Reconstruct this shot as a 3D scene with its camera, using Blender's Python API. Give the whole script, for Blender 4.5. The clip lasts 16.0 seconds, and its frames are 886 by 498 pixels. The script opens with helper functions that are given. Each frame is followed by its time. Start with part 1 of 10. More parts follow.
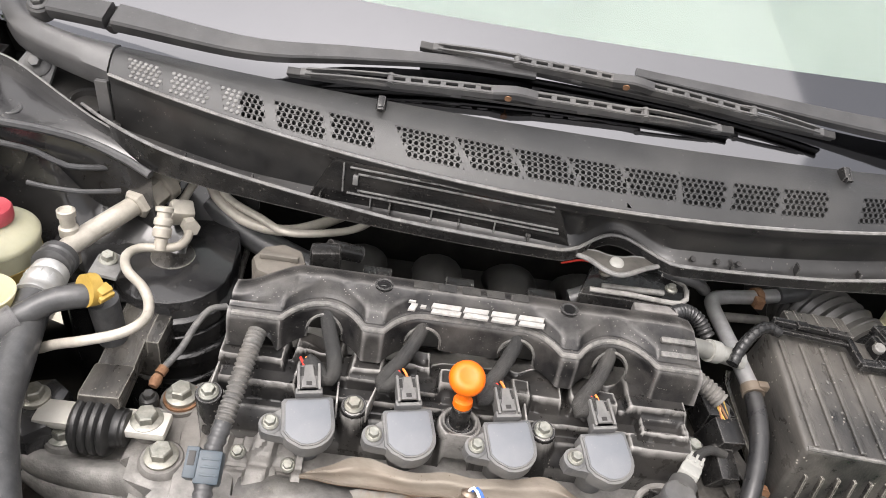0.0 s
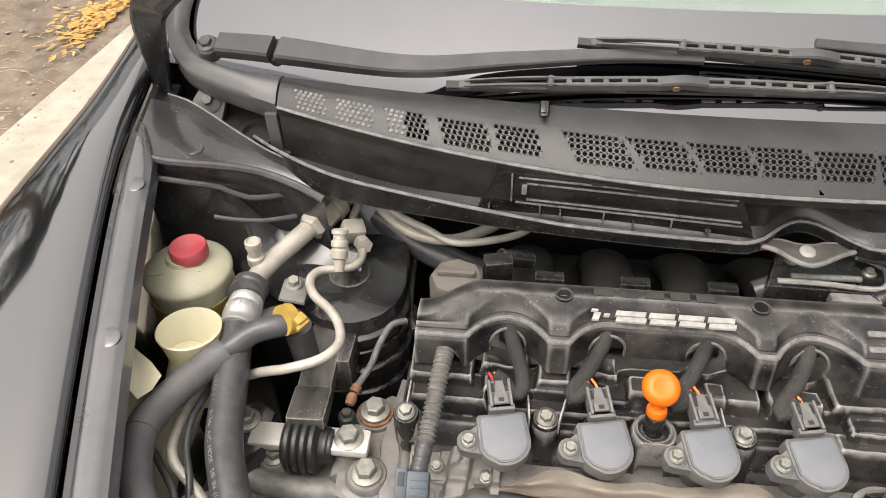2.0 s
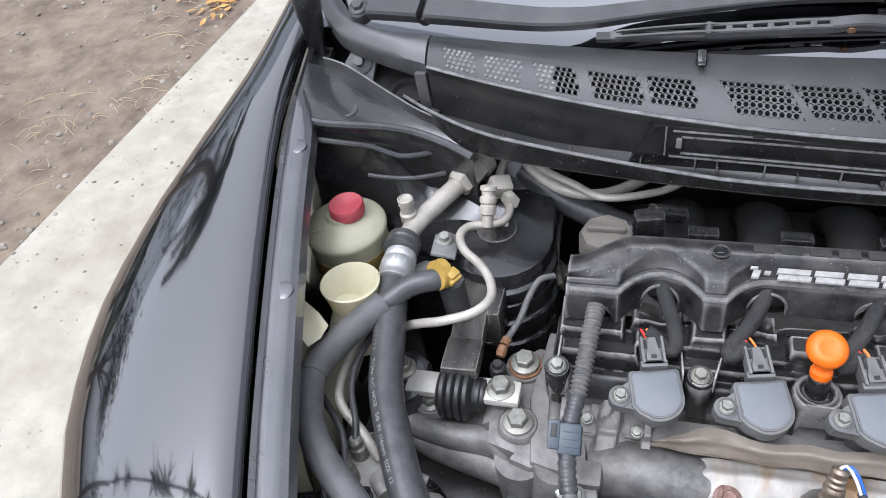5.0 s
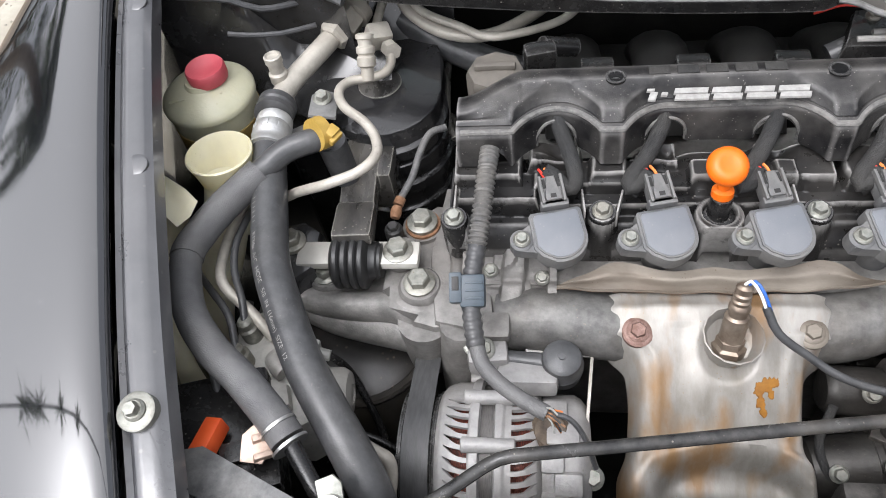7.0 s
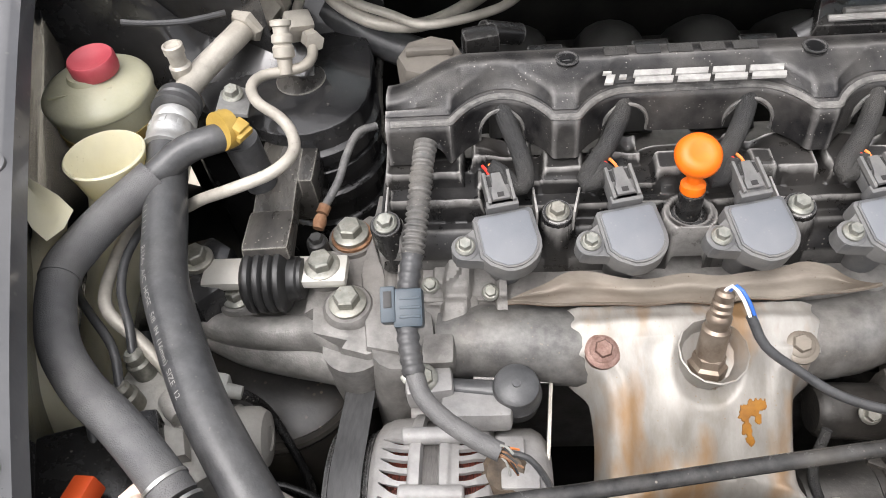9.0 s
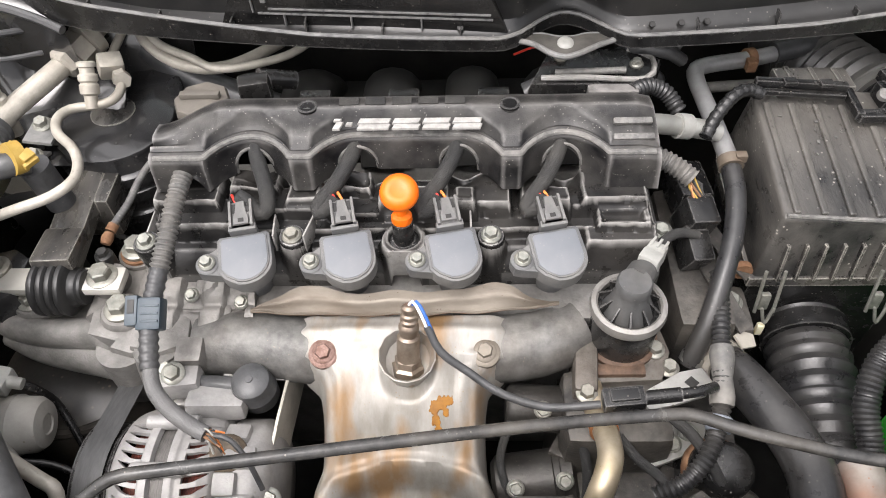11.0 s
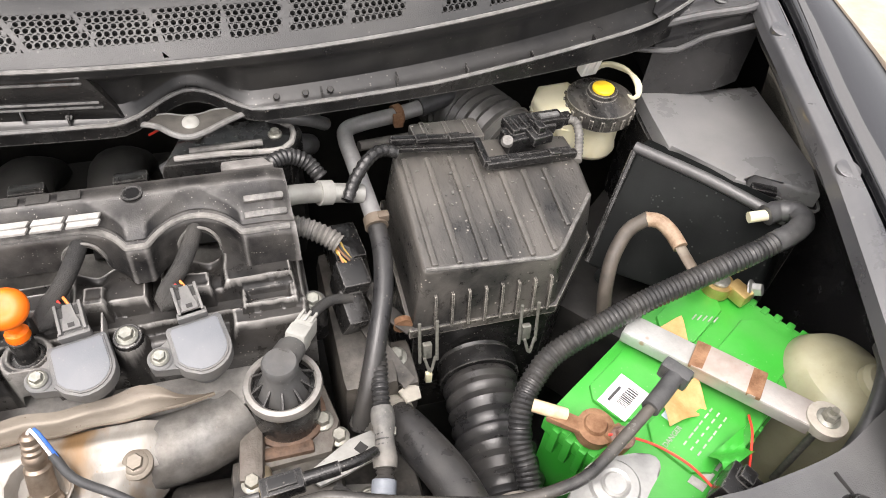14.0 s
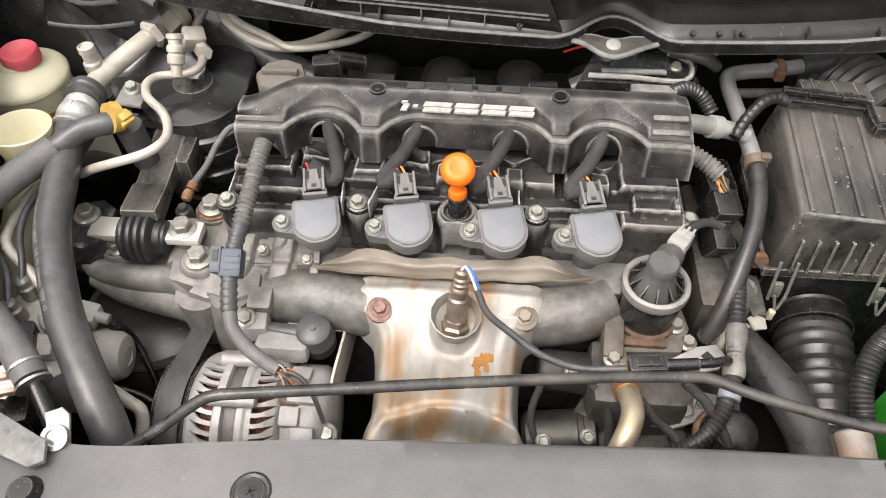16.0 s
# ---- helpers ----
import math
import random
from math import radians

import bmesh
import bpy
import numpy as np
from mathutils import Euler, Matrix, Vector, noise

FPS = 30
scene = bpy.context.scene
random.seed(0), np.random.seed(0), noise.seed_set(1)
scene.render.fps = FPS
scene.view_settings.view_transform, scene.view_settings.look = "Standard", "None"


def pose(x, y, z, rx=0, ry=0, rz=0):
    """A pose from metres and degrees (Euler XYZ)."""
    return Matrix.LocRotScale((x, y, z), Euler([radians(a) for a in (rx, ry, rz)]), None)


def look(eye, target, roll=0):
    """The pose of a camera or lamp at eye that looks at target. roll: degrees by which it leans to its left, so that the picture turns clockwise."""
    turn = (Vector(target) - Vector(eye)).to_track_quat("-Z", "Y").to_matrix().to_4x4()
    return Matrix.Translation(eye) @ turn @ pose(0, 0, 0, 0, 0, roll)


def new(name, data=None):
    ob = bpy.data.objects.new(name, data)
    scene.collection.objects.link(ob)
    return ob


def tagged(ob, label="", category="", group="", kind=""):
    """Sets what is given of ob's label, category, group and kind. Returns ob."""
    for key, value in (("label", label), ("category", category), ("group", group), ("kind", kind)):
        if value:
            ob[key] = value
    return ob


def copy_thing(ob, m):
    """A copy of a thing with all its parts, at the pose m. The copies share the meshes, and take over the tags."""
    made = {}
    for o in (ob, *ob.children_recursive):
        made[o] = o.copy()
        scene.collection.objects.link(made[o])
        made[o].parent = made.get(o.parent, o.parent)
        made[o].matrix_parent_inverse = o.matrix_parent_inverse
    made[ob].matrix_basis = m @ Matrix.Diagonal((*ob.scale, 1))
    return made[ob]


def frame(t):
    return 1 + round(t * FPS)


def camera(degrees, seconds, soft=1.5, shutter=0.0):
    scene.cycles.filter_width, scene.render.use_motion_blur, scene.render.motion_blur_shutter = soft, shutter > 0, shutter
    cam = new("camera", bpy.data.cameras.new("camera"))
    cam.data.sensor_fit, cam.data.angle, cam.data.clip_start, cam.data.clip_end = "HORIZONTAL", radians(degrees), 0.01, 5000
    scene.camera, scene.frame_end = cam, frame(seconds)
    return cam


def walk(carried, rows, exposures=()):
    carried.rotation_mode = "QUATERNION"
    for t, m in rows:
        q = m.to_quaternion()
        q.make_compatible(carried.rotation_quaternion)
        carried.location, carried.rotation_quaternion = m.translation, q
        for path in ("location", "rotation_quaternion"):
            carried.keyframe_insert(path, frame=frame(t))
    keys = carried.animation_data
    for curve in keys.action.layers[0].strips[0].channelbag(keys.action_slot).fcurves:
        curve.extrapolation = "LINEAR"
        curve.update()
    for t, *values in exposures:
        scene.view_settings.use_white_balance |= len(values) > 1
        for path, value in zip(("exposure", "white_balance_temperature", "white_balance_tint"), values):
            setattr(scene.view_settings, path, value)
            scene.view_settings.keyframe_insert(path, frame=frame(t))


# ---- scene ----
cam = camera(62.6, 16.0, soft=0.95)
PATH = [
    (0.0, (0.018, 0.011, 1.315), (0.139, 1.606, 0.115), 10.5),
    (0.5, (0.008, 0.023, 1.331), (0.138, 1.631, 0.149), 10.0),
    (1.0, (-0.002, 0.03, 1.339), (0.079, 1.628, 0.138), 7.6),
    (1.5, (-0.012, 0.031, 1.342), (-0.058, 1.584, 0.082), 3.2),
    (2.0, (-0.038, 0.039, 1.348), (-0.23, 1.539, 0.038), -1.3),
    (2.5, (-0.066, 0.047, 1.359), (-0.386, 1.508, 0.032), -5.0),
    (3.0, (-0.075, 0.054, 1.37), (-0.489, 1.484, 0.033), -7.6),
    (3.2, (-0.083, 0.055, 1.370), (-0.526, 1.477, 0.034), -8.2),
    (5.3, (-0.043, 0.021, 1.359), (-0.568, 1.332, -0.058), -11.5),
    (5.5, (-0.033, 0.013, 1.355), (-0.533, 1.3, -0.091), -11.1),
    (6.0, (-0.023, 0.006, 1.357), (-0.45, 1.23, -0.166), -10.1),
    (6.5, (-0.016, 0.008, 1.35), (-0.37, 1.167, -0.241), -9.8),
    (7.0, (-0.044, 0.045, 1.296), (-0.333, 1.208, -0.305), -11.4),
    (7.5, (-0.102, 0.138, 1.183), (-0.242, 1.411, -0.353), -10.2),
    (8.0, (-0.112, 0.163, 1.159), (-0.196, 1.424, -0.39), -8.8),
    (8.5, (-0.1, 0.139, 1.184), (-0.208, 1.397, -0.367), -8.2),
    (9.0, (-0.044, 0.084, 1.213), (-0.193, 1.331, -0.343), -7.2),
    (9.5, (0.042, 0.042, 1.252), (-0.107, 1.283, -0.309), -5.5),
    (10.0, (0.123, 0.031, 1.25), (0.005, 1.265, -0.319), -4.0),
    (10.2, (0.139, 0.03, 1.259), (0.033, 1.266, -0.31), -3.7),
    (12.3, (0.159, 0.049, 1.289), (0.146, 1.416, -0.171), -3.6),
    (12.5, (0.177, 0.053, 1.287), (0.208, 1.43, -0.163), -3.0),
    (13.0, (0.232, 0.071, 1.296), (0.448, 1.44, -0.147), 0.4),
    (13.5, (0.268, 0.074, 1.305), (0.658, 1.421, -0.121), 3.4),
    (14.0, (0.279, 0.055, 1.301), (0.738, 1.317, -0.181), 6.1),
    (14.5, (0.273, 0.044, 1.296), (0.695, 1.185, -0.291), 8.0),
    (15.0, (0.209, 0.006, 1.322), (0.46, 1.21, -0.255), 4.7),
    (15.5, (0.15, -0.024, 1.342), (0.198, 1.261, -0.189), 1.4),
    (16.0, (0.113, -0.025, 1.327), (0.015, 1.221, -0.235), -0.3),
]
walk(cam, [(t, look(eye, target, roll)) for t, eye, target, roll in PATH], [
    (0.0, 1.09, 6650, 13), (1.5, 0.90, 6950, 12), (3.2, 0.74, 6750, 13), (5.3, 0.66, 5750, 13),
    (6.5, 0.71, 6050, 12), (8.0, 0.86, 6350, 12), (10.0, 0.95, 6500, 13), (12.5, 1.16, 6650, 13), (13.5, 1.24, 6750, 14), (15.0, 1.04, 6750, 14), (16.0, 1.04, 6800, 13)])

# ---- light: overcast daylight ----
scene.view_settings.exposure = 0.95
world = bpy.data.worlds.new("world")
scene.world = world
world.use_nodes = True
wn, wl = world.node_tree.nodes, world.node_tree.links
sky = wn.new("ShaderNodeTexSky")
sky.sky_type, sky.sun_disc = "NISHITA", False
sky.sun_elevation, sky.sun_rotation = radians(66), radians(222)
sky.air_density, sky.dust_density, sky.ozone_density = 1.0, 7.0, 1.0
pale = wn.new("ShaderNodeHueSaturation")
pale.inputs["Saturation"].default_value = 0.18
wl.new(sky.outputs[0], pale.inputs["Color"])
wl.new(pale.outputs[0], wn["Background"].inputs["Color"])
wn["Background"].inputs["Strength"].default_value = 0.15
sun = new("sun", bpy.data.lights.new("sun", "SUN"))
sun.data.energy, sun.data.angle, sun.data.color = 1.2, radians(120), (1.0, 0.97, 0.93)
sun.matrix_world = look((-0.55, -0.32, 2.99), (0.1, 0.4, 0.8))

# ---- helpers of this scene ----
V = Vector


def thing(name, label, category, at=(0, 0, 0), group="", kind=""):
    ob = new(name)
    ob.location = at
    ob.empty_display_size = 0.02
    return tagged(ob, label, category, group, kind)


def finish(bm, name, material, crease=38):
    bmesh.ops.remove_doubles(bm, verts=bm.verts, dist=1e-6)
    bmesh.ops.recalc_face_normals(bm, faces=bm.faces)
    me = bpy.data.meshes.new(name)
    bm.to_mesh(me)
    bm.free()
    me.materials.append(material)
    me.shade_smooth()
    me.set_sharp_from_angle(angle=radians(crease))
    return me


def part(name, bm, material, parent, label="", crease=38):
    ob = new(name, finish(bm, name, material, crease))
    ob.parent = parent
    if parent.type == "EMPTY":
        ob.matrix_parent_inverse = parent.matrix_basis.inverted()
    return tagged(ob, label)


def solo(name, bm, material, label, category, group="", kind="", crease=38):
    return tagged(new(name, finish(bm, name, material, crease)), label, category, group, kind)


def B():
    return bmesh.new()


def frame_of(axis):
    return V(axis).normalized().to_track_quat("Z", "Y").to_matrix()


def box(bm, c, s, bevel=0.0, rot=(0, 0, 0), top=(1.0, 1.0), seg=2):
    """A box round c of size s, turned by rot degrees; top scales its upper face."""
    m = pose(*c, *rot)
    vs = []
    for z in (-0.5, 0.5):
        k = top if z > 0 else (1, 1)
        for x, y in ((-0.5, -0.5), (0.5, -0.5), (0.5, 0.5), (-0.5, 0.5)):
            vs.append(bm.verts.new(m @ V((x * s[0] * k[0], y * s[1] * k[1], z * s[2]))))
    fs = [bm.faces.new([vs[i] for i in q]) for q in ((3, 2, 1, 0), (4, 5, 6, 7), (0, 1, 5, 4), (1, 2, 6, 5), (2, 3, 7, 6), (3, 0, 4, 7))]
    if bevel:
        bmesh.ops.bevel(bm, geom=list({e for f in fs for e in f.edges}), offset=bevel, segments=seg, profile=0.6, affect="EDGES", clamp_overlap=True)
    return bm


def lathe(bm, prof, at, axis=(0, 0, 1), n=28, squash=(1, 1)):
    """Turns a profile of (radius, height) about the axis through at."""
    R = frame_of(axis)
    rings = []
    for r, h in prof:
        if r < 1e-6:
            rings.append([bm.verts.new(V(at) + R @ V((0, 0, h)))])
        else:
            rings.append([bm.verts.new(V(at) + R @ V((r * squash[0] * math.cos(2 * math.pi * i / n), r * squash[1] * math.sin(2 * math.pi * i / n), h))) for i in range(n)])
    for a, b in zip(rings, rings[1:]):
        for i in range(n):
            j = (i + 1) % n
            q = [a[i % len(a)], a[j % len(a)], b[j % len(b)], b[i % len(b)]]
            q = list(dict.fromkeys(q))
            if len(q) > 2:
                bm.faces.new(q)
    for ring, last in ((rings[0], 0), (rings[-1], 1)):
        if len(ring) > 1:
            bm.faces.new(ring if last else ring[::-1])
    return bm


def rod(bm, a, b, r, r2=None, n=16, round_end=0.0):
    a, b = V(a), V(b)
    L = (b - a).length
    r2 = r if r2 is None else r2
    e = min(round_end, r * 0.9, r2 * 0.9)
    prof = [(r, 0), (r2, L)] if not e else [(r - e, 0), (r, e), (r2, L - e), (r2 - e, L)]
    return lathe(bm, prof, a, b - a, n)


def plate(bm, outline, z0, z1, m=None, bevel=0.0):
    """A polygon of (x, y), thick from z0 to z1, posed by m."""
    m = m or Matrix()
    lo = [bm.verts.new(m @ V((x, y, z0))) for x, y in outline]
    hi = [bm.verts.new(m @ V((x, y, z1))) for x, y in outline]
    n = len(lo)
    fs = [bm.faces.new(lo[::-1]), bm.faces.new(hi)] + [bm.faces.new([lo[i], lo[(i + 1) % n], hi[(i + 1) % n], hi[i]]) for i in range(n)]
    if bevel:
        bmesh.ops.bevel(bm, geom=list(fs[1].edges), offset=bevel, segments=2, profile=0.6, affect="EDGES", clamp_overlap=True)
    return bm


def spline(pts, step=0.008):
    """Points along a smooth line through pts, about step apart."""
    pts = [V(p) for p in pts]
    P = [2 * pts[0] - pts[1]] + pts + [2 * pts[-1] - pts[-2]]
    out = []
    for i in range(1, len(P) - 2):
        k = max(2, int((P[i + 1] - P[i]).length / step))
        for j in range(k):
            t = j / k
            a, b, c, d = P[i - 1], P[i], P[i + 1], P[i + 2]
            out.append(0.5 * (2 * b + (c - a) * t + (2 * a - 5 * b + 4 * c - d) * t * t + (3 * b - a - 3 * c + d) * t**3))
    return out + [pts[-1]]


def sweep(bm, pts, r, n=14, step=0.008, ridge=0.0, pitch=0.006, smooth=True, flat=1.0, ends=True):
    """A tube of radius r (a number, or a function of 0..1) along pts; ridge and pitch make it corrugated."""
    line = spline(pts, pitch / 4 if ridge else step) if smooth else [V(p) for p in pts]
    tang = [(line[min(i + 1, len(line) - 1)] - line[max(i - 1, 0)]).normalized() for i in range(len(line))]
    up = V((0, 0, 1)) if abs(tang[0].z) < 0.9 else V((0, 1, 0))
    u = (up - tang[0] * up.dot(tang[0])).normalized()
    rings, run = [], 0.0
    for i, (p, t) in enumerate(zip(line, tang)):
        if i:
            run += (p - line[i - 1]).length
        u = (u - t * u.dot(t)).normalized()
        w = t.cross(u)
        rr = r(i / (len(line) - 1)) if callable(r) else r
        if ridge:
            rr += ridge * (0.5 + 0.5 * math.cos(2 * math.pi * run / pitch)) - ridge
        rings.append([bm.verts.new(p + rr * (math.cos(2 * math.pi * k / n) * w + flat * math.sin(2 * math.pi * k / n) * u)) for k in range(n)])
    for a, b in zip(rings, rings[1:]):
        for k in range(n):
            bm.faces.new([a[k], a[(k + 1) % n], b[(k + 1) % n], b[k]])
    if ends:
        bm.faces.new(rings[0][::-1])
        bm.faces.new(rings[-1])
    return bm


def hexbolt(bm, at, r=0.008, axis=(0, 0, 1), h=0.008, flange=True, turn=0.3):
    R = frame_of(axis) @ Matrix.Rotation(turn, 3, "Z")
    if flange:
        lathe(bm, [(r * 1.45, 0), (r * 1.45, 0.0015), (r * 1.15, 0.003)], at, axis, 20)
    ring = lambda k, z: [bm.verts.new(V(at) + R @ V((k * math.cos(i * math.pi / 3), k * math.sin(i * math.pi / 3), z))) for i in range(6)]
    a, b, c = ring(r, 0.002), ring(r, h - 0.0012), ring(r * 0.86, h)
    for p, q in ((a, b), (b, c)):
        for i in range(6):
            bm.faces.new([p[i], p[(i + 1) % 6], q[(i + 1) % 6], q[i]])
    bm.faces.new(c)
    bm.faces.new(a[::-1])
    return bm


def grid(bm, f, nu, nv, thick=None):
    """A sheet of points f(u, v), u and v from 0 to 1; thick moves a second skin by a vector."""
    g = [[bm.verts.new(f(i / nu, j / nv)) for j in range(nv + 1)] for i in range(nu + 1)]
    for i in range(nu):
        for j in range(nv):
            bm.faces.new([g[i][j], g[i + 1][j], g[i + 1][j + 1], g[i][j + 1]])
    if thick is not None:
        d = V(thick)
        h = [[bm.verts.new(v.co + d) for v in row] for row in g]
        for i in range(nu):
            for j in range(nv):
                bm.faces.new([h[i][j + 1], h[i + 1][j + 1], h[i + 1][j], h[i][j]])
        edge = [(i, 0) for i in range(nu)] + [(nu, j) for j in range(nv)] + [(i, nv) for i in range(nu, 0, -1)] + [(0, j) for j in range(nv, 0, -1)]
        for (a, b), (c, d2) in zip(edge, edge[1:] + edge[:1]):
            bm.faces.new([g[a][b], h[a][b], h[c][d2], g[c][d2]])
    return g


def lerp(table, x):
    """Reads a table of (x, value...) at x, smoothly through its rows."""
    rows = [(r[0], V((*r[1:], 0.0, 0.0)[:3])) for r in table]
    one = len(table[0]) == 2
    x = min(max(x, rows[0][0]), rows[-1][0])
    i = next((k for k in range(len(rows) - 2) if x <= rows[k + 1][0]), len(rows) - 2)
    slope = lambda k: (rows[min(k + 1, len(rows) - 1)][1] - rows[max(k - 1, 0)][1]) / (rows[min(k + 1, len(rows) - 1)][0] - rows[max(k - 1, 0)][0])
    (a, p), (b, q) = rows[i], rows[i + 1]
    h, t = b - a, (x - a) / (b - a)
    v = (2 * t**3 - 3 * t * t + 1) * p + (t**3 - 2 * t * t + t) * h * slope(i) + (3 * t * t - 2 * t**3) * q + (t**3 - t * t) * h * slope(i + 1)
    return v.x if one else V(v[: len(table[0]) - 1])


def text(body, size, m, material, parent, name, depth=0.0004, label="", space=1.0):
    cu = bpy.data.curves.new(name, "FONT")
    cu.body, cu.size, cu.extrude, cu.align_x, cu.align_y, cu.space_character = body, size, depth, "CENTER", "CENTER", space
    tmp = bpy.data.objects.new(name, cu)
    scene.collection.objects.link(tmp)
    me = bpy.data.meshes.new_from_object(tmp.evaluated_get(bpy.context.evaluated_depsgraph_get()))
    bpy.data.objects.remove(tmp)
    me.materials.append(material)
    me.transform(m)
    ob = new(name, me)
    ob.parent = parent
    if parent.type == "EMPTY":
        ob.matrix_parent_inverse = parent.matrix_basis.inverted()
    return tagged(ob, label)


# ---- materials ----
def mat(name, a, b=None, rough=0.5, metal=0.0, scale=40.0, bump=0.0, bscale=300.0, dust=None, dusty=0.0, dscale=60.0, coat=0.0, rvar=0.12, stretch=(1, 1, 1), spec=0.5, soft=0.0, specks=None, worn=None, edge=None, film_at=(0.42, 0.78)):
    """Two colours mottled at one size, fine relief at another; dust, an optional film and specks of a third colour;
    worn and edge paint pale wear and edge highlights.
    """
    m = bpy.data.materials.new(name)
    m.use_nodes = True
    nt, ln = m.node_tree.nodes, m.node_tree.links
    bs = nt["Principled BSDF"]
    co = nt.new("ShaderNodeTexCoord")
    mp = nt.new("ShaderNodeMapping")
    mp.inputs["Scale"].default_value = stretch
    ln.new(co.outputs["Object"], mp.inputs[0])
    n1 = nt.new("ShaderNodeTexNoise")
    n1.inputs["Scale"].default_value, n1.inputs["Detail"].default_value, n1.inputs["Roughness"].default_value = scale, 6, 0.65
    ln.new(mp.outputs[0], n1.inputs["Vector"])
    ramp = nt.new("ShaderNodeValToRGB")
    ramp.color_ramp.elements[0].position, ramp.color_ramp.elements[1].position = 0.35, 0.68
    b = b or tuple(min(1, c * 1.35 + 0.004) for c in a)
    ramp.color_ramp.elements[0].color, ramp.color_ramp.elements[1].color = (*a, 1), (*b, 1)
    ln.new(n1.outputs[0], ramp.inputs[0])
    colour = ramp.outputs[0]
    if dust:
        film = nt.new("ShaderNodeTexNoise")
        film.inputs["Scale"].default_value, film.inputs["Detail"].default_value = dscale * 0.3, 5
        ln.new(mp.outputs[0], film.inputs["Vector"])
        fr = nt.new("ShaderNodeMapRange")
        fr.inputs[1].default_value, fr.inputs[2].default_value, fr.inputs[4].default_value = *film_at, dusty
        ln.new(film.outputs[0], fr.inputs[0])
        vo = nt.new("ShaderNodeTexVoronoi")
        vo.inputs["Scale"].default_value = dscale * 4
        ln.new(co.outputs["Object"], vo.inputs["Vector"])
        sp = nt.new("ShaderNodeMapRange")
        sp.inputs[1].default_value, sp.inputs[2].default_value, sp.inputs[3].default_value, sp.inputs[4].default_value = 0.1, 0.2, min(1, dusty * 1.6) if specks is None else specks, 0
        ln.new(vo.outputs["Distance"], sp.inputs[0])
        gate = nt.new("ShaderNodeTexNoise")
        gate.inputs["Scale"].default_value = dscale * 1.3
        ln.new(co.outputs["Object"], gate.inputs["Vector"])
        gr = nt.new("ShaderNodeMapRange")
        gr.inputs[1].default_value, gr.inputs[2].default_value = 0.5, 0.62
        ln.new(gate.outputs[0], gr.inputs[0])
        mul = nt.new("ShaderNodeMath")
        mul.operation = "MULTIPLY"
        ln.new(sp.outputs[0], mul.inputs[0]), ln.new(gr.outputs[0], mul.inputs[1])
        mx = nt.new("ShaderNodeMath")
        mx.operation = "MAXIMUM"
        ln.new(mul.outputs[0], mx.inputs[0]), ln.new(fr.outputs[0], mx.inputs[1])
        mix = nt.new("ShaderNodeMix")
        mix.data_type = "RGBA"
        mix.inputs["B"].default_value = (*dust, 1)
        ln.new(mx.outputs[0], mix.inputs["Factor"]), ln.new(colour, mix.inputs["A"])
        colour = mix.outputs["Result"]
    # pale tone on convex edges: wear and edge highlights put into the colour
    if worn:
        geo = nt.new("ShaderNodeNewGeometry")
        wr = nt.new("ShaderNodeMapRange")
        wr.inputs[1].default_value, wr.inputs[2].default_value = 0.508, 0.57
        ln.new(geo.outputs["Pointiness"], wr.inputs[0])
        wm = nt.new("ShaderNodeMath")
        wm.operation = "MULTIPLY"
        ln.new(wr.outputs[0], wm.inputs[0]), ln.new(n1.outputs[0], wm.inputs[1])
        w2 = nt.new("ShaderNodeMath")
        w2.operation, w2.use_clamp = "MULTIPLY", True
        w2.inputs[1].default_value = worn[3] * 2
        ln.new(wm.outputs[0], w2.inputs[0])
        mw = nt.new("ShaderNodeMix")
        mw.data_type = "RGBA"
        mw.inputs["B"].default_value = (*worn[:3], 1)
        ln.new(w2.outputs[0], mw.inputs["Factor"]), ln.new(colour, mw.inputs["A"])
        colour = mw.outputs["Result"]
    # the same for sharp edges, wear and highlight in one pale tone
    if edge:
        bev = nt.new("ShaderNodeBevel")
        bev.samples = 4
        bev.inputs["Radius"].default_value = 0.0022
        geo = nt.new("ShaderNodeNewGeometry")
        dot = nt.new("ShaderNodeVectorMath")
        dot.operation = "DOT_PRODUCT"
        ln.new(bev.outputs[0], dot.inputs[0]), ln.new(geo.outputs["Normal"], dot.inputs[1])
        er = nt.new("ShaderNodeMapRange")
        er.inputs[1].default_value, er.inputs[2].default_value, er.inputs[3].default_value, er.inputs[4].default_value = 0.86, 0.99, edge[3] * 2, 0.0
        ln.new(dot.outputs["Value"], er.inputs[0])
        em = nt.new("ShaderNodeMath")
        em.operation, em.use_clamp = "MULTIPLY", True
        ln.new(er.outputs[0], em.inputs[0]), ln.new(n1.outputs[0], em.inputs[1])
        me = nt.new("ShaderNodeMix")
        me.data_type = "RGBA"
        me.inputs["B"].default_value = (*edge[:3], 1)
        ln.new(em.outputs[0], me.inputs["Factor"]), ln.new(colour, me.inputs["A"])
        colour = me.outputs["Result"]
    ln.new(colour, bs.inputs["Base Color"])
    rr = nt.new("ShaderNodeMapRange")
    rr.inputs[3].default_value, rr.inputs[4].default_value = max(0.02, rough - rvar), min(1, rough + rvar)
    ln.new(n1.outputs[0], rr.inputs[0])
    ln.new(rr.outputs[0], bs.inputs["Roughness"])
    bs.inputs["Metallic"].default_value, bs.inputs["Coat Weight"].default_value, bs.inputs["Coat Roughness"].default_value = metal, coat, 0.04
    bs.inputs["Specular IOR Level"].default_value = spec
    if soft:
        bs.inputs["Subsurface Weight"].default_value, bs.inputs["Subsurface Radius"].default_value, bs.inputs["Subsurface Scale"].default_value = soft, (1, 0.9, 0.6), 0.006
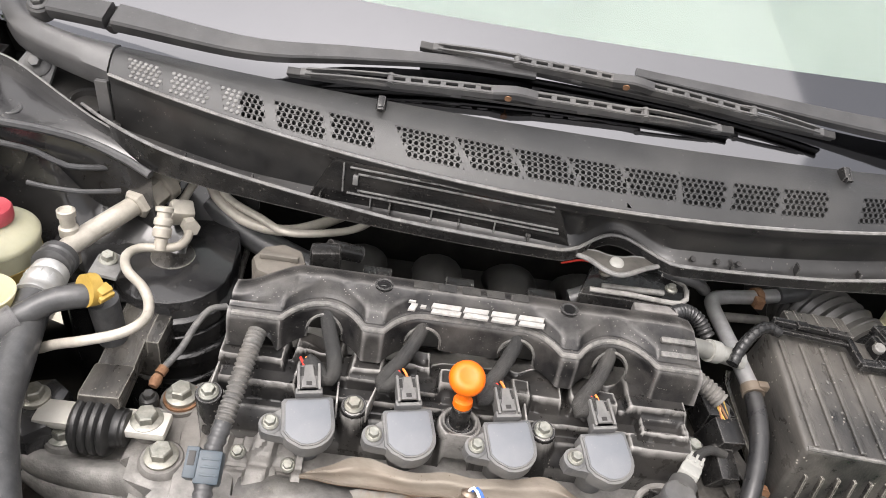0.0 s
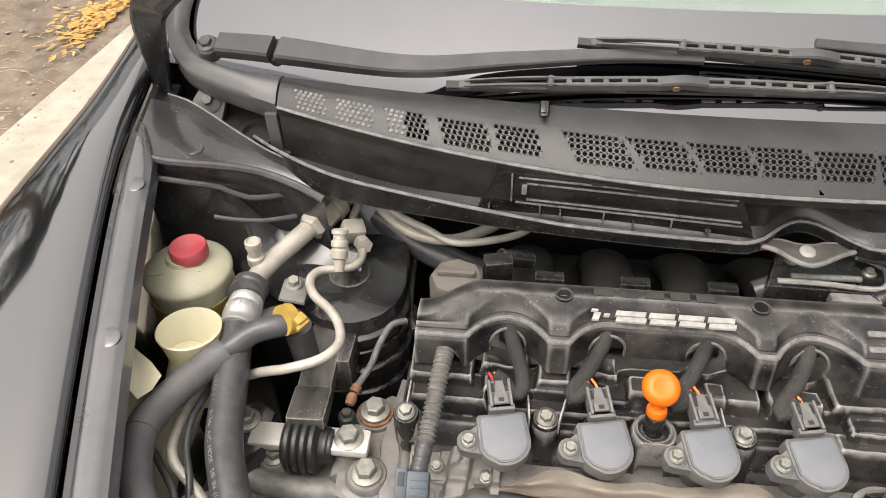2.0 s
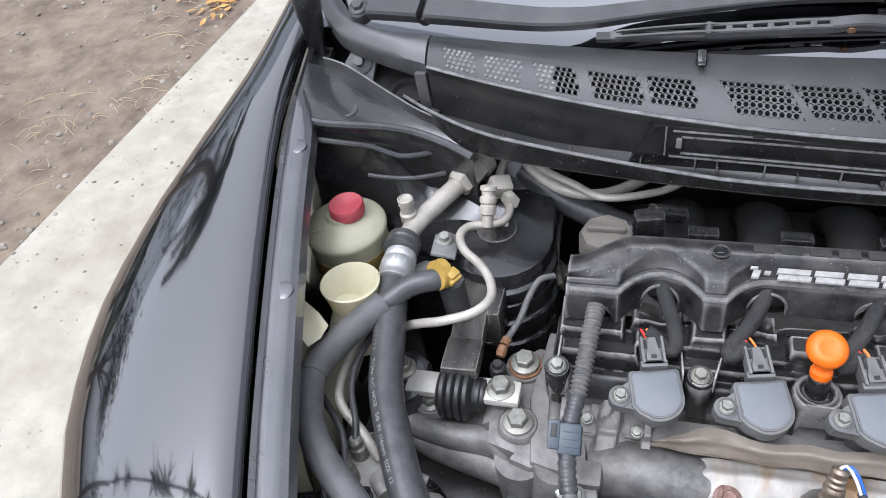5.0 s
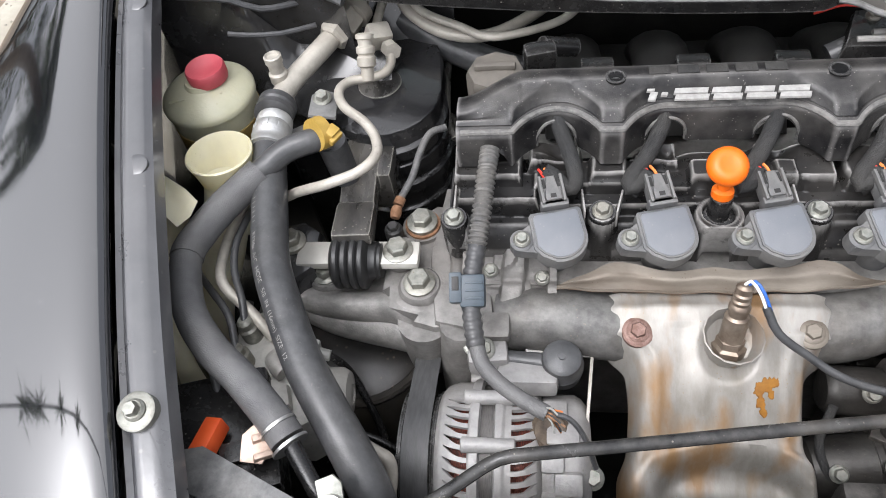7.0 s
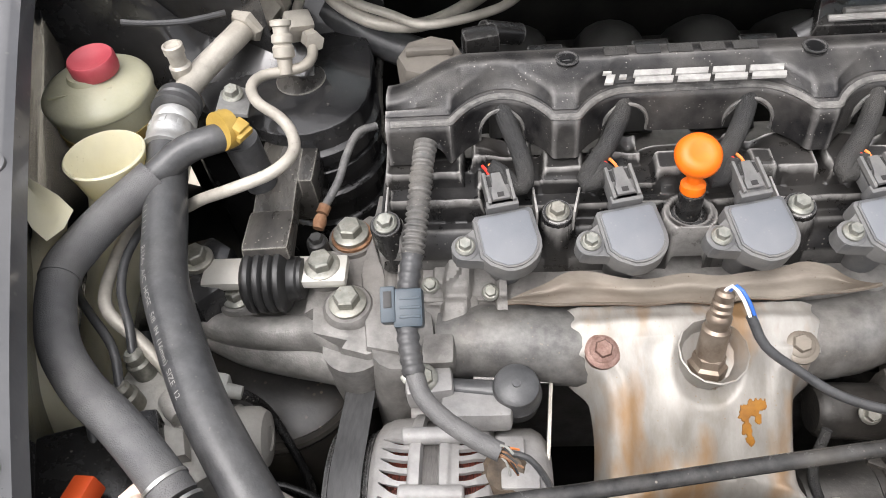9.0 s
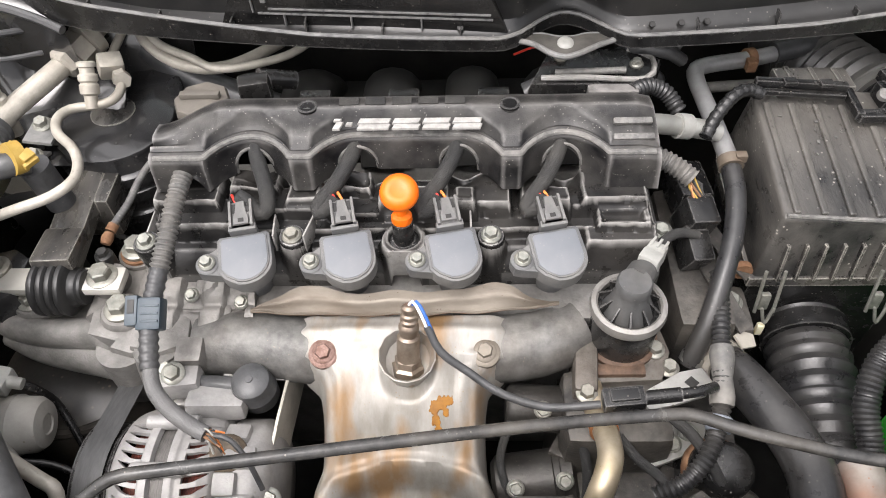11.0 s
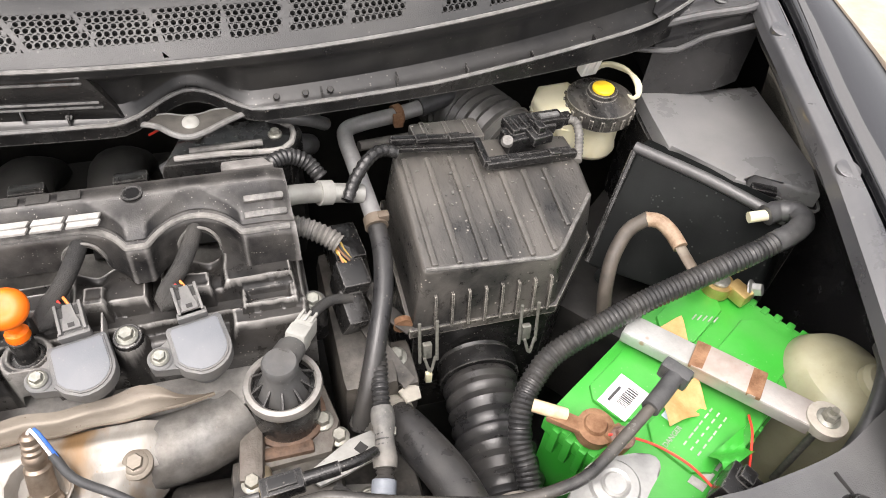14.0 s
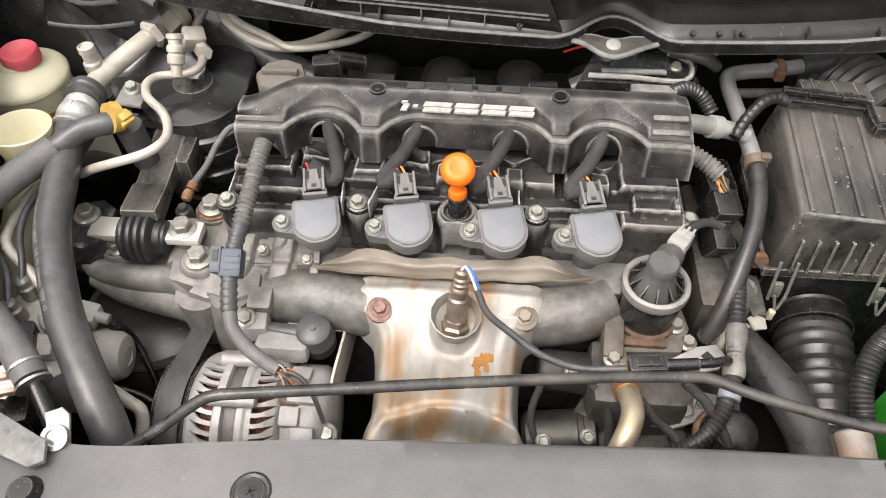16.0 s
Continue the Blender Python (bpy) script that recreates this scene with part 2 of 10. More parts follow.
    if bump:
        n2 = nt.new("ShaderNodeTexNoise")
        n2.inputs["Scale"].default_value, n2.inputs["Detail"].default_value = bscale, 4
        ln.new(mp.outputs[0], n2.inputs["Vector"])
        bp = nt.new("ShaderNodeBump")
        bp.inputs["Strength"].default_value, bp.inputs["Distance"].default_value = bump, 0.0015
        ln.new(n2.outputs[0], bp.inputs["Height"])
        ln.new(bp.outputs[0], bs.inputs["Normal"])
    return m


DUST = (0.22, 0.20, 0.17)
M_cover = mat("dusty_black_cover", (0.006, 0.006, 0.0065), (0.024, 0.023, 0.023), 0.34, scale=90, bump=0.22, bscale=900, spec=0.38, dust=(0.34, 0.32, 0.29), dusty=0.20, specks=0.9, dscale=95, worn=(0.24, 0.23, 0.22, 0.7))
M_plastic = mat("black_plastic", (0.005, 0.005, 0.0055), (0.015, 0.015, 0.015), 0.26, scale=60, bump=0.08, bscale=700, dust=(0.28, 0.26, 0.23), dusty=0.06, specks=0.6, dscale=55, edge=(0.16, 0.155, 0.15, 0.6))
M_dustplastic = mat("dusty_black_plastic", (0.012, 0.012, 0.012), (0.052, 0.049, 0.046), 0.28, scale=60, bump=0.2, bscale=450, dust=(0.36, 0.33, 0.28), dusty=0.42, specks=0.8, dscale=55, stretch=(1, 0.4, 1), edge=(0.36, 0.34, 0.30, 0.9))
M_cowl = mat("cowl_plastic", (0.017, 0.0175, 0.018), (0.028, 0.0285, 0.029), 0.36, spec=0.52, scale=25, bump=0.2, bscale=1200, dust=(0.24, 0.23, 0.21), dusty=0.10, specks=0.25, dscale=40)
# worn here colours in the bright edge highlights of the ledges
M_lower = mat("satin_black_moulding", (0.007, 0.007, 0.007), (0.022, 0.021, 0.021), 0.30, scale=70, bump=0.12, bscale=700, spec=0.42, dust=(0.24, 0.22, 0.195), dusty=0.18, specks=0.6, dscale=55, worn=(0.30, 0.29, 0.275, 1.0))
M_airlid = mat("dusty_air_box_plastic", (0.014, 0.014, 0.014), (0.046, 0.044, 0.041), 0.30, scale=70, bump=0.3, bscale=420, dust=(0.38, 0.35, 0.31), dusty=0.36, specks=1.0, dscale=42, stretch=(1, 0.4, 1), edge=(0.30, 0.285, 0.26, 0.8))
M_drumdark = mat("oily_dark_steel", (0.03, 0.03, 0.03), (0.07, 0.068, 0.065), 0.35, 0.5, scale=90, bump=0.2)
M_blackhose = mat("glossy_black_hose", (0.014, 0.014, 0.015), (0.030, 0.030, 0.031), 0.30, scale=60, bump=0.12, bscale=400, dust=DUST, dusty=0.14, specks=0.4, dscale=50)
M_greyplate = mat("dull_zinc_plate", (0.20, 0.20, 0.20), (0.33, 0.33, 0.32), 0.45, 0.5, scale=60, bump=0.1, dust=DUST, dusty=0.3)
M_face = mat("cowl_face_plastic", (0.011, 0.011, 0.0115), (0.024, 0.024, 0.024), 0.32, scale=50, bump=0.06, bscale=700, dust=(0.26, 0.24, 0.21), dusty=0.07, specks=0.5, dscale=50, spec=0.6)
M_bellows = mat("semi_gloss_rubber", (0.040, 0.040, 0.040), (0.070, 0.069, 0.067), 0.32, scale=60, bump=0.12, bscale=500, dust=(0.26, 0.24, 0.21), dusty=0.22, specks=0.3, dscale=40, spec=0.6)
M_endpiece = mat("dusty_end_plastic", (0.045, 0.045, 0.046), (0.075, 0.075, 0.076), 0.34, scale=30, bump=0.15, bscale=900, dust=(0.24, 0.23, 0.22), dusty=0.25, specks=0.3, dscale=40, spec=0.6)
M_arm = mat("worn_wiper_arm", (0.024, 0.024, 0.025), (0.042, 0.042, 0.043), 0.34, scale=40, bump=0.08, bscale=600, dust=(0.2, 0.19, 0.18), dusty=0.15, specks=0.2, spec=0.6)
M_gloss = mat("glossy_black_moulding", (0.007, 0.007, 0.007), (0.012, 0.012, 0.012), 0.2, scale=60, bump=0.15, bscale=400, dust=(0.24, 0.22, 0.2), dusty=0.08, specks=0.4, dscale=70)
# pale tone puts the gloss highlight of raised ridges into their colour
M_ridge = mat("highlight_raised_ridge", (0.09, 0.09, 0.09), (0.20, 0.20, 0.195), 0.3, scale=130, bump=0.2)
M_lip = mat("pale_lip_plastic", (0.10, 0.10, 0.10), (0.22, 0.22, 0.215), 0.45, scale=90, bump=0.2, dust=DUST, dusty=0.3)
M_paint = mat("black_car_paint", (0.005, 0.0055, 0.007), (0.007, 0.0075, 0.009), 0.08, scale=4, coat=1.0, rvar=0.02, spec=0.9, dust=(0.2, 0.2, 0.2), dusty=0.02, specks=0.10, dscale=20)
M_paint.node_tree.nodes["Principled BSDF"].inputs["Coat IOR"].default_value = 1.85
M_bay = mat("black_bay_paint", (0.012, 0.012, 0.013), (0.027, 0.027, 0.028), 0.24, scale=22, bump=0.12, bscale=90, dust=(0.20, 0.19, 0.17), dusty=0.10, specks=0.3, dscale=35, coat=0.5)
M_dark = mat("grimy_dark_metal", (0.010, 0.010, 0.010), (0.028, 0.027, 0.026), 0.42, scale=30, bump=0.2, bscale=120, dust=(0.10, 0.09, 0.08), dusty=0.12, spec=0.35)
M_pit = mat("sooty_dark_metal", (0.014, 0.014, 0.014), (0.032, 0.031, 0.029), 0.5, scale=30, bump=0.2, bscale=120, dust=(0.08, 0.07, 0.06), dusty=0.10, spec=0.25)
M_rubber = mat("black_rubber_hose", (0.040, 0.041, 0.043), (0.074, 0.075, 0.077), 0.34, scale=70, bump=0.15, bscale=420, dust=DUST, dusty=0.10, specks=0.3, dscale=60)
M_foam = mat("grey_foam_sleeve", (0.085, 0.085, 0.087), (0.13, 0.13, 0.13), 0.5, scale=60, bump=0.4, bscale=1100, dust=DUST, dusty=0.15)
M_tape = mat("cloth_tape", (0.016, 0.016, 0.016), (0.032, 0.032, 0.031), 0.7, scale=200, bump=0.8, bscale=1500, dust=DUST, dusty=0.15)
M_corr = mat("split_conduit", (0.017, 0.017, 0.018), (0.034, 0.034, 0.034), 0.30, scale=60, dust=DUST, dusty=0.2)
M_corrgrey = mat("dusty_conduit", (0.07, 0.07, 0.068), (0.15, 0.145, 0.135), 0.55, scale=120, dust=(0.35, 0.32, 0.28), dusty=0.4)
M_alu = mat("cast_aluminium", (0.23, 0.225, 0.218), (0.39, 0.38, 0.37), 0.45, 0.4, scale=60, bump=0.2, bscale=500, dust=(0.12, 0.10, 0.08), dusty=0.5, specks=0.5, dscale=35)
M_alu_dull = mat("dull_cast_aluminium", (0.145, 0.14, 0.132), (0.28, 0.27, 0.255), 0.5, 0.3, scale=55, bump=0.22, bscale=450, dust=(0.09, 0.075, 0.06), dusty=0.55, specks=0.5, dscale=30)
M_steel = mat("zinc_steel", (0.42, 0.42, 0.41), (0.58, 0.58, 0.56), 0.35, 0.9, scale=60, bump=0.1, dust=(0.2, 0.16, 0.12), dusty=0.3)
M_bolt = mat("grey_bolt_steel", (0.20, 0.205, 0.185), (0.36, 0.36, 0.32), 0.42, 0.6, scale=150, bump=0.2, dust=(0.2, 0.15, 0.1), dusty=0.4)
M_rust = mat("rusty_steel", (0.16, 0.075, 0.035), (0.33, 0.19, 0.11), 0.75, 0.3, scale=80, bump=0.5, bscale=400)
M_rustbolt = mat("rusted_bolt", (0.16, 0.09, 0.07), (0.3, 0.2, 0.17), 0.6, 0.5, scale=200, bump=0.4, bscale=600)
M_pipe = mat("pale_coated_pipe", (0.36, 0.335, 0.29), (0.52, 0.49, 0.43), 0.45, 0.2, scale=60, bump=0.25, dust=(0.20, 0.17, 0.13), dusty=0.45, specks=0.5, dscale=50)
M_coil = mat("slate_grey_coil_plastic", (0.130, 0.139, 0.154), (0.150, 0.159, 0.174), 0.5, scale=30, bump=0.1, bscale=900, dust=(0.3, 0.28, 0.25), dusty=0.12)
M_coilframe = mat("dusty_coil_housing", (0.075, 0.078, 0.082), (0.13, 0.13, 0.13), 0.55, scale=60, bump=0.15, dust=(0.28, 0.26, 0.22), dusty=0.35)
M_conn = mat("grey_black_connector", (0.085, 0.085, 0.086), (0.145, 0.144, 0.14), 0.5, scale=80, dust=(0.3, 0.28, 0.25), dusty=0.35)
M_orange = mat("orange_plastic", (0.80, 0.145, 0.004), (0.86, 0.17, 0.006), 0.4, scale=40, soft=0.15)
M_red = mat("faded_red_cap", (0.34, 0.045, 0.06), (0.43, 0.075, 0.09), 0.45, scale=40, bump=0.1)
M_redorange = mat("red_orange_plastic", (0.72, 0.09, 0.02), (0.8, 0.12, 0.03), 0.35, scale=40)
M_milky = mat("milky_reservoir_plastic", (0.36, 0.355, 0.255), (0.46, 0.45, 0.335), 0.40, scale=18, bump=0.15, bscale=300, dust=(0.25, 0.22, 0.13), dusty=0.3, dscale=30, soft=0.3)
M_oil = mat("stained_oil_in_plastic", (0.26, 0.17, 0.04), (0.34, 0.27, 0.12), 0.45, scale=25, soft=0.2)
M_cream = mat("cream_plastic", (0.60, 0.565, 0.40), (0.70, 0.665, 0.50), 0.40, scale=15, bump=0.06, dust=(0.34, 0.29, 0.17), dusty=0.25, soft=0.35)
M_yellow = mat("ochre_spring_clip", (0.33, 0.21, 0.035), (0.45, 0.30, 0.07), 0.5, scale=80, bump=0.1)
M_capyellow = mat("yellow_cap_label", (0.9, 0.58, 0.02), (0.95, 0.66, 0.04), 0.45)
M_white = mat("white_plastic", (0.70, 0.70, 0.66), (0.8, 0.8, 0.77), 0.4)
M_greywhite = mat("pale_grey_connector", (0.24, 0.24, 0.225), (0.36, 0.36, 0.335), 0.5, dust=DUST, dusty=0.3)
M_bluegrey = mat("blue_grey_clip", (0.022, 0.038, 0.052), (0.034, 0.052, 0.068), 0.4, scale=60, dust=(0.3, 0.3, 0.3), dusty=0.15)
M_green = mat("bright_green_battery_case", (0.020, 0.24, 0.022), (0.028, 0.30, 0.03), 0.38, scale=20, bump=0.1, bscale=600, dust=(0.2, 0.3, 0.17), dusty=0.2)
M_greenlid = mat("green_battery_lid", (0.030, 0.31, 0.032), (0.040, 0.36, 0.042), 0.36, scale=20, bump=0.08, bscale=500, dust=(0.25, 0.36, 0.2), dusty=0.2, specks=0.5)
M_label = mat("white_paper_label", (0.74, 0.74, 0.75), (0.8, 0.8, 0.81), 0.55)
M_ink = mat("black_ink", (0.03, 0.03, 0.03), (0.05, 0.05, 0.05), 0.6)
M_print = mat("white_print", (0.26, 0.255, 0.24), (0.42, 0.41, 0.39), 0.5, scale=120)
M_brownpaper = mat("brown_paper", (0.42, 0.23, 0.08), (0.56, 0.34, 0.15), 0.8, scale=80, bump=0.3)
M_brass = mat("brass_terminal", (0.50, 0.34, 0.13), (0.62, 0.45, 0.2), 0.4, 0.8, scale=80)
M_copper = mat("copper_crimp", (0.5, 0.2, 0.09), (0.62, 0.33, 0.17), 0.45, 0.8, scale=200)
M_redwire = mat("red_wire", (0.6, 0.03, 0.02), (0.65, 0.05, 0.03), 0.4)
M_orangewire = mat("orange_wire", (0.8, 0.22, 0.05), (0.85, 0.28, 0.08), 0.5)
M_bluewire = mat("blue_wire", (0.02, 0.10, 0.40), (0.03, 0.13, 0.48), 0.4)
M_conc = mat("pale_concrete", (0.33, 0.305, 0.25), (0.45, 0.425, 0.355), 0.85, scale=9, bump=0.6, bscale=90, dust=(0.20, 0.16, 0.11), dusty=0.5, specks=0.8, dscale=9)
M_glassband = mat("silver_mirror_film", (0.205, 0.207, 0.217), (0.228, 0.23, 0.24), 0.06, 1.0, scale=2, rvar=0.02)
M_headlamp = mat("headlamp_lens", (0.42, 0.45, 0.36), (0.5, 0.52, 0.42), 0.12, scale=3, coat=1.0, rvar=0.03)
M_backing = mat("pale_reflection_backing", (0.235, 0.25, 0.24), (0.30, 0.315, 0.30), 0.7, scale=3)
M_bridge = mat("faded_wiper_steel", (0.050, 0.050, 0.051), (0.085, 0.085, 0.084), 0.4, scale=50, bump=0.1, bscale=500, dust=DUST, dusty=0.2)
M_wiper = mat("black_wiper", (0.012, 0.012, 0.012), (0.02, 0.02, 0.02), 0.45, scale=60, dust=DUST, dusty=0.1)
M_panel = mat("grey_front_panel_plastic", (0.075, 0.076, 0.078), (0.115, 0.116, 0.118), 0.42, scale=12, bump=0.2, bscale=900, dust=(0.26, 0.25, 0.23), dusty=0.25, specks=0.3, dscale=16)
M_bead = mat("dust_worn_bead", (0.07, 0.069, 0.066), (0.18, 0.175, 0.165), 0.45, scale=160, bump=0.4, bscale=700, dust=(0.34, 0.32, 0.29), dusty=0.4, specks=0.7, dscale=90)
M_rail = mat("dull_black_rail", (0.044, 0.045, 0.049), (0.066, 0.067, 0.072), 0.30, scale=20, bump=0.15, bscale=140, dust=(0.2, 0.19, 0.18), dusty=0.2, dscale=30, coat=1.0, spec=0.8)
M_belt = mat("ribbed_belt_rubber", (0.02, 0.02, 0.02), (0.035, 0.035, 0.034), 0.7, scale=60, bump=0.2)


def shield_material():
    """Thin heat-stained steel: silver with tan and brown stains."""
    m = mat("heat_stained_shield", (0.24, 0.22, 0.19), (0.38, 0.365, 0.34), 0.44, 0.25, scale=30, bump=0.3, bscale=120, dust=(0.26, 0.145, 0.055), dusty=0.85, specks=0.5, dscale=75, stretch=(1.4, 0.5, 0.6), film_at=(0.50, 0.66))
    return m


M_shield = shield_material()
M_shieldtan = mat("tan_heat_shield", (0.135, 0.113, 0.09), (0.25, 0.22, 0.18), 0.5, 0.3, scale=22, bump=0.3, bscale=110, dust=(0.11, 0.08, 0.055), dusty=0.75, dscale=75, stretch=(0.5, 1.3, 1.3), film_at=(0.44, 0.68))


def glass_material():
    m = bpy.data.materials.new("tinted_windscreen_glass")
    m.use_nodes = True
    bs = m.node_tree.nodes["Principled BSDF"]
    bs.inputs["Base Color"].default_value = (0.84, 0.92, 0.885, 1)
    bs.inputs["Roughness"].default_value = 0.03
    bs.inputs["Transmission Weight"].default_value = 1.0
    bs.inputs["IOR"].default_value = 1.45
    return m


M_glass = glass_material()


def ground_material():
    """Grey-brown packed dirt with small stones and straw-coloured patches."""
    return mat("packed_dirt", (0.105, 0.078, 0.058), (0.235, 0.19, 0.145), 0.9, scale=9, bump=1.0, bscale=70, dust=(0.33, 0.26, 0.17), dusty=0.35, dscale=14)


M_ground = ground_material()

# ---- ground ----
MID = 0.2285  # the car's centre line


def mx(x):
    return 2 * MID - x


def wx(x):
    """The other wing's x."""
    return 0.385 - x + 0.018 * min(1.0, max(0.0, (x + 0.41) / 0.06))


gx = [-60, -30, -15, -8, -5, -4.4] + [-4.0 + 0.024 * i for i in range(90)] + [-1.7, -1.2, 0, 4, 12, 30, 60]
gy = [-60, -30, -12, -5, -1.5, 0] + [0.4 + 0.026 * i for i in range(180)] + [5.4, 7, 12, 30, 60]


def clod(x, y):
    if not (-4.0 < x < -1.8 and 0.4 < y < 5.1):
        return -0.05
    n = noise.fractal(V((x * 9, y * 9, 0.3)), 1.0, 2.0, 4)
    return -0.052 + 0.010 * n + 0.006 * max(0.0, noise.noise(V((x * 26, y * 26, 2.0)))) * 2


bm = B()
grid(bm, lambda u, v: V((gx[round(u * (len(gx) - 1))], gy[round(v * (len(gy) - 1))], clod(gx[round(u * (len(gx) - 1))], gy[round(v * (len(gy) - 1))]))), len(gx) - 1, len(gy) - 1)
solo("ground", bm, M_ground, "packed grey-brown dirt with dry straw", "ground", kind="structure")
bm = B()
box(bm, (0.884, 4.0, -0.04), (5.24, 24.0, 0.08), 0.008, (0, 0, -3.3))
solo("pavement", bm, M_conc, "pale worn concrete slab under the car", "pavement", kind="structure")
bm = B()
rng = random.Random(5)
for i in range(1100):
    x, y, s = -1.95 - rng.random() ** 1.5 * 2.2, 0.2 + rng.random() * 4.5, 0.004 + 0.012 * rng.random() ** 3
    lathe(bm, [(0, -s * 0.5), (s, 0), (s * 0.6, s * 0.5), (0, s * 0.65)], (x, y, -0.05), (rng.random() - 0.5, rng.random() - 0.5, 1), 6)
for i in range(260):
    y = 0.9 + rng.random() * 3.4
    x, s = -1.90 + 0.058 * (y - 1.5) + 0.62 * rng.random() ** 1.3, 0.003 + 0.007 * rng.random() ** 3
    lathe(bm, [(0, -s * 0.2), (s, 0), (s * 0.6, s * 0.4), (0, s * 0.5)], (x, y, 0.0005), (rng.random() - 0.5, rng.random() - 0.5, 1), 6)
solo("gravel", bm, mat("small_stones", (0.2, 0.18, 0.15), (0.38, 0.35, 0.3), 0.9, scale=8), "small loose grey stones on dirt", "gravel", kind="stuff")
bm = B()
for i in range(150):
    cx, cy = rng.choice(((-2.02, 2.12), (-2.3, 1.9), (-2.05, 3.6), (-2.4, 3.9), (-2.1, 2.9)))
    a, L = rng.random() * 6.3, 0.05 + 0.14 * rng.random() ** 2
    x, y = cx + rng.gauss(0, 0.13), cy + rng.gauss(0, 0.16)
    d = V((math.cos(a), math.sin(a), 0)) * L
    sweep(bm, [(x, y, -0.046), V((x, y, -0.03 - 0.01 * rng.random())) + d * 0.5, V((x, y, -0.047)) + d], 0.0010, 4, 0.06, ends=False)
solo("straw", bm, mat("dry_straw", (0.40, 0.31, 0.17), (0.54, 0.44, 0.27), 0.8, scale=20), "scattered dry straw on the dirt", "straw", kind="stuff")
bm = B()
for i in range(420):
    x, y = -1.96 - abs(rng.gauss(0, 0.10)), 3.12 + rng.gauss(0, 0.16)
    a, L, w = rng.random() * 6.3, 0.014 + 0.022 * rng.random(), 0.006 + 0.006 * rng.random()
    d, e = V((math.cos(a), math.sin(a), rng.uniform(-0.2, 0.3))) * L, V((-math.sin(a), math.cos(a), rng.uniform(-0.3, 0.3))) * w
    p = V((x, y, -0.042 + 0.014 * rng.random()))
    bm.faces.new([bm.verts.new(q) for q in (p - d, p + e, p + d, p - e)])
solo("dry_leaves", bm, mat("yellow_dry_leaves", (0.42, 0.20, 0.04), (0.62, 0.40, 0.14), 0.7, scale=30), "heap of dry yellow leaves beside the slab", "leaves", kind="stuff")

# ---- car body ----
car = thing("car", "black car with its bonnet open and engine bay bare", "car", (MID, 0.6, 0))
INNER = [(-0.25, -0.19, 0.78), (0.0, -0.256, 0.83), (0.167, -0.305, 0.883), (0.282, -0.344, 0.903), (0.472, -0.402, 0.93), (0.60, -0.4335, 0.9515), (0.70, -0.448, 0.966), (0.80, -0.460, 0.980), (1.0, -0.49, 1.0), (1.6, -0.54, 1.02)]
OUTER = [(-0.25, -0.30), (0.0, -0.42), (0.2, -0.525), (0.279, -0.568), (0.39, -0.597), (0.50, -0.594), (0.60, -0.572), (0.70, -0.549), (0.80, -0.541), (0.90, -0.543), (1.6, -0.58)]
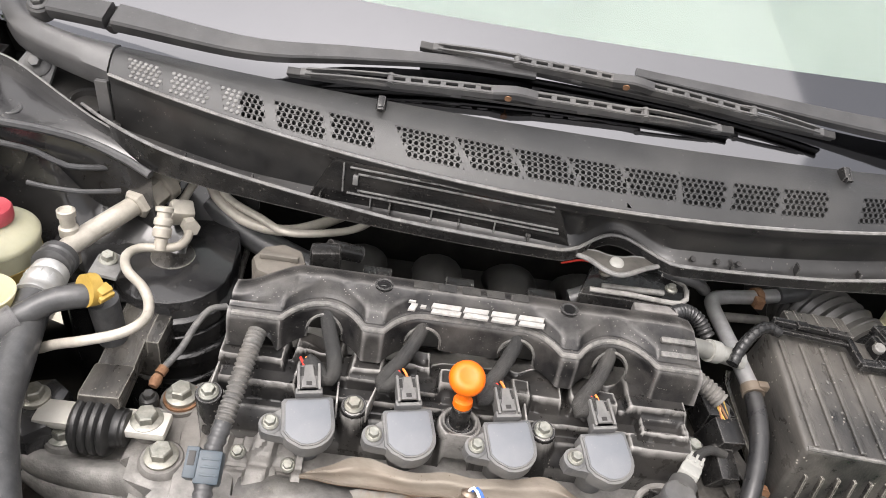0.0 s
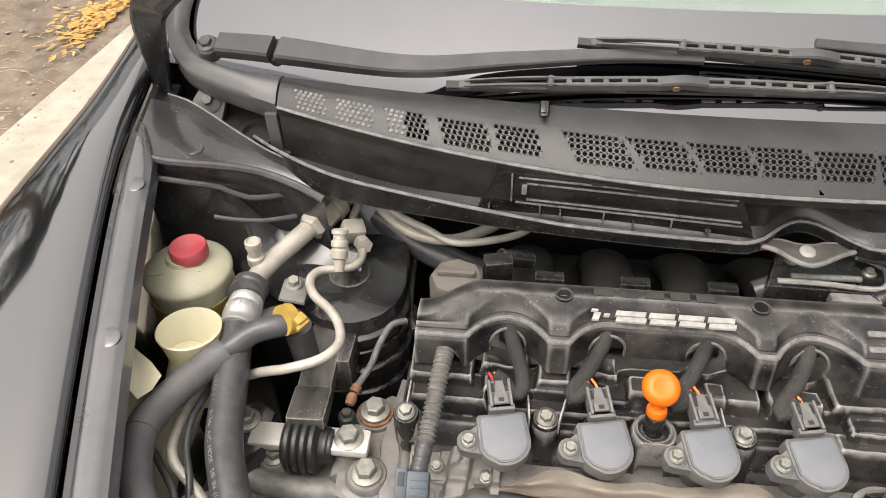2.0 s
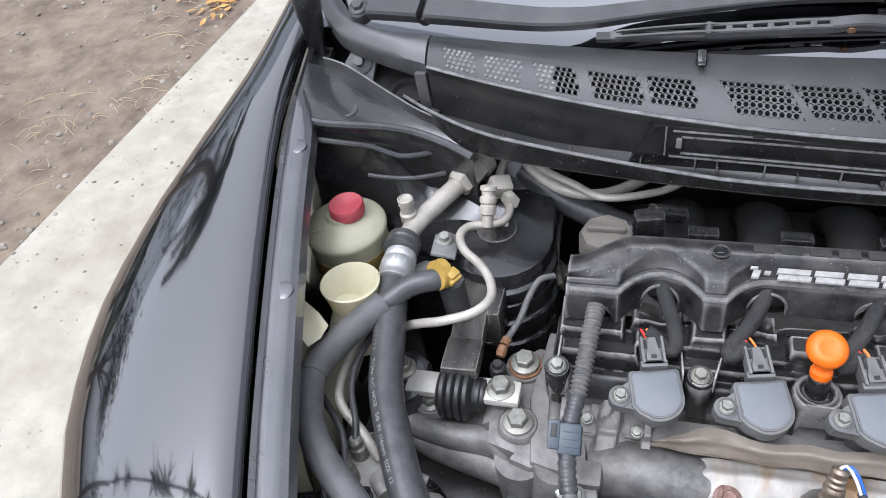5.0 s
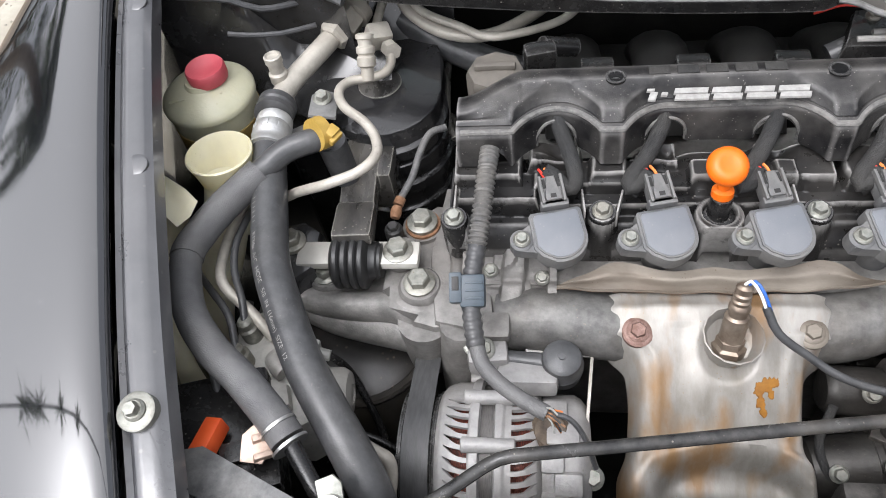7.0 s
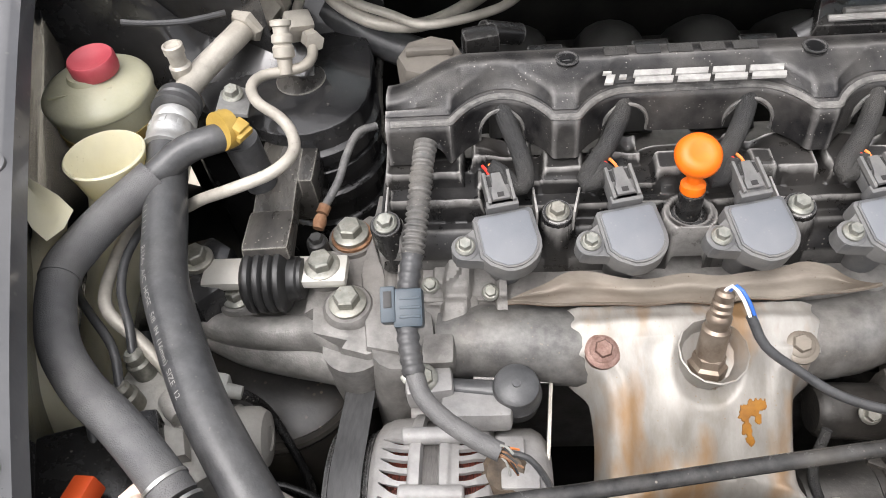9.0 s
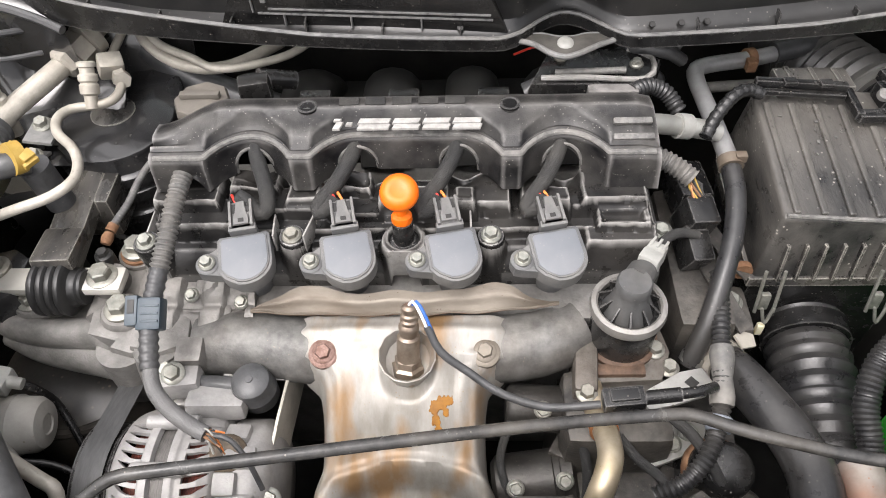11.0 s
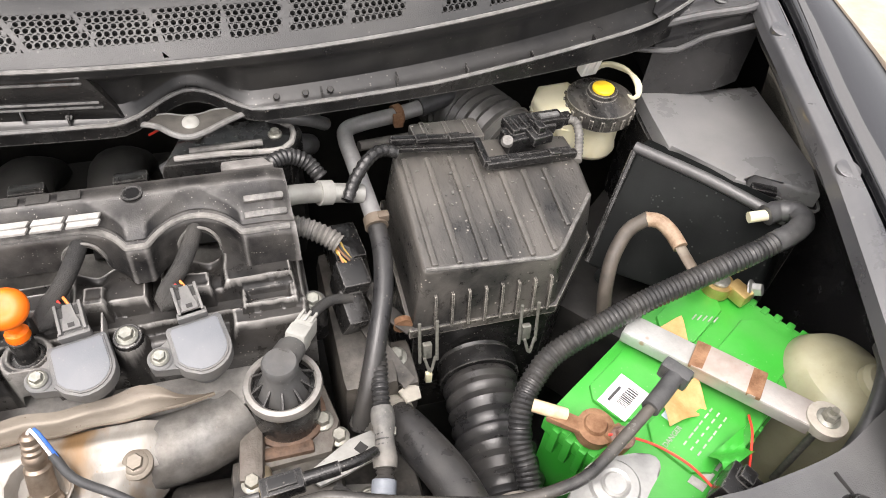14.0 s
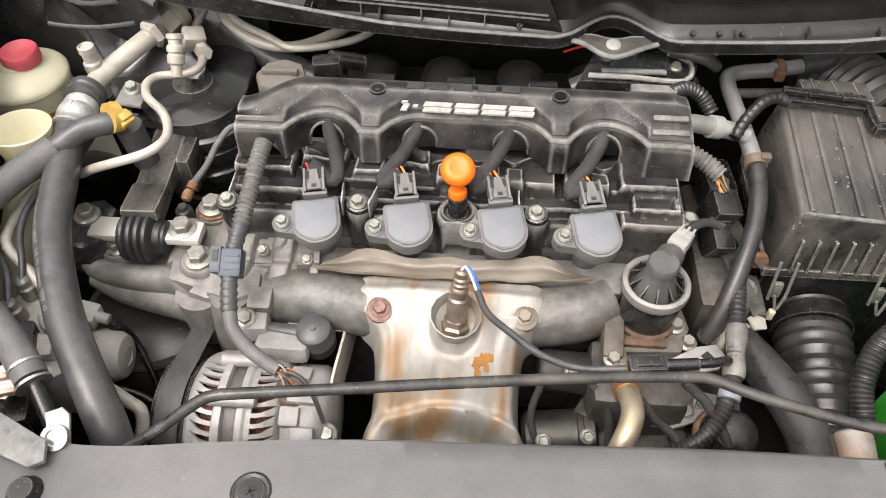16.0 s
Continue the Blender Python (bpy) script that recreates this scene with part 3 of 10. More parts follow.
for side in (0, 1):
    fx = (lambda x: x) if not side else wx

    def fender(u, v, fx=fx, side_=side):
        y = -0.2 + 1.7 * u
        i, o = lerp(INNER, y), lerp(OUTER, y)
        w = (i.x - o) * (0.78 if side_ else 1.0)
        s = [(0, -0.012), (0.002, 0.0), (0.15 * w, 0.006), (0.45 * w, 0.0), (0.72 * w, -0.022), (0.9 * w, -0.06), (1.0 * w, -0.12), (1.02 * w, -0.3), (0.98 * w, -0.6)]
        k = v * (len(s) - 1)
        a = min(int(k), len(s) - 2)
        t = k - a
        p, q, r0, r1 = s[a], s[a + 1], s[max(a - 1, 0)], s[min(a + 2, len(s) - 1)]
        f = lambda j: 0.5 * (2 * p[j] + (q[j] - r0[j]) * t + (2 * r0[j] - 5 * p[j] + 4 * q[j] - r1[j]) * t * t + (3 * p[j] - r0[j] - 3 * q[j] + r1[j]) * t**3)
        return V((fx(i.x - f(0)), y, i.y + f(1)))

    bm = B()
    grid(bm, fender, 40, 32)
    part("fender", bm, M_paint, car, "glossy black front wing", 60)

    def rail(u, v, fx=fx):
        y = -0.05 + 0.705 * u
        i = lerp(INNER, y)
        s = [(0.003, -0.012), (0.009, -0.015), (0.012, -0.004), (0.016, -0.001), (0.030, -0.003), (0.038, -0.007), (0.041, -0.02), (0.030, -0.035), (0.006, -0.09), (-0.012, -0.20), (-0.012, -0.34), (0.04, -0.56)]
        k = v * (len(s) - 1)
        a = min(int(k), len(s) - 2)
        p = V(s[a]).lerp(V(s[a + 1]), k - a)
        if a < 8 and p.x > 0.012:
            e = min(1.0, max(0.0, (y - 0.575) / 0.08))
            p.x = 0.012 + (p.x - 0.012) * (1 - 0.8 * e * e)
        if fx(0.0) != 0.0 and k > 7:
            p.x -= 0.055 * min(1.0, k - 7)
        return V((fx(i.x + p.x), y, i.y + p.y))

    bm = B()
    grid(bm, lambda u, v: rail(u, v * 6 / 11), 36, 18)
    part("gutter_rail", bm, M_rail, car, "black rail along the wing", 50)
    bm = B()
    grid(bm, lambda u, v: rail(u, (6 + 5 * v) / 11), 36, 14)
    part("bay_side", bm, M_bay, car, "dark inner wing of the engine bay", 50)
    bm = B()

    def pocket(u, v, fx=fx):
        y = 0.655 + 0.30 * u
        i = lerp(INNER, y)
        s = [(0.003, -0.012), (0.008, -0.016), (0.011, -0.03), (0.016, 0.0), (0.07, 0.0), (0.075, -0.14)]
        k = v * (len(s) - 1)
        a = min(int(k), len(s) - 2)
        p = V(s[a]).lerp(V(s[a + 1]), k - a)
        floor = 0.918 + 0.05 * max(0.0, u - 0.3)
        return V((fx(i.x + p.x), y, i.y + p.y if a < 2 else (floor + (p.y if a > 3 else 0.0) + (0.02 * (1 - (k - a)) if a == 2 else 0.0))))

    grid(bm, pocket, 16, 20)
    part("hinge_pocket", bm, M_bay, car, "black pocket under the bonnet hinge", 40)
    bm = B()
    lathe(bm, [(0.06, 0), (0.085, 0.02), (0.10, 0.06), (0.105, 0.12)], (fx(-0.47), 0.07, 0.70), (-0.6 if fx(0.0) == 0.0 else 0.6, -0.5, 0.35), 28)
    part("headlamp", bm, M_headlamp, car, "pale clear headlamp lens")
for x, y, z in [(q(lerp(INNER, y).x + 0.024), y, lerp(INNER, y).y + 0.001) for q in ((lambda x: x), wx) for y in (0.569, 0.40)]:
    bm = B()
    lathe(bm, [(0.0105, -0.004), (0.0105, 0.0008), (0.009, 0.0016), (0, 0.0016)], (x, y, z - 0.0046), (0, -0.15, 1), 20)
    part("rail_plug", bm, M_rail, car)
BOLT_Z = lerp(INNER, 0.212).y + 0.001
for fx in ((lambda x: x), wx):
    bm = B()
    lathe(bm, [(0.0128, -0.006), (0.0128, 0.0015), (0.0115, 0.0022), (0, 0.0022)], (fx(-0.300), 0.212, BOLT_Z), (0, -0.25, 1), 28)
    hexbolt(bm, (fx(-0.300), 0.212, BOLT_Z + 0.0025), 0.0050, (0, -0.25, 1))
    part("wing_bolt", bm, M_bolt, car, "pale washer and hex bolt")
    # folded seam ledge between wing and cowl, with an upright flange and a plug
    near = [(-0.425, 0.618, 0.945), (-0.389, 0.616, 0.938), (-0.34, 0.630, 0.926), (-0.301, 0.638, 0.914), (-0.262, 0.632, 0.903), (-0.235, 0.622, 0.896)]
    far = [(-0.440, 0.705, 0.958), (-0.395, 0.698, 0.950), (-0.345, 0.674, 0.936), (-0.296, 0.652, 0.921), (-0.26, 0.646, 0.91), (-0.232, 0.640, 0.903)]
    if fx(0.0) != 0.0:
        near, far = near[:4], far[:4]
    near, far = spline(near, 0.05), spline(far, 0.05)
    bm = B()
    grid(bm, lambda u, v, fx=fx: (lambda p: V((fx(p.x), p.y, p.z)))(near[round(u * (len(near) - 1))].lerp(far[round(u * (len(near) - 1))], v) + V((0, 0, 0.002 * math.sin(math.pi * v)))), len(near) - 1, 4)
    grid(bm, lambda u, v, fx=fx: (lambda p: V((fx(p.x), p.y + 0.002 * v, p.z - 0.10 * v)))(near[round(u * (len(near) - 1))]), len(near) - 1, 4)
    part("seam_ledge", bm, M_bay, car, "black folded ledge beside the cowl")
    bm = B()
    grid(bm, lambda u, v, fx=fx: (lambda p: V((fx(p.x), p.y, p.z + 0.011 * v)))(far[1 + round(u * (len(far) - 2))]), len(far) - 2, 1, (0, 0.0022, 0))
    ledge = part("ledge_flange", bm, M_bay, car, "thin upright flange")
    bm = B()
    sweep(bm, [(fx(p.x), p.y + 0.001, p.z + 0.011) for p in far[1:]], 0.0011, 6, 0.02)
    part("flange_edge", bm, M_lip, ledge, "pale thin edge")
    bm = B()
    sweep(bm, [(fx(p.x), p.y - 0.001, p.z + 0.001) for p in near[1:]], 0.0045, 8, 0.02)
    part("rubber_edging", bm, M_rubber, car, "black rubber edging strip")
    bm = B()
    if fx(0.0) == 0.0:
        sweep(bm, [(fx(-0.35), 0.604, 0.88), (fx(-0.33), 0.606, 0.876), (fx(-0.30), 0.612, 0.872), (fx(-0.27), 0.628, 0.868)], 0.0026, 8, 0.012)
    sweep(bm, [(fx(-0.405), 0.606, 0.925), (fx(-0.37), 0.612, 0.916), (fx(-0.345), 0.622, 0.905), (fx(-0.318), 0.624, 0.892), (fx(-0.285), 0.640, 0.886), (fx(-0.255), 0.668, 0.876)], 0.0032, 8, 0.012)
    part("drain_wire", bm, M_rubber, car)
    bm = B()
    lathe(bm, [(0.0105, 0), (0.0105, 0.0012), (0.0095, 0.002), (0.007, 0.0014), (0, 0.0014)], (fx(-0.373), 0.643, 0.9365), (0, -0.1, 1), 20)
    part("rail_plug", bm, M_rubber, car)
    # latch bracket and bolt in the dark gap behind the flange
    bm = B()
    plate(bm, [(-0.022, -0.03), (0.012, -0.03), (0.018, 0.0), (0.012, 0.016), (-0.010, 0.016), (-0.02, 0.0)], -0.002, 0.002, pose(fx(-0.381), 0.722, 0.948, 55, 0, 0), 0.001)
    lathe(bm, [(0.014, 0), (0.014, 0.003), (0.010, 0.006)], (fx(-0.381), 0.722, 0.948), (0, -0.8, 0.6), 20)
    hexbolt(bm, V((fx(-0.381), 0.7195, 0.951)), 0.0065, (0, -0.8, 0.6))
    part("hinge_bracket", bm, M_coilframe, car, "grey steel bracket and bolt")
    bm = B()
    grid(bm, lambda u, v, fx=fx: V((fx(-0.40 + 0.12 * u), 0.665 + 0.09 * v, 0.918 + 0.02 * v)), 6, 4)
    lathe(bm, [(0.022, 0), (0.022, 0.004), (0.016, 0.005), (0.012, -0.004), (0, -0.006)], (fx(-0.322), 0.692, 0.926), (0, -0.2, 1), 24)
    part("gap_floor", bm, M_dark, car)

# bulkhead, bay floor and front closing panels
bm = B()
box(bm, (0.20, 0.80, 0.66), (1.32, 0.02, 0.60))
part("bulkhead", bm, M_pit, car, "dark grimy bulkhead")
bm = B()
box(bm, (0.20, 0.36, 0.30), (1.16, 0.9, 0.02))
part("undertray", bm, M_dark, car, "dark splash tray under the engine")
bm = B()
box(bm, (MID, 0.13, 0.55), (1.05, 0.03, 0.5))
part("radiator", bm, M_dark, car, "dark radiator behind the front panel")

for fx in ((lambda x: x), wx):
    for y in (0.55,):
        bm = B()
        sweep(bm, [(fx(-0.50), y + 0.235 * math.cos(a), 0.305 + 0.235 * math.sin(a)) for a in [i * math.pi / 12 for i in range(25)]], 0.08, 12, 0.03)
        part("front_wheel", bm, M_belt, car, "black tyre")

# front upper panel, a plastic cover that bends down to the bumper
PANEL = [(-0.34, 0.200), (-0.29, 0.193), (-0.26, 0.185), (-0.19, 0.166), (-0.14, 0.167), (-0.07, 0.178), (0.02, 0.189), (0.18, 0.197), (0.30, 0.202), (0.425, 0.201), (0.444, 0.196), (0.456, 0.178), (0.49, 0.174), (0.515, 0.178), (0.527, 0.191), (0.58, 0.191), (0.66, 0.197), (0.72, 0.215), (0.80, 0.222)]


def front_panel(u, v):
    x = -0.34 + 1.14 * u
    s = [(0.0, -0.025), (0.0, -0.004), (-0.004, 0.0), (-0.05, 0.002), (-0.12, 0.0), (-0.20, -0.012), (-0.30, -0.06), (-0.36, -0.16), (-0.38, -0.4)]
    k = v * (len(s) - 1)
    a = min(int(k), len(s) - 2)
    p = V(s[a]).lerp(V(s[a + 1]), k - a)
    dx = x - MID
    wave = 0.004 * math.exp(-((x - 0.46) / 0.05) ** 2) - 0.03 * dx * dx
    return V((x, lerp(PANEL, x) + p.x + 0.25 * dx * dx * min(1, v * 1.2), 0.835 + wave + p.y))


front = thing("front_panel_cover", "matt black plastic panel over the radiator", "panel", (MID, 0.1, 0.8))
bm = B()
grid(bm, front_panel, 200, 24)
part("panel", bm, M_panel, front, "grey-black panel with dust marks", 50)

def panel_z(x):
    d = x - MID
    return 0.837 + 0.004 * math.exp(-((x - 0.46) / 0.05) ** 2) - 0.03 * d * d


for x, y in ((-0.033, 0.146), (0.498, 0.158)):
    bm = B()
    lathe(bm, [(0.0145, -0.004), (0.0145, 0.001), (0.0125, 0.0022), (0.0105, 0.0012), (0.0095, 0.0022), (0, 0.003)], (x, y, panel_z(x) - 0.001), (0, 0, 1), 28)
    clip = part("push_clip", bm, M_plastic, front, "round black push clip")
    bm = B()
    for a in (35, 125):
        box(bm, (x, y, panel_z(x) + 0.0021), (0.008, 0.0016, 0.001), 0, (0, 0, a))
    part("cross_slot", bm, M_dark, clip)
for x, y, s in ((-0.189, 0.135, 1.0), (0.64, 0.163, 1.0), (0.085, 0.135, 1.1)):
    bm = B()
    lathe(bm, [(0.017 * s, -0.006), (0.017 * s, 0.001), (0.013 * s, 0.003), (0.010 * s, 0.010), (0.008 * s, 0.013), (0, 0.0135)], (x, y, panel_z(x) - 0.004), (0.05, 0, 1), 24)
    part("rubber_stop", bm, M_plastic, front, "black rubber bonnet stop")
for x0, x1, y0, y1 in ((0.532, 0.520, 0.188, 0.10), (0.642, 0.652, 0.192, 0.10), (0.405, 0.402, 0.198, 0.12)):
    bm = B()
    sweep(bm, [(x0, y0, panel_z(x0) - 0.0012), ((x0 + x1) / 2, (y0 + y1) / 2, panel_z((x0 + x1) / 2) - 0.0006), (x1, y1, panel_z(x1) - 0.0015)], 0.0016, 6, 0.02)
    part("panel_gap", bm, M_dark, front)
bm = B()
plate(bm, [(-0.06, 0.0), (0.045, -0.035), (0.055, -0.03), (0.05, -0.015), (-0.045, 0.028), (-0.06, 0.025)], 0, 0.0035, pose(-0.235, 0.185, 0.8345, 0, -3, 0), 0.001)
part("corner_bracket", bm, M_lip, front, "grey plastic corner with moulded marks")
bm = B()
for i in range(9):
    box(bm, (-0.258 + 0.0052 * i, 0.176 - 0.0018 * i, 0.8385), (0.0034, 0.0045, 0.0006), 0, (0, -3, -18))
part("moulded_mark", bm, M_lip, front)

# ---- cowl ----
def crease_line(x):
    d = x - MID
    return V((x, 0.578 + 0.355 * d * d, 0.963 + 0.05 * d * d))


def lip_line(x):
    d = x - MID
    k = abs(d)
    e = abs(x - 0.233) / 0.060
    bend = math.cos(math.pi * e / 2) ** 2 if e < 1 else 0.0
    y = 0.574 + 0.22 * d * d + (2.2 * (k - 0.42) ** 2 if k > 0.42 else 0)
    return V((x, y + 0.038 * bend, 0.905 + 0.03 * d * d + 0.001 * bend))


def glass_line(x):
    d = x - MID
    return V((x, 0.646 + 0.25 * d * d, 0.998 - 0.045 * d * d))


def cowl_top(x, t):
    a, b = crease_line(x), glass_line(x)
    p = a.lerp(b, t)
    p.z += 0.010 * math.sin(math.pi * t) * (1 - 0.3 * t)
    return p


X0, X1 = -0.286, mx(-0.286)
cowl = thing("cowl_panel", "matt black plastic cowl panel with perforated vents", "cowl panel", (MID, 0.6, 0.93))
# the vents: (left end of the top row, of the bottom row, top and bottom across the panel, columns, rows)
VENTS = [(-0.267, -0.262, 0.27, 0.05, 6, 5), (-0.220, -0.219, 0.28, 0.05, 7, 5), (-0.169, -0.162, 0.30, 0.06, 7, 5), (-0.115, -0.108, 0.31, 0.07, 8, 5), (-0.061, -0.056, 0.35, 0.11, 7, 5), (0.003, 0.016, 0.39, 0.12, 9, 5), (0.061, 0.077, 0.41, 0.15, 8, 5), (0.115, 0.129, 0.42, 0.17, 8, 5), (0.167, 0.179, 0.43, 0.17, 8, 5), (0.221, 0.224, 0.42, 0.17, 9, 5), (0.274, 0.271, 0.40, 0.15, 8, 5), (0.328, 0.325, 0.40, 0.15, 8, 5), (0.379, 0.376, 0.39, 0.14, 8, 5), (0.463, 0.457, 0.34, 0.10, 6, 5), (0.510, 0.503, 0.33, 0.08, 7, 5), (0.557, 0.551, 0.32, 0.07, 7, 5), (0.603, 0.597, 0.30, 0.06, 7, 5), (0.650, 0.644, 0.27, 0.05, 6, 5)]
PITCH, HOLE = 0.0057, 0.0021
# the same rows across the narrower panel
widen = lambda x: (0.074 - 0.055 * (x - MID) ** 2) / (0.068 - 0.105 * (x - MID) ** 2)
VENTS = [(a, b, c * widen(a), d * widen(a), e, f) for a, b, c, d, e, f in VENTS]


def hole_cell(bm, x, xl, xr, t, ta, tb, n=10):
    """One cell of a vent: a rim round an open hole with a short sleeve below it."""
    ry = HOLE / (glass_line(x) - crease_line(x)).length
    ring = [cowl_top(x + HOLE * math.cos(2 * math.pi * k / n), t + ry * math.sin(2 * math.pi * k / n)) for k in range(n)]
    out = []
    for k in range(n):
        c, s = math.cos(2 * math.pi * k / n), math.sin(2 * math.pi * k / n)
        q = 1 / max(abs(c), abs(s))
        out.append(cowl_top(x + (xr - x if c > 0 else x - xl) * c * q, t + (tb - t if s > 0 else t - ta) * s * q))
    a = [bm.verts.new(p) for p in out]
    b = [bm.verts.new(p) for p in ring]
    d = [bm.verts.new(p + V((0, 0.001, -0.003))) for p in ring]
    for k in range(n):
        j = (k + 1) % n
        bm.faces.new([a[k], a[j], b[j], b[k]])
        bm.faces.new([b[k], b[j], d[j], d[k]])


def strip(bm, xa, xb, ta, tb, m=1):
    """A plain stretch of the cowl's top; xa and xb are its ends at ta and tb."""
    n = max(1, int(abs(xb[0] - xa[0]) / 0.012))
    grid(bm, lambda u, v: cowl_top((xa[0] + (xb[0] - xa[0]) * u) * (1 - v) + (xa[1] + (xb[1] - xa[1]) * u) * v, ta + (tb - ta) * v), n, m)


bm, bumps = B(), B()
T_LO, T_HI = 0.02, max(v[2] for v in VENTS) + 0.06
strip(bm, (X0, X0), (X1, X1), -0.001, T_LO)
strip(bm, (X0, X0), (X1, X1), T_HI, 1.0, 8)
last = (X0, X0)
for k, (xt, xb, tt, tb, cols, rows) in enumerate(VENTS):
    w = cols * PITCH + PITCH / 2
    at = lambda t: xt + (xb - xt) * (tt - t) / (tt - tb)
    dt = (tt - tb) / (rows - 1)
    lo, hi = tb - dt / 2, tt + dt / 2
    e = -PITCH / 2
    here = (at(T_LO) + e, at(T_HI) + e)
    strip(bm, last, here, T_LO, T_HI, 5)
    last = (at(T_LO) + e + w, at(T_HI) + e + w)
    strip(bm, (at(T_LO) + e, at(lo) + e), (at(T_LO) + e + w, at(lo) + e + w), T_LO, lo)
    strip(bm, (at(hi) + e, at(T_HI) + e), (at(hi) + e + w, at(T_HI) + e + w), hi, T_HI)
    for r in range(rows):
        t = tb + dt * r
        x0 = at(t) + e
        shift = PITCH / 2 if r % 2 else 0.0
        for c in range(cols):
            xl = x0 + shift + c * PITCH
            if xl < -0.152:
                strip(bm, (xl, xl), (xl + PITCH, xl + PITCH), t - dt / 2, t + dt / 2)
                q = cowl_top(xl + PITCH / 2, t)
                lathe(bumps, [(0.0022, -0.0006), (0.0020, 0.0005), (0.0012, 0.0011), (0, 0.0013)], q, (0, -0.38, 0.92), 10)
            else:
                hole_cell(bm, xl + PITCH / 2, xl, xl + PITCH, t, t - dt / 2, t + dt / 2)
        a = x0 if shift else x0 + cols * PITCH
        strip(bm, (a, a), (a + PITCH / 2, a + PITCH / 2), t - dt / 2, t + dt / 2)
strip(bm, last, (X1, X1), T_LO, T_HI, 5)
part("vent_panel", bm, M_cowl, cowl, crease=30)
tagged(part("blind_bump", bumps, M_lip, cowl, "small pale raised bumps"), kind="stuff")


def cowl_front(u, v):
    x = X0 + (X1 - X0) * u
    a, b = crease_line(x), lip_line(x)
    e = min(1.0, max(0.2, (x + 0.20) / 0.25))
    f = V((x, max(a.y, b.y) + 0.011 * e, b.z + 0.013 * e))
    s = [a, a + V((0, -0.002, -0.004)), a + V((0, 0.001, -0.012)), V((x, f.y - 0.002, (a.z + f.z) / 2)), f, f.lerp(b, 0.5) + V((0, 0, -0.001)), b + V((0, 0.001, 0.002))]
    k = v * (len(s) - 1)
    i = min(int(k), len(s) - 2)
    return s[i].lerp(s[i + 1], k - i)


bm = B()
grid(bm, cowl_front, 110, 18)
part("front_face", bm, M_face, cowl, "black front face of the cowl", 40)
bm = B()


def edge_lip(u, v):
    x = -0.320 + (mx(-0.320) + 0.320) * u
    s = min(1.0, max(0.0, (abs(x - MID) - 0.22) / 0.28))
    return lip_line(x) + V((0, -0.0005 + 0.0005 * v, (0.003 + 0.016 * s) * (1 - v) - (0.009 + 0.003 * s) * v))


grid(bm, edge_lip, 110, 3, (0, 0.0035, 0))
part("edge_lip", bm, M_plastic, cowl, "black lower flange of the cowl")
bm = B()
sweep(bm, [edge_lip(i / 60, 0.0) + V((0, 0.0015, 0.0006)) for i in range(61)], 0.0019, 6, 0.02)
part("lip_bead", bm, M_lip, cowl, "pale edge along the flange")
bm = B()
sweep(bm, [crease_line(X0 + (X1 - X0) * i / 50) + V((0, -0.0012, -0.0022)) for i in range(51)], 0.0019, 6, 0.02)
part("crease_bead", bm, M_lip, cowl, "pale front crease")
# end pieces that sweep up round the screen's corners
for q in ((lambda x: x), mx):
    fore = spline([(-0.2885, 0.6735, 0.9755), (-0.343, 0.693, 0.980), (-0.393, 0.715, 0.986), (-0.426, 0.751, 0.992), (-0.446, 0.788, 0.992), (-0.4560, 0.812, 0.998), (-0.4590, 0.835, 1.007), (-0.4550, 0.865, 1.021), (-0.4430, 0.90, 1.040), (-0.4250, 0.94, 1.062)], 0.008)
    back = spline([(-0.2885, 0.713, 0.987), (-0.335, 0.716, 0.990), (-0.3717, 0.727, 0.993), (-0.396, 0.752, 0.992), (-0.4125, 0.780, 0.991), (-0.4245, 0.797, 0.993), (-0.4315, 0.823, 1.003), (-0.4332, 0.850, 1.014), (-0.4270, 0.880, 1.029), (-0.4150, 0.915, 1.048), (-0.3980, 0.95, 1.068)], 0.008)
    n = 30
    pick = lambda line, u: line[min(len(line) - 1, round(u * (len(line) - 1)))]

    def end_top(u, v, q=q):
        a, b = pick(fore, u), pick(back, u)
        if v < 0.25:
            p = a + V((0, 0.004, -0.020)) * (1 - v * 4)
        else:
            t = (v - 0.25) / 0.75
            p = a.lerp(b, t) + V((0, 0, 0.009 * math.sin(math.pi * t)))
        return V((q(p.x), p.y, p.z))

    bm = B()
    grid(bm, end_top, n, 16, (0, 0.002, -0.003))
    end = part("end_piece", bm, M_endpiece, cowl, "dusty grey-black end piece round the screen corner", 45)
    bm = B()
    box(bm, (q(-0.2955), 0.676, 0.942), (0.013, 0.006, 0.046), 0.0015, (4, 0, 0))
    part("end_post", bm, M_endpiece, end)
for i in range(0, 26, 2):
    x = -0.20 + 0.034 * i
    if abs(x - MID) > 0.075:
        bm = B()
        b = lip_line(x)
        box(bm, b + V((0, 0.007, 0.006)), (0.0016, 0.010, 0.011 if i % 3 else 0.018), 0.0004)
        part("stiffening_rib", bm, M_plastic, cowl)
bm = B()
grid(bm, lambda u, v: V((-0.13 + 0.84 * u, crease_line(-0.13 + 0.84 * u).y + 0.016 + 0.06 * v, crease_line(-0.13 + 0.84 * u).z - 0.022 + 0.034 * v)), 30, 3)
part("drip_tray", bm, M_pit, cowl)
for x in (-0.017, 0.446):
    bm = B()
    p = cowl_top(x, 0.80)
    box(bm, p + V((0, 0, 0.003)), (0.011, 0.02, 0.012), 0.004, (25, 0, 0), (0.75, 0.7))
    box(bm, p + V((0, -0.011, 0.003)), (0.006, 0.003, 0.005), 0.001, (25, 0, 0))
    part("washer_nozzle", bm, M_plastic, cowl)
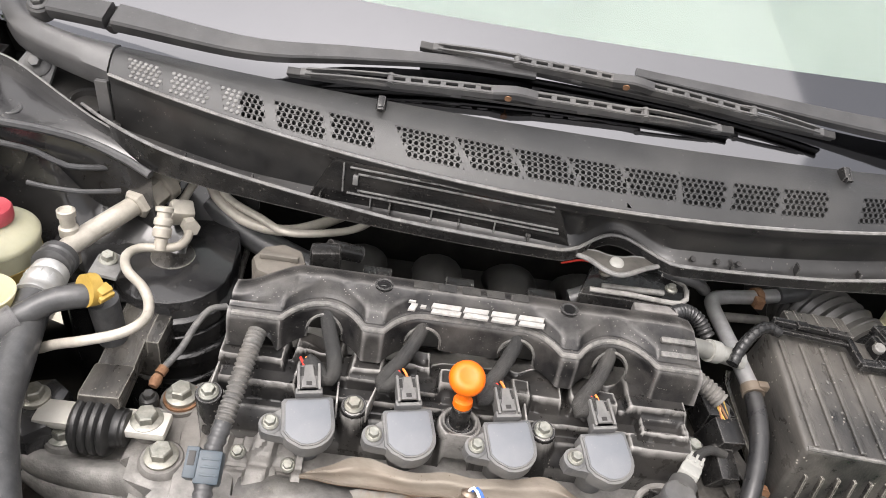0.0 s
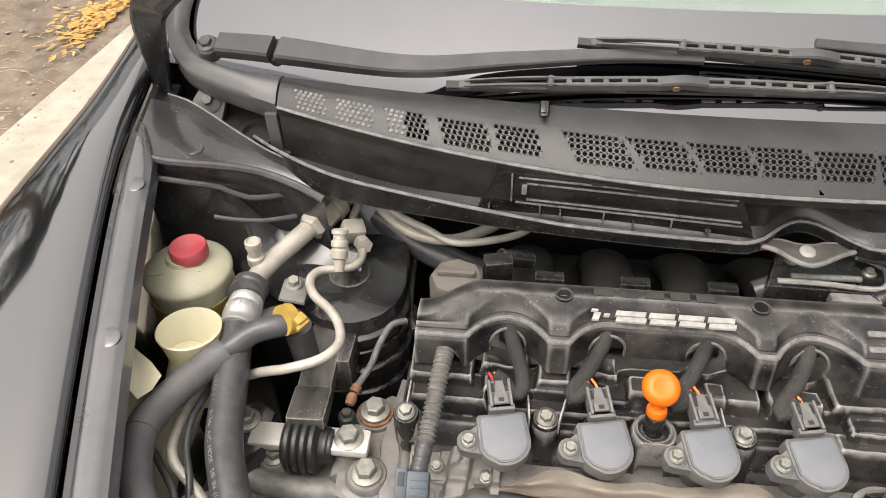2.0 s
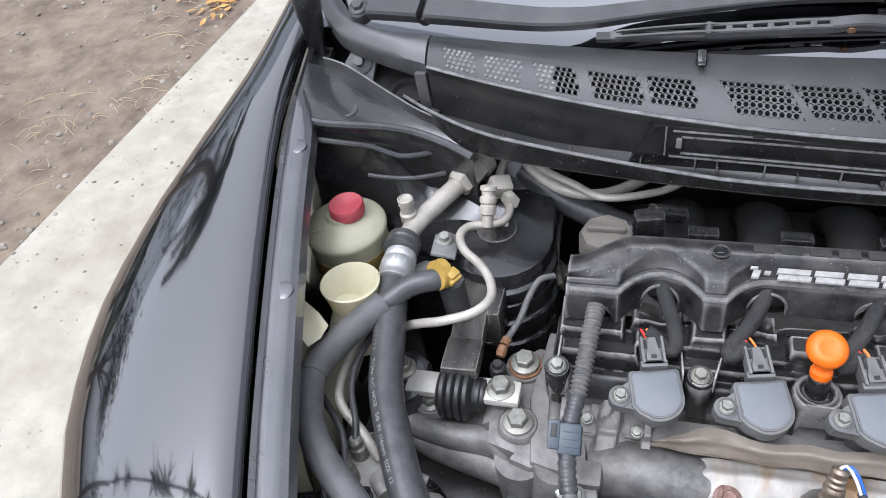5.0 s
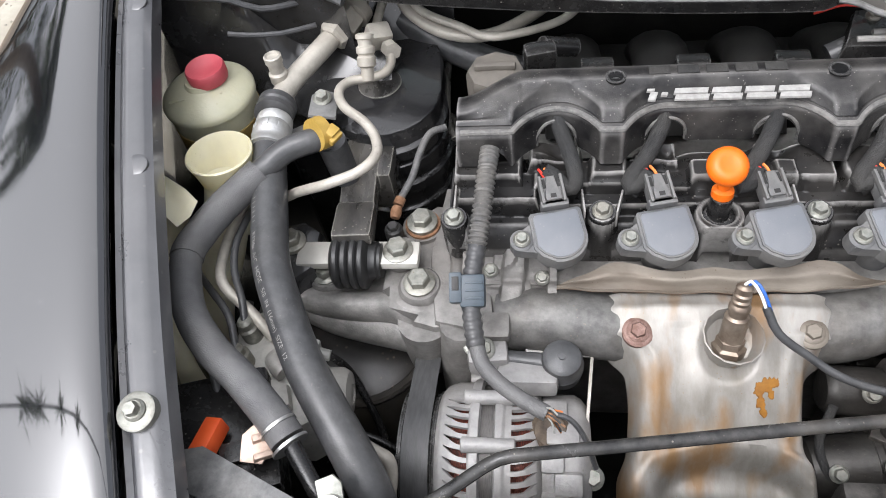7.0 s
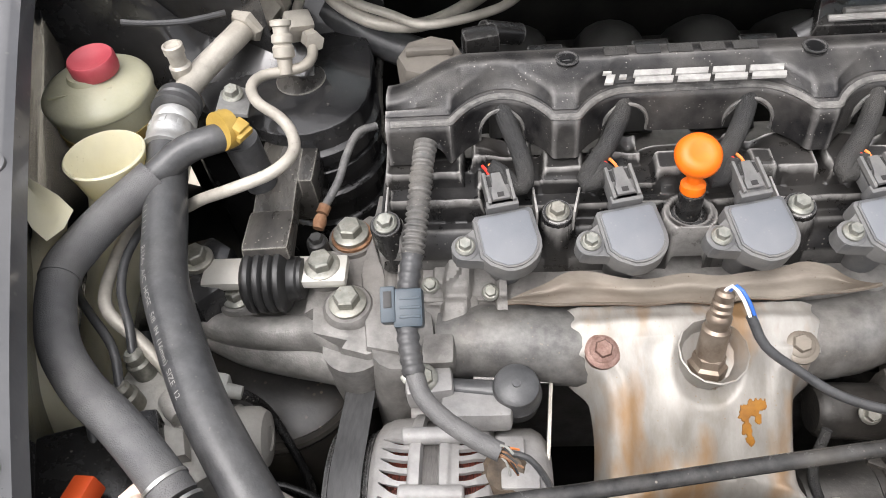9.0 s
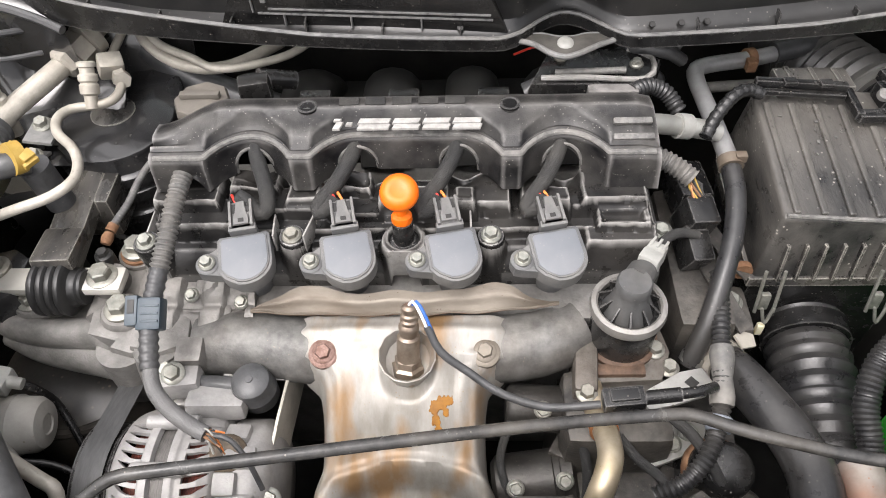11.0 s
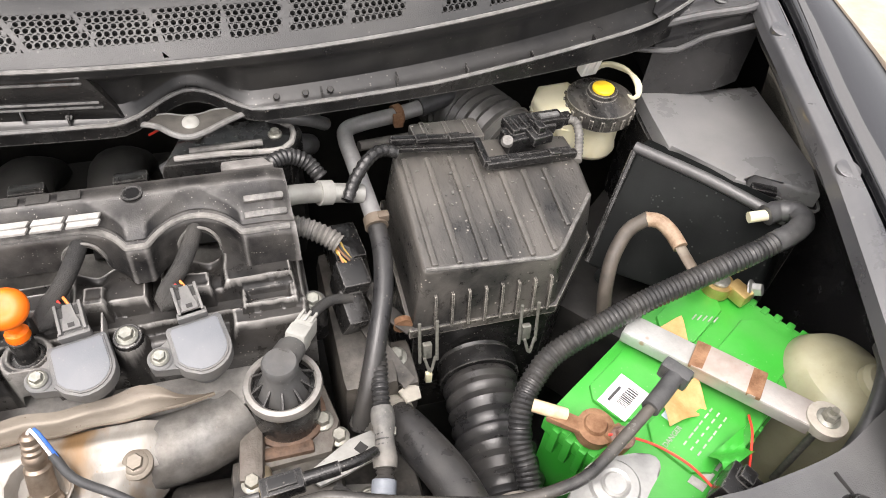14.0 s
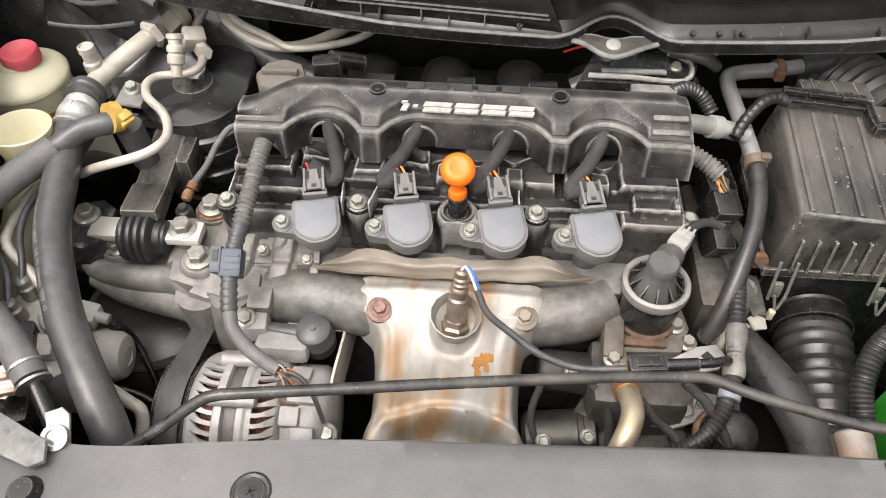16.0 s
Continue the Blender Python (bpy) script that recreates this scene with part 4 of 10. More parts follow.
# embossed number cover on the front face
FACE = pose(0.055, 0.5945, 0.9345, 92, 0, -5.3)
bm = B()
plate(bm, [(-0.131, -0.024), (0.127, -0.024), (0.122, -0.016), (0.109, 0.019), (0.106, 0.023), (-0.106, 0.023), (-0.110, 0.020)], -0.010, 0.003, FACE, 0.0018)
number = part("number_cover", bm, M_gloss, cowl, "glossy black cover embossed FRAME NUMBER")
for x, y, sx, sy in ((0.006, 0.0185, 0.196, 0.0016), (0.010, 0.0125, 0.188, 0.0016), (0.014, -0.0062, 0.196, 0.0016), (0.010, -0.0108, 0.208, 0.0016), (-0.098, 0.006, 0.0016, 0.032)):
    bm = B()
    box(bm, FACE @ V((x, y, 0.0034)), (sx, sy, 0.0026), 0.0006, (92, 0, -5.3))
    part("frame_ridge", bm, M_ridge, number)
for x, y, sx, sy in ((-0.086, 0.006, 0.005, 0.010), (-0.02, 0.0215, 0.011, 0.0028), (0.058, 0.0215, 0.011, 0.0028), (-0.070, -0.0165, 0.0014, 0.011), (-0.010, -0.0165, 0.0014, 0.011), (0.052, -0.0165, 0.0014, 0.011)):
    bm = B()
    box(bm, FACE @ V((x, y, 0.0044)), (sx, sy, 0.004), 0.0008, (92, 0, -5.3))
    part("cover_tab", bm, M_ridge if sy > 0.009 else M_dark, number)
text("FRAME  NUMBER", 0.0100, FACE @ pose(0.000, 0.0030, 0.0030), M_gloss, number, "embossed_text", 0.0005, space=1.15)
# centre tab with its screw, in the bend of the flange
TAB = [(0.183, 0.588), (0.203, 0.5805), (0.217, 0.5670), (0.2286, 0.5610), (0.241, 0.5645), (0.2625, 0.578), (0.281, 0.587), (0.270, 0.593), (0.252, 0.594), (0.240, 0.590), (0.226, 0.590), (0.212, 0.595), (0.196, 0.593)]
bm = B()
plate(bm, TAB, 0.8965, 0.9000, None, 0.0008)
tab = part("centre_tab", bm, mat("dusty_brown_tab", (0.055, 0.052, 0.047), (0.115, 0.108, 0.097), 0.5, scale=60, bump=0.1), cowl, "dusty tab with a screw")
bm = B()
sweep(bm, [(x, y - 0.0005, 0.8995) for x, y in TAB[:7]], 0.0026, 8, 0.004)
part("tab_bead", bm, M_lip, tab, "pale tab edge")
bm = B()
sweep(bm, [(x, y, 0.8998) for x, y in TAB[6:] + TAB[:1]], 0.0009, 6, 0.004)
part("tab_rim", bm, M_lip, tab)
bm = B()
lathe(bm, [(0.0072, 0), (0.0072, 0.002), (0.0055, 0.0036), (0.002, 0.004), (0, 0.0035)], (0.2315, 0.5785, 0.8995), (0, -0.25, 1), 20)
part("screw", bm, M_greywhite, tab, "pale plastic screw")
for x in (0.140, 0.305, 0.330, 0.352):
    bm = B()
    q = lip_line(x)
    lathe(bm, [(0.0030, 0), (0.0026, 0.0008), (0, 0.0008)], q + V((0, 0.008, 0.0095)), (0, -0.6, 0.8), 12)
    part("clip_hole", bm, M_dark, cowl)

# ---- windscreen ----
def screen(x, s):
    d = x - MID
    return V((x, 0.648 + 0.27 * d * d + s, 0.992 + 0.5 * s - 0.06 * d * d * (s > 0)))


bm = B()
grid(bm, lambda u, v: screen(-0.462 + 1.381 * u, (0.115 + 0.02 * (abs(u - 0.5) * 2) ** 4) * v - (0.010 + 0.012 * (abs(u - 0.5) * 2) ** 2) * (1 - v)), 40, 6, (0, 0.002, -0.004))
part("windscreen_band", bm, M_glassband, car, "silver-grey border along the bottom of the windscreen", 60)
bm = B()
grid(bm, lambda u, v: screen(-0.462 + 1.381 * u, 0.115 + 0.02 * (abs(u - 0.5) * 2) ** 4 + 0.7 * v), 40, 8, (0, 0.002, -0.004))
pane = part("windscreen", bm, M_glass, car, "pale green tinted windscreen", 60)
pane.visible_shadow = False
# added pale sheet whose colour stands in for sky reflected in the glass
bm = B()
grid(bm, lambda u, v: screen(-0.462 + 1.381 * u, 0.10 + 0.8 * v) + V((0, 0.06, -0.06 - 0.02 * v)), 20, 6)
part("reflection_backing", bm, M_backing, car, "added pale sheet behind the glass for its sky reflection")
for fx in ((lambda x: x), wx):
    bm = B()
    sweep(bm, [(fx(-0.62), 1.20, 1.19), (fx(-0.61), 1.35, 1.28), (fx(-0.58), 1.55, 1.42)], 0.04, 14, 0.04)
    part("pillar", bm, M_paint, car)
    bm = B()
    path = spline([(-0.4455, 0.745, 0.945), (-0.4415, 0.739, 0.972), (-0.4365, 0.733, 0.995), (-0.4312, 0.725, 1.0205), (-0.4245, 0.720, 1.0457), (-0.4096, 0.715, 1.0665), (-0.3898, 0.710, 1.0834), (-0.3605, 0.700, 1.1043), (-0.33, 0.69, 1.12)], 0.006)
    rows = []
    for k, p in enumerate(path):
        t = (path[min(k + 1, len(path) - 1)] - path[max(k - 1, 0)]).normalized()
        sd = t.cross(V((0.25, -1, 0.35))).normalized()
        wd = 0.010 + 0.010 * min(1.0, k / (0.55 * len(path)))
        n = sd.cross(t).normalized()
        rows.append([bm.verts.new(V((fx(c.x), c.y, c.z))) for c in (p - sd * wd, p - sd * wd * 0.8 + n * 0.003, p + sd * wd * 0.8 + n * 0.003, p + sd * wd, p + sd * wd - n * 0.005, p - sd * wd - n * 0.005)])
    for ra, rb_ in zip(rows, rows[1:]):
        for j in range(6):
            bm.faces.new((ra[j], ra[(j + 1) % 6], rb_[(j + 1) % 6], rb_[j]))
    bm.faces.new(rows[0][::-1]), bm.faces.new(rows[-1])
    bmesh.ops.recalc_face_normals(bm, faces=bm.faces[:])
    box(bm, (fx(-0.440), 0.735, 0.938), (0.022, 0.05, 0.010), 0.003, (10, 0, 0))
    part("hinge", bm, M_bay, car, "black bonnet hinge arm")


def bar(bm, pts, up, w, h, step=0.012, smooth=True):
    """A bar of rounded rectangular section along pts; w and h may be functions of 0..1."""
    line = spline(pts, step) if smooth else [V(p) for p in pts]
    rings = []
    for i, p in enumerate(line):
        t = (line[min(i + 1, len(line) - 1)] - line[max(i - 1, 0)]).normalized()
        sd = t.cross(up).normalized()
        u = sd.cross(t)
        k = i / (len(line) - 1)
        ww, hh = (w(k) if callable(w) else w) / 2, (h(k) if callable(h) else h) / 2
        c = 0.3 * min(ww, hh)
        rings.append([bm.verts.new(p + sd * a + u * b) for a, b in ((-ww + c, -hh), (ww - c, -hh), (ww, -hh + c), (ww, hh - c), (ww - c, hh), (-ww + c, hh), (-ww, hh - c), (-ww, -hh + c))])
    for a, b in zip(rings, rings[1:]):
        for k in range(8):
            bm.faces.new([a[k], a[(k + 1) % 8], b[(k + 1) % 8], b[k]])
    bm.faces.new(rings[0][::-1]), bm.faces.new(rings[-1])
    return bm


def wiper(arm, blade, label):
    w = thing("wiper", label, "wiper", arm[0])
    up = V((0, -0.45, 0.9)).normalized()
    lift = [V(p) + up * 0.008 for p in arm]
    line = spline(lift, 0.004)
    cut = int(len(line) * 0.17)
    bm = B()
    bar(bm, [line[i] for i in range(4, cut - 1, 5)] + [line[cut - 2]], up, lambda t: 0.024 + 0.003 * t, 0.016)
    part("arm_head", bm, M_arm, w, "satin black arm head")
    bm = B()
    bar(bm, [line[i] for i in range(cut, len(line), 8)], up, lambda t: 0.027 - 0.016 * min(1.0, t * 1.1), lambda t: 0.016 - 0.010 * t)
    part("arm", bm, M_arm, w)
    bm = B()
    rod(bm, line[cut - 1] - up * 0.004 - V((0, 0.012, 0.006)), line[cut - 1] - up * 0.004 + V((0, 0.012, 0.006)), 0.0055, None, 14)
    part("knuckle", bm, M_wiper, w, "dark knuckle joint")
    bm = B()
    lathe(bm, [(0.0125, -0.012), (0.0125, 0.002), (0.0105, 0.004)], lift[0] + up * -0.004, up, 20)
    hexbolt(bm, lift[0], 0.0072, up, 0.007)
    part("spindle_nut", bm, M_bridge, w, "worn spindle nut")
    a, b = V(blade[0]), V(blade[1])
    side = (b - a).normalized().cross(up).normalized()
    at = lambda t, z: a.lerp(b, t) + up * z
    ridge = lambda t: 0.0145 + 0.0065 * math.sin(math.pi * min(1.0, max(0.0, (t - 0.15) / 0.7)))
    for t0, t1 in ((0.22, 0.455), (0.545, 0.80)):
        bm = B()
        for e in (-1, 1):
            bar(bm, [at(t0 + (t1 - t0) * k / 8, ridge(t0 + (t1 - t0) * k / 8)) + side * 0.0034 * e for k in range(9)], up, 0.0030, 0.0040)
            bar(bm, [at(t0 + (t1 - t0) * k / 8, ridge(t0 + (t1 - t0) * k / 8) - 0.003) + side * 0.0049 * e for k in range(9)], up, 0.0012, 0.0080)
        for k in range(6):
            t = t0 + (t1 - t0) * (k + 0.5) / 6 - (t1 - t0) / 12
            bar(bm, [at(t - 0.006, ridge(t)), at(t + 0.006, ridge(t))], up, 0.0060, 0.0034, smooth=False)
        bar(bm, [at(t1 - 0.01, ridge(t1)), at(t1, ridge(t1))], up, 0.0060, 0.0034, smooth=False)
        part("bridge", bm, M_bridge, w, "slotted grey bridge of the blade")
    bm = B()
    bar(bm, [at(0.452, 0.018), at(0.50, 0.021), at(0.548, 0.018)], up, 0.0115, 0.0105)
    part("hinge_block", bm, M_arm, w, "dark hinge block")
    bm = B()
    rod(bm, at(0.485, 0.0185) - side * 0.0068, at(0.485, 0.0185) + side * 0.0068, 0.0036, None, 14)
    part("rivet", bm, M_rust, w, "rusty rivet")
    for t0, t1, tip in ((0.03, 0.37, 0.22), (0.66, 0.97, 0.80)):
        bm = B()
        for e in (-1, 1):
            bar(bm, [at(t0, 0.0105) + side * 0.003 * e, at((t0 + tip) / 2, 0.0150) + side * 0.0036 * e, at(tip, 0.0175) + side * 0.0040 * e, at((t1 + tip) / 2, 0.0150) + side * 0.0036 * e, at(t1, 0.0105) + side * 0.003 * e], up, 0.0020, 0.0046)
        for k in (t0, t1):
            bar(bm, [at(k - 0.012, 0.0090), at(k + 0.012, 0.0090)], up, 0.0092, 0.0042, smooth=False)
        rod(bm, at(tip, 0.0160) - side * 0.0062, at(tip, 0.0160) + side * 0.0062, 0.0036, None, 12)
        part("claw", bm, M_bridge, w, "small claw frame")
    bm = B()
    bar(bm, [at(t, 0.0082) for t in (-0.012, 0.25, 0.5, 0.75, 1.012)], up, 0.0088, 0.0034, 0.03)
    bar(bm, [at(t, 0.0038) for t in (-0.012, 0.25, 0.5, 0.75, 1.012)], up, 0.0032, 0.0072, 0.03)
    part("rubber_blade", bm, M_wiper, w)


wiper([(-0.374, 0.735, 1.004), (-0.293, 0.722, 1.006), (-0.155, 0.697, 1.006), (-0.06, 0.703, 1.012), (0.046, 0.706, 1.020), (0.13, 0.703, 1.022)], [(-0.108, 0.683, 0.995), (0.328, 0.678, 1.005)], "long black wiper lying on the windscreen")
wiper([(0.70, 0.75, 1.02), (0.60, 0.725, 1.018), (0.506, 0.708, 1.018), (0.34, 0.711, 1.028), (0.22, 0.720, 1.033)], [(0.017, 0.717, 1.028), (0.435, 0.688, 1.012)], "black wiper resting across the other one")
# ---- engine ----
engine = thing("engine", "dusty four-cylinder petrol engine with a black top cover", "engine", (0.1, 0.45, 0.3))
ARCH = [-0.038, 0.051, 0.138, 0.225]


def arch(x):
    """1 in the middle of the scallops of the cover's front edge, 0 between them."""
    if ARCH[1] < x < ARCH[2]:
        return 1.0
    k = 0.0
    for c in ARCH:
        d = abs(x - c) / 0.036
        k = max(k, (1 - d * d) ** 0.85 if d < 1 else 0.0)
    return k


def gap(x):
    """How far the front face is cut away for a cable."""
    g = 0.0
    for c, w in [(a, 0.017) for a in ARCH] + [(-0.090, 0.0125)]:
        d = abs(x - c) / w
        g = max(g, math.sqrt(max(0.0, 1 - d * d)) if d < 1 else 0)
    return g


CX0, CX1 = -0.120, 0.302


def cover(u, v):
    x = CX0 + (CX1 - CX0) * u
    e = min(1.0, (x - CX0) / 0.06)
    e = e * e * (3 - 2 * e)
    r = max(0.0, 1 - (CX1 - x) / 0.015)
    k = arch(x)
    yf = 0.4695 + 0.0255 * k
    yb = 0.508 + 0.022 * e
    zt = 0.884 - 0.009 * (1 - e) - 0.004 * r - 0.004 * (x - 0.09)
    zf = 0.868 - 0.003 * r
    zb = 0.840 - 0.012 * max(0.0, x - 0.05) + 0.0235 * gap(x) * (0.75 if x < -0.07 else 1)
    ym = yf + 0.017
    s = [(yb + 0.010, 0.845), (yb + 0.008, zt - 0.010), (yb + 0.002, zt - 0.001), (yb - 0.006, zt + 0.001), (max(yb - 0.016, ym + 0.004), zt + 0.002), (max(0.512, ym + 0.002) if e > 0.95 else max(yb - 0.02, ym + 0.002), zt + 0.0005), (ym, zt - 0.002 - 0.003 * (1 - k)), (yf + 0.012, zf + 0.0072), (yf + 0.0085, zf + 0.0045), (yf + 0.006, zf + 0.0052), (yf + 0.002, zf + 0.0042), (yf - 0.0015, zf + 0.0005), (yf - 0.003, zf - 0.005), (yf - 0.004, max(zb, zf - 0.012) if zb > 0.85 else zf - 0.014), (yf - 0.007, zb)]
    q = v * (len(s) - 1)
    i = min(int(q), len(s) - 2)
    p = V(s[i]).lerp(V(s[i + 1]), q - i)
    return V((x + (0.004 * (v - 0.5) if u == 1 else 0), p.x, p.y))


bm = B()
g = grid(bm, cover, 240, 28)
for i in (0, -1):
    row = g[i]
    base = [bm.verts.new(V((row[0].co.x, 0.5, 0.84)))]
    for a, b in zip(row, row[1:]):
        bm.faces.new([a, b, base[0]] if i else [b, a, base[0]])
top_cover = part("top_cover", bm, M_cover, engine, "dusty black plastic engine cover", 50)
# embossed maker's word as plain bars, and the white badge letters as plain blocks
bm = B()
for i in range(5):
    box(bm, (0.045 + 0.0225 * i, 0.522, 0.8862), (0.017, 0.0095, 0.0014), 0.0005)
part("embossed_mark", bm, M_tape, top_cover)
bm = B()
lip = []
for i in range(0, 401):
    x = CX0 + 0.004 + (CX1 - CX0 - 0.008) * i / 400
    lip.append((x, 0.4695 + 0.0255 * arch(x) + 0.0022, 0.868 + 0.0032 - 0.0005))
sweep(bm, lip, 0.0030, 8, smooth=False, flat=0.8)
part("front_bead", bm, M_bead, top_cover, "dust-worn raised bead")
for c in ARCH:
    bm = B()
    pts = []
    for i in range(21):
        a = math.pi * i / 20
        x = c - 0.0165 * math.cos(a)
        pts.append((x, 0.4695 + 0.0255 * arch(x) - 0.0050, 0.8400 + 0.0240 * math.sin(a) ** 0.7))
    sweep(bm, pts, 0.0014, 6, smooth=False)
    part("arch_rim", bm, M_bead, top_cover)
bm = B()
skew = lambda x, w, y0, y1, s=0.004: [(x, y0), (x + w, y0), (x + w + s * (y1 - y0) / 0.013, y1), (x + s * (y1 - y0) / 0.013, y1)]
badge = None
for x, w in ((0.0335, 0.006), (0.044, 0.005), (0.054, 0.026), (0.083, 0.022), (0.108, 0.022), (0.133, 0.023)):
    for y0, y1 in (((0.490, 0.4955), (0.4968, 0.503)) if w > 0.01 else (((0.490, 0.499), (0.5005, 0.503)) if w > 0.0055 else ((0.495, 0.4985),))):
        bm = B()
        plate(bm, skew(x, w, y0, y1), 0, 0.0022, pose(0, 0, 0.885 - 0.07 * 0, 0, 0.4, 0) @ pose(0, 0, -0.0030), 0.0004)
        part("badge_bar", bm, M_print, top_cover, "worn white badge bar")
for y, z, w in ((0.4840, 0.8755, 0.034), (0.4965, 0.8815, 0.032)):
    bm = B()
    box(bm, (0.281, y, z), (w, 0.0060, 0.0050), 0.002, (22, 0, 0))
    part("end_pad", bm, M_bead, top_cover, "dust-worn raised pad")
for x in (0.010, 0.181):
    bm = B()
    lathe(bm, [(0.0085, -0.002), (0.0085, 0.001), (0.0072, 0.0012), (0.0068, 0.0004), (0, 0.0002)], (x, 0.516, 0.886), (0, 0, 1), 26)
    part("round_recess", bm, M_plastic, top_cover)

# lower rubber-faced cover: stepped ledges with painted edge highlights, raised pads and bolt bosses
STEPS = [  # x from, to, y from, to, height
    (-0.130, -0.062, 0.4505, 0.50, 0.838), (-0.126, -0.050, 0.4350, 0.47, 0.826), (-0.066, -0.012, 0.4660, 0.50, 0.839), (-0.060, 0.034, 0.4480, 0.48, 0.829),
    (-0.014, 0.024, 0.4530, 0.48, 0.837), (0.030, 0.067, 0.4660, 0.50, 0.838), (0.064, 0.119, 0.4470, 0.47, 0.839), (0.024, 0.130, 0.4440, 0.49, 0.826),
    (0.128, 0.157, 0.4440, 0.468, 0.840), (0.120, 0.186, 0.4480, 0.49, 0.835), (0.200, 0.236, 0.4440, 0.467, 0.840), (0.186, 0.250, 0.4470, 0.49, 0.831),
    (0.236, 0.300, 0.4480, 0.50, 0.839), (0.248, 0.300, 0.4290, 0.452, 0.829), (0.240, 0.304, 0.4180, 0.44, 0.819), (-0.128, 0.304, 0.4340, 0.50, 0.818)]
BOSSES = [(-0.0013, 0.4240, 0.0120, 0.825), (0.1640, 0.4240, 0.0120, 0.823), (0.0914, 0.4250, 0.0200, 0.819), (-0.1210, 0.4190, 0.0125, 0.824)]


def soft_step(d, w):
    k = min(1.0, max(0.0, 0.5 + d / w))
    return k * k * (3 - 2 * k)


def lower(u, v):
    x, y = -0.130 + 0.436 * u, 0.490 - 0.080 * v
    z = 0.808 - 0.022 * max(0.0, (v - 0.8) / 0.2) ** 1.5
    wob = 0.0012 * noise.noise(V((x * 60, y * 60, 0)))
    for x0, x1, y0, y1, h in STEPS:
        lean = 0.5 * (h - 0.815)
        d = min(x - x0 - lean * 0.3, x1 - lean * 0.3 - x, y - y0, y1 - y) + wob
        z += max(0.0, h - z) * soft_step(d - 0.001, 0.0050)
        if 0.0 < d < 0.005:
            z += 0.0007 * math.sin(math.pi * d / 0.005)
    for bx, by, r, h in BOSSES:
        z += max(0.0, h - z) * soft_step(r - math.hypot(x - bx, y - by), 0.004)
    for c in ARCH:
        z -= 0.012 * math.exp(-((x - c - 0.004) / 0.011) ** 2 - ((y - 0.481) / 0.010) ** 2)
    d = min(x - 0.256, 0.290 - x, y - 0.4335, 0.4465 - y)
    z -= 0.006 * soft_step(d, 0.003)
    z -= 0.010 * soft_step(0.0125 - math.hypot(x - 0.0914, y - 0.4280), 0.003)
    if v > 0.99:
        z -= 0.03
    return V((x, y, z))


bm = B()
grid(bm, lower, 300, 64)
lower_cover = part("lower_cover", bm, M_lower, engine, "black moulded lower cover with highlight-toned ledge edges", 55)
for x, y, a in ((-0.0165, 0.4310, 4), (0.0125, 0.4300, -14), (0.1475, 0.4330, 2), (-0.122, 0.437, 0)):
    bm = B()
    box(bm, (x, y, 0.822), (0.0016, 0.024, 0.020), 0.0005, (0, 0, a))
    part("thin_web", bm, M_lower, lower_cover)

# cylinder head, timing case and front castings
bm = B()
box(bm, (0.092, 0.478, 0.640), (0.41, 0.184, 0.268), 0.012)
head = part("cylinder_head", bm, M_alu_dull, engine, "dusty cast aluminium cylinder head")
rng = random.Random(3)
for i in range(20):
    bm = B()
    x = -0.105 + 0.021 * i + rng.uniform(-0.004, 0.004)
    box(bm, (x, 0.385 + rng.uniform(-0.006, 0.006), 0.754 - rng.random() * 0.02), (0.010 + 0.010 * rng.random(), 0.022, 0.018 + 0.02 * rng.random()), 0.0055, (rng.uniform(-15, 15), 0, rng.uniform(-8, 8)))
    part("casting_boss", bm, M_alu_dull, head)
for x, y, sx in ((-0.086, 0.397, 0.022), (-0.064, 0.386, 0.011), (-0.088, 0.352, 0.024), (-0.058, 0.368, 0.030), (0.245, 0.392, 0.03), (0.225, 0.385, 0.02)):
    bm = B()
    box(bm, (x, y, 0.755), (sx, 0.024, 0.034), 0.006, (10, 0, 0))
    part("casting_boss", bm, M_alu_dull, head)
bm = B()
sweep(bm, [(-0.085, 0.372, 0.742), (-0.04, 0.368, 0.748), (0.02, 0.362, 0.745), (0.12, 0.362, 0.742), (0.20, 0.368, 0.745), (0.235, 0.385, 0.745)], 0.029, 18, 0.02)
part("exhaust_manifold", bm, mat("dull_manifold", (0.085, 0.083, 0.08), (0.20, 0.195, 0.185), 0.5, 0.4, scale=55, bump=0.25, bscale=250, dust=(0.22, 0.19, 0.15), dusty=0.4, dscale=60), engine, "smooth grey exhaust manifold")
bm = B()
plate(bm, [(-0.140, 0.352), (-0.112, 0.346), (-0.090, 0.356), (-0.100, 0.44), (-0.12, 0.50), (-0.142, 0.50), (-0.150, 0.42)], 0.50, 0.770, None, 0.005)
sweep(bm, [(-0.118, 0.352, 0.765), (-0.122, 0.345, 0.72), (-0.124, 0.340, 0.64), (-0.124, 0.335, 0.56)], 0.018, 14, 0.02)
part("timing_case", bm, M_alu_dull, engine, "cast aluminium timing case")
bm = B()
grid(bm, lambda u, v: V((-0.118 + 0.080 * u, 0.432 - 0.078 * v, 0.786 - 0.030 * v ** 2 + 0.0035 * math.tanh(6 * math.sin(u * 13 + 1.5 * v)) * (v > 0.12) - 0.004 * math.exp(-(((v - 0.55) / 0.05) ** 2)) + 0.003 * (math.hypot(u - 0.45, (v - 0.32) * 0.9) < 0.13))), 44, 44, (0, 0.002, -0.02))
part("head_face", bm, M_alu_dull, engine, "dusty ribbed casting beside the coils", 40)
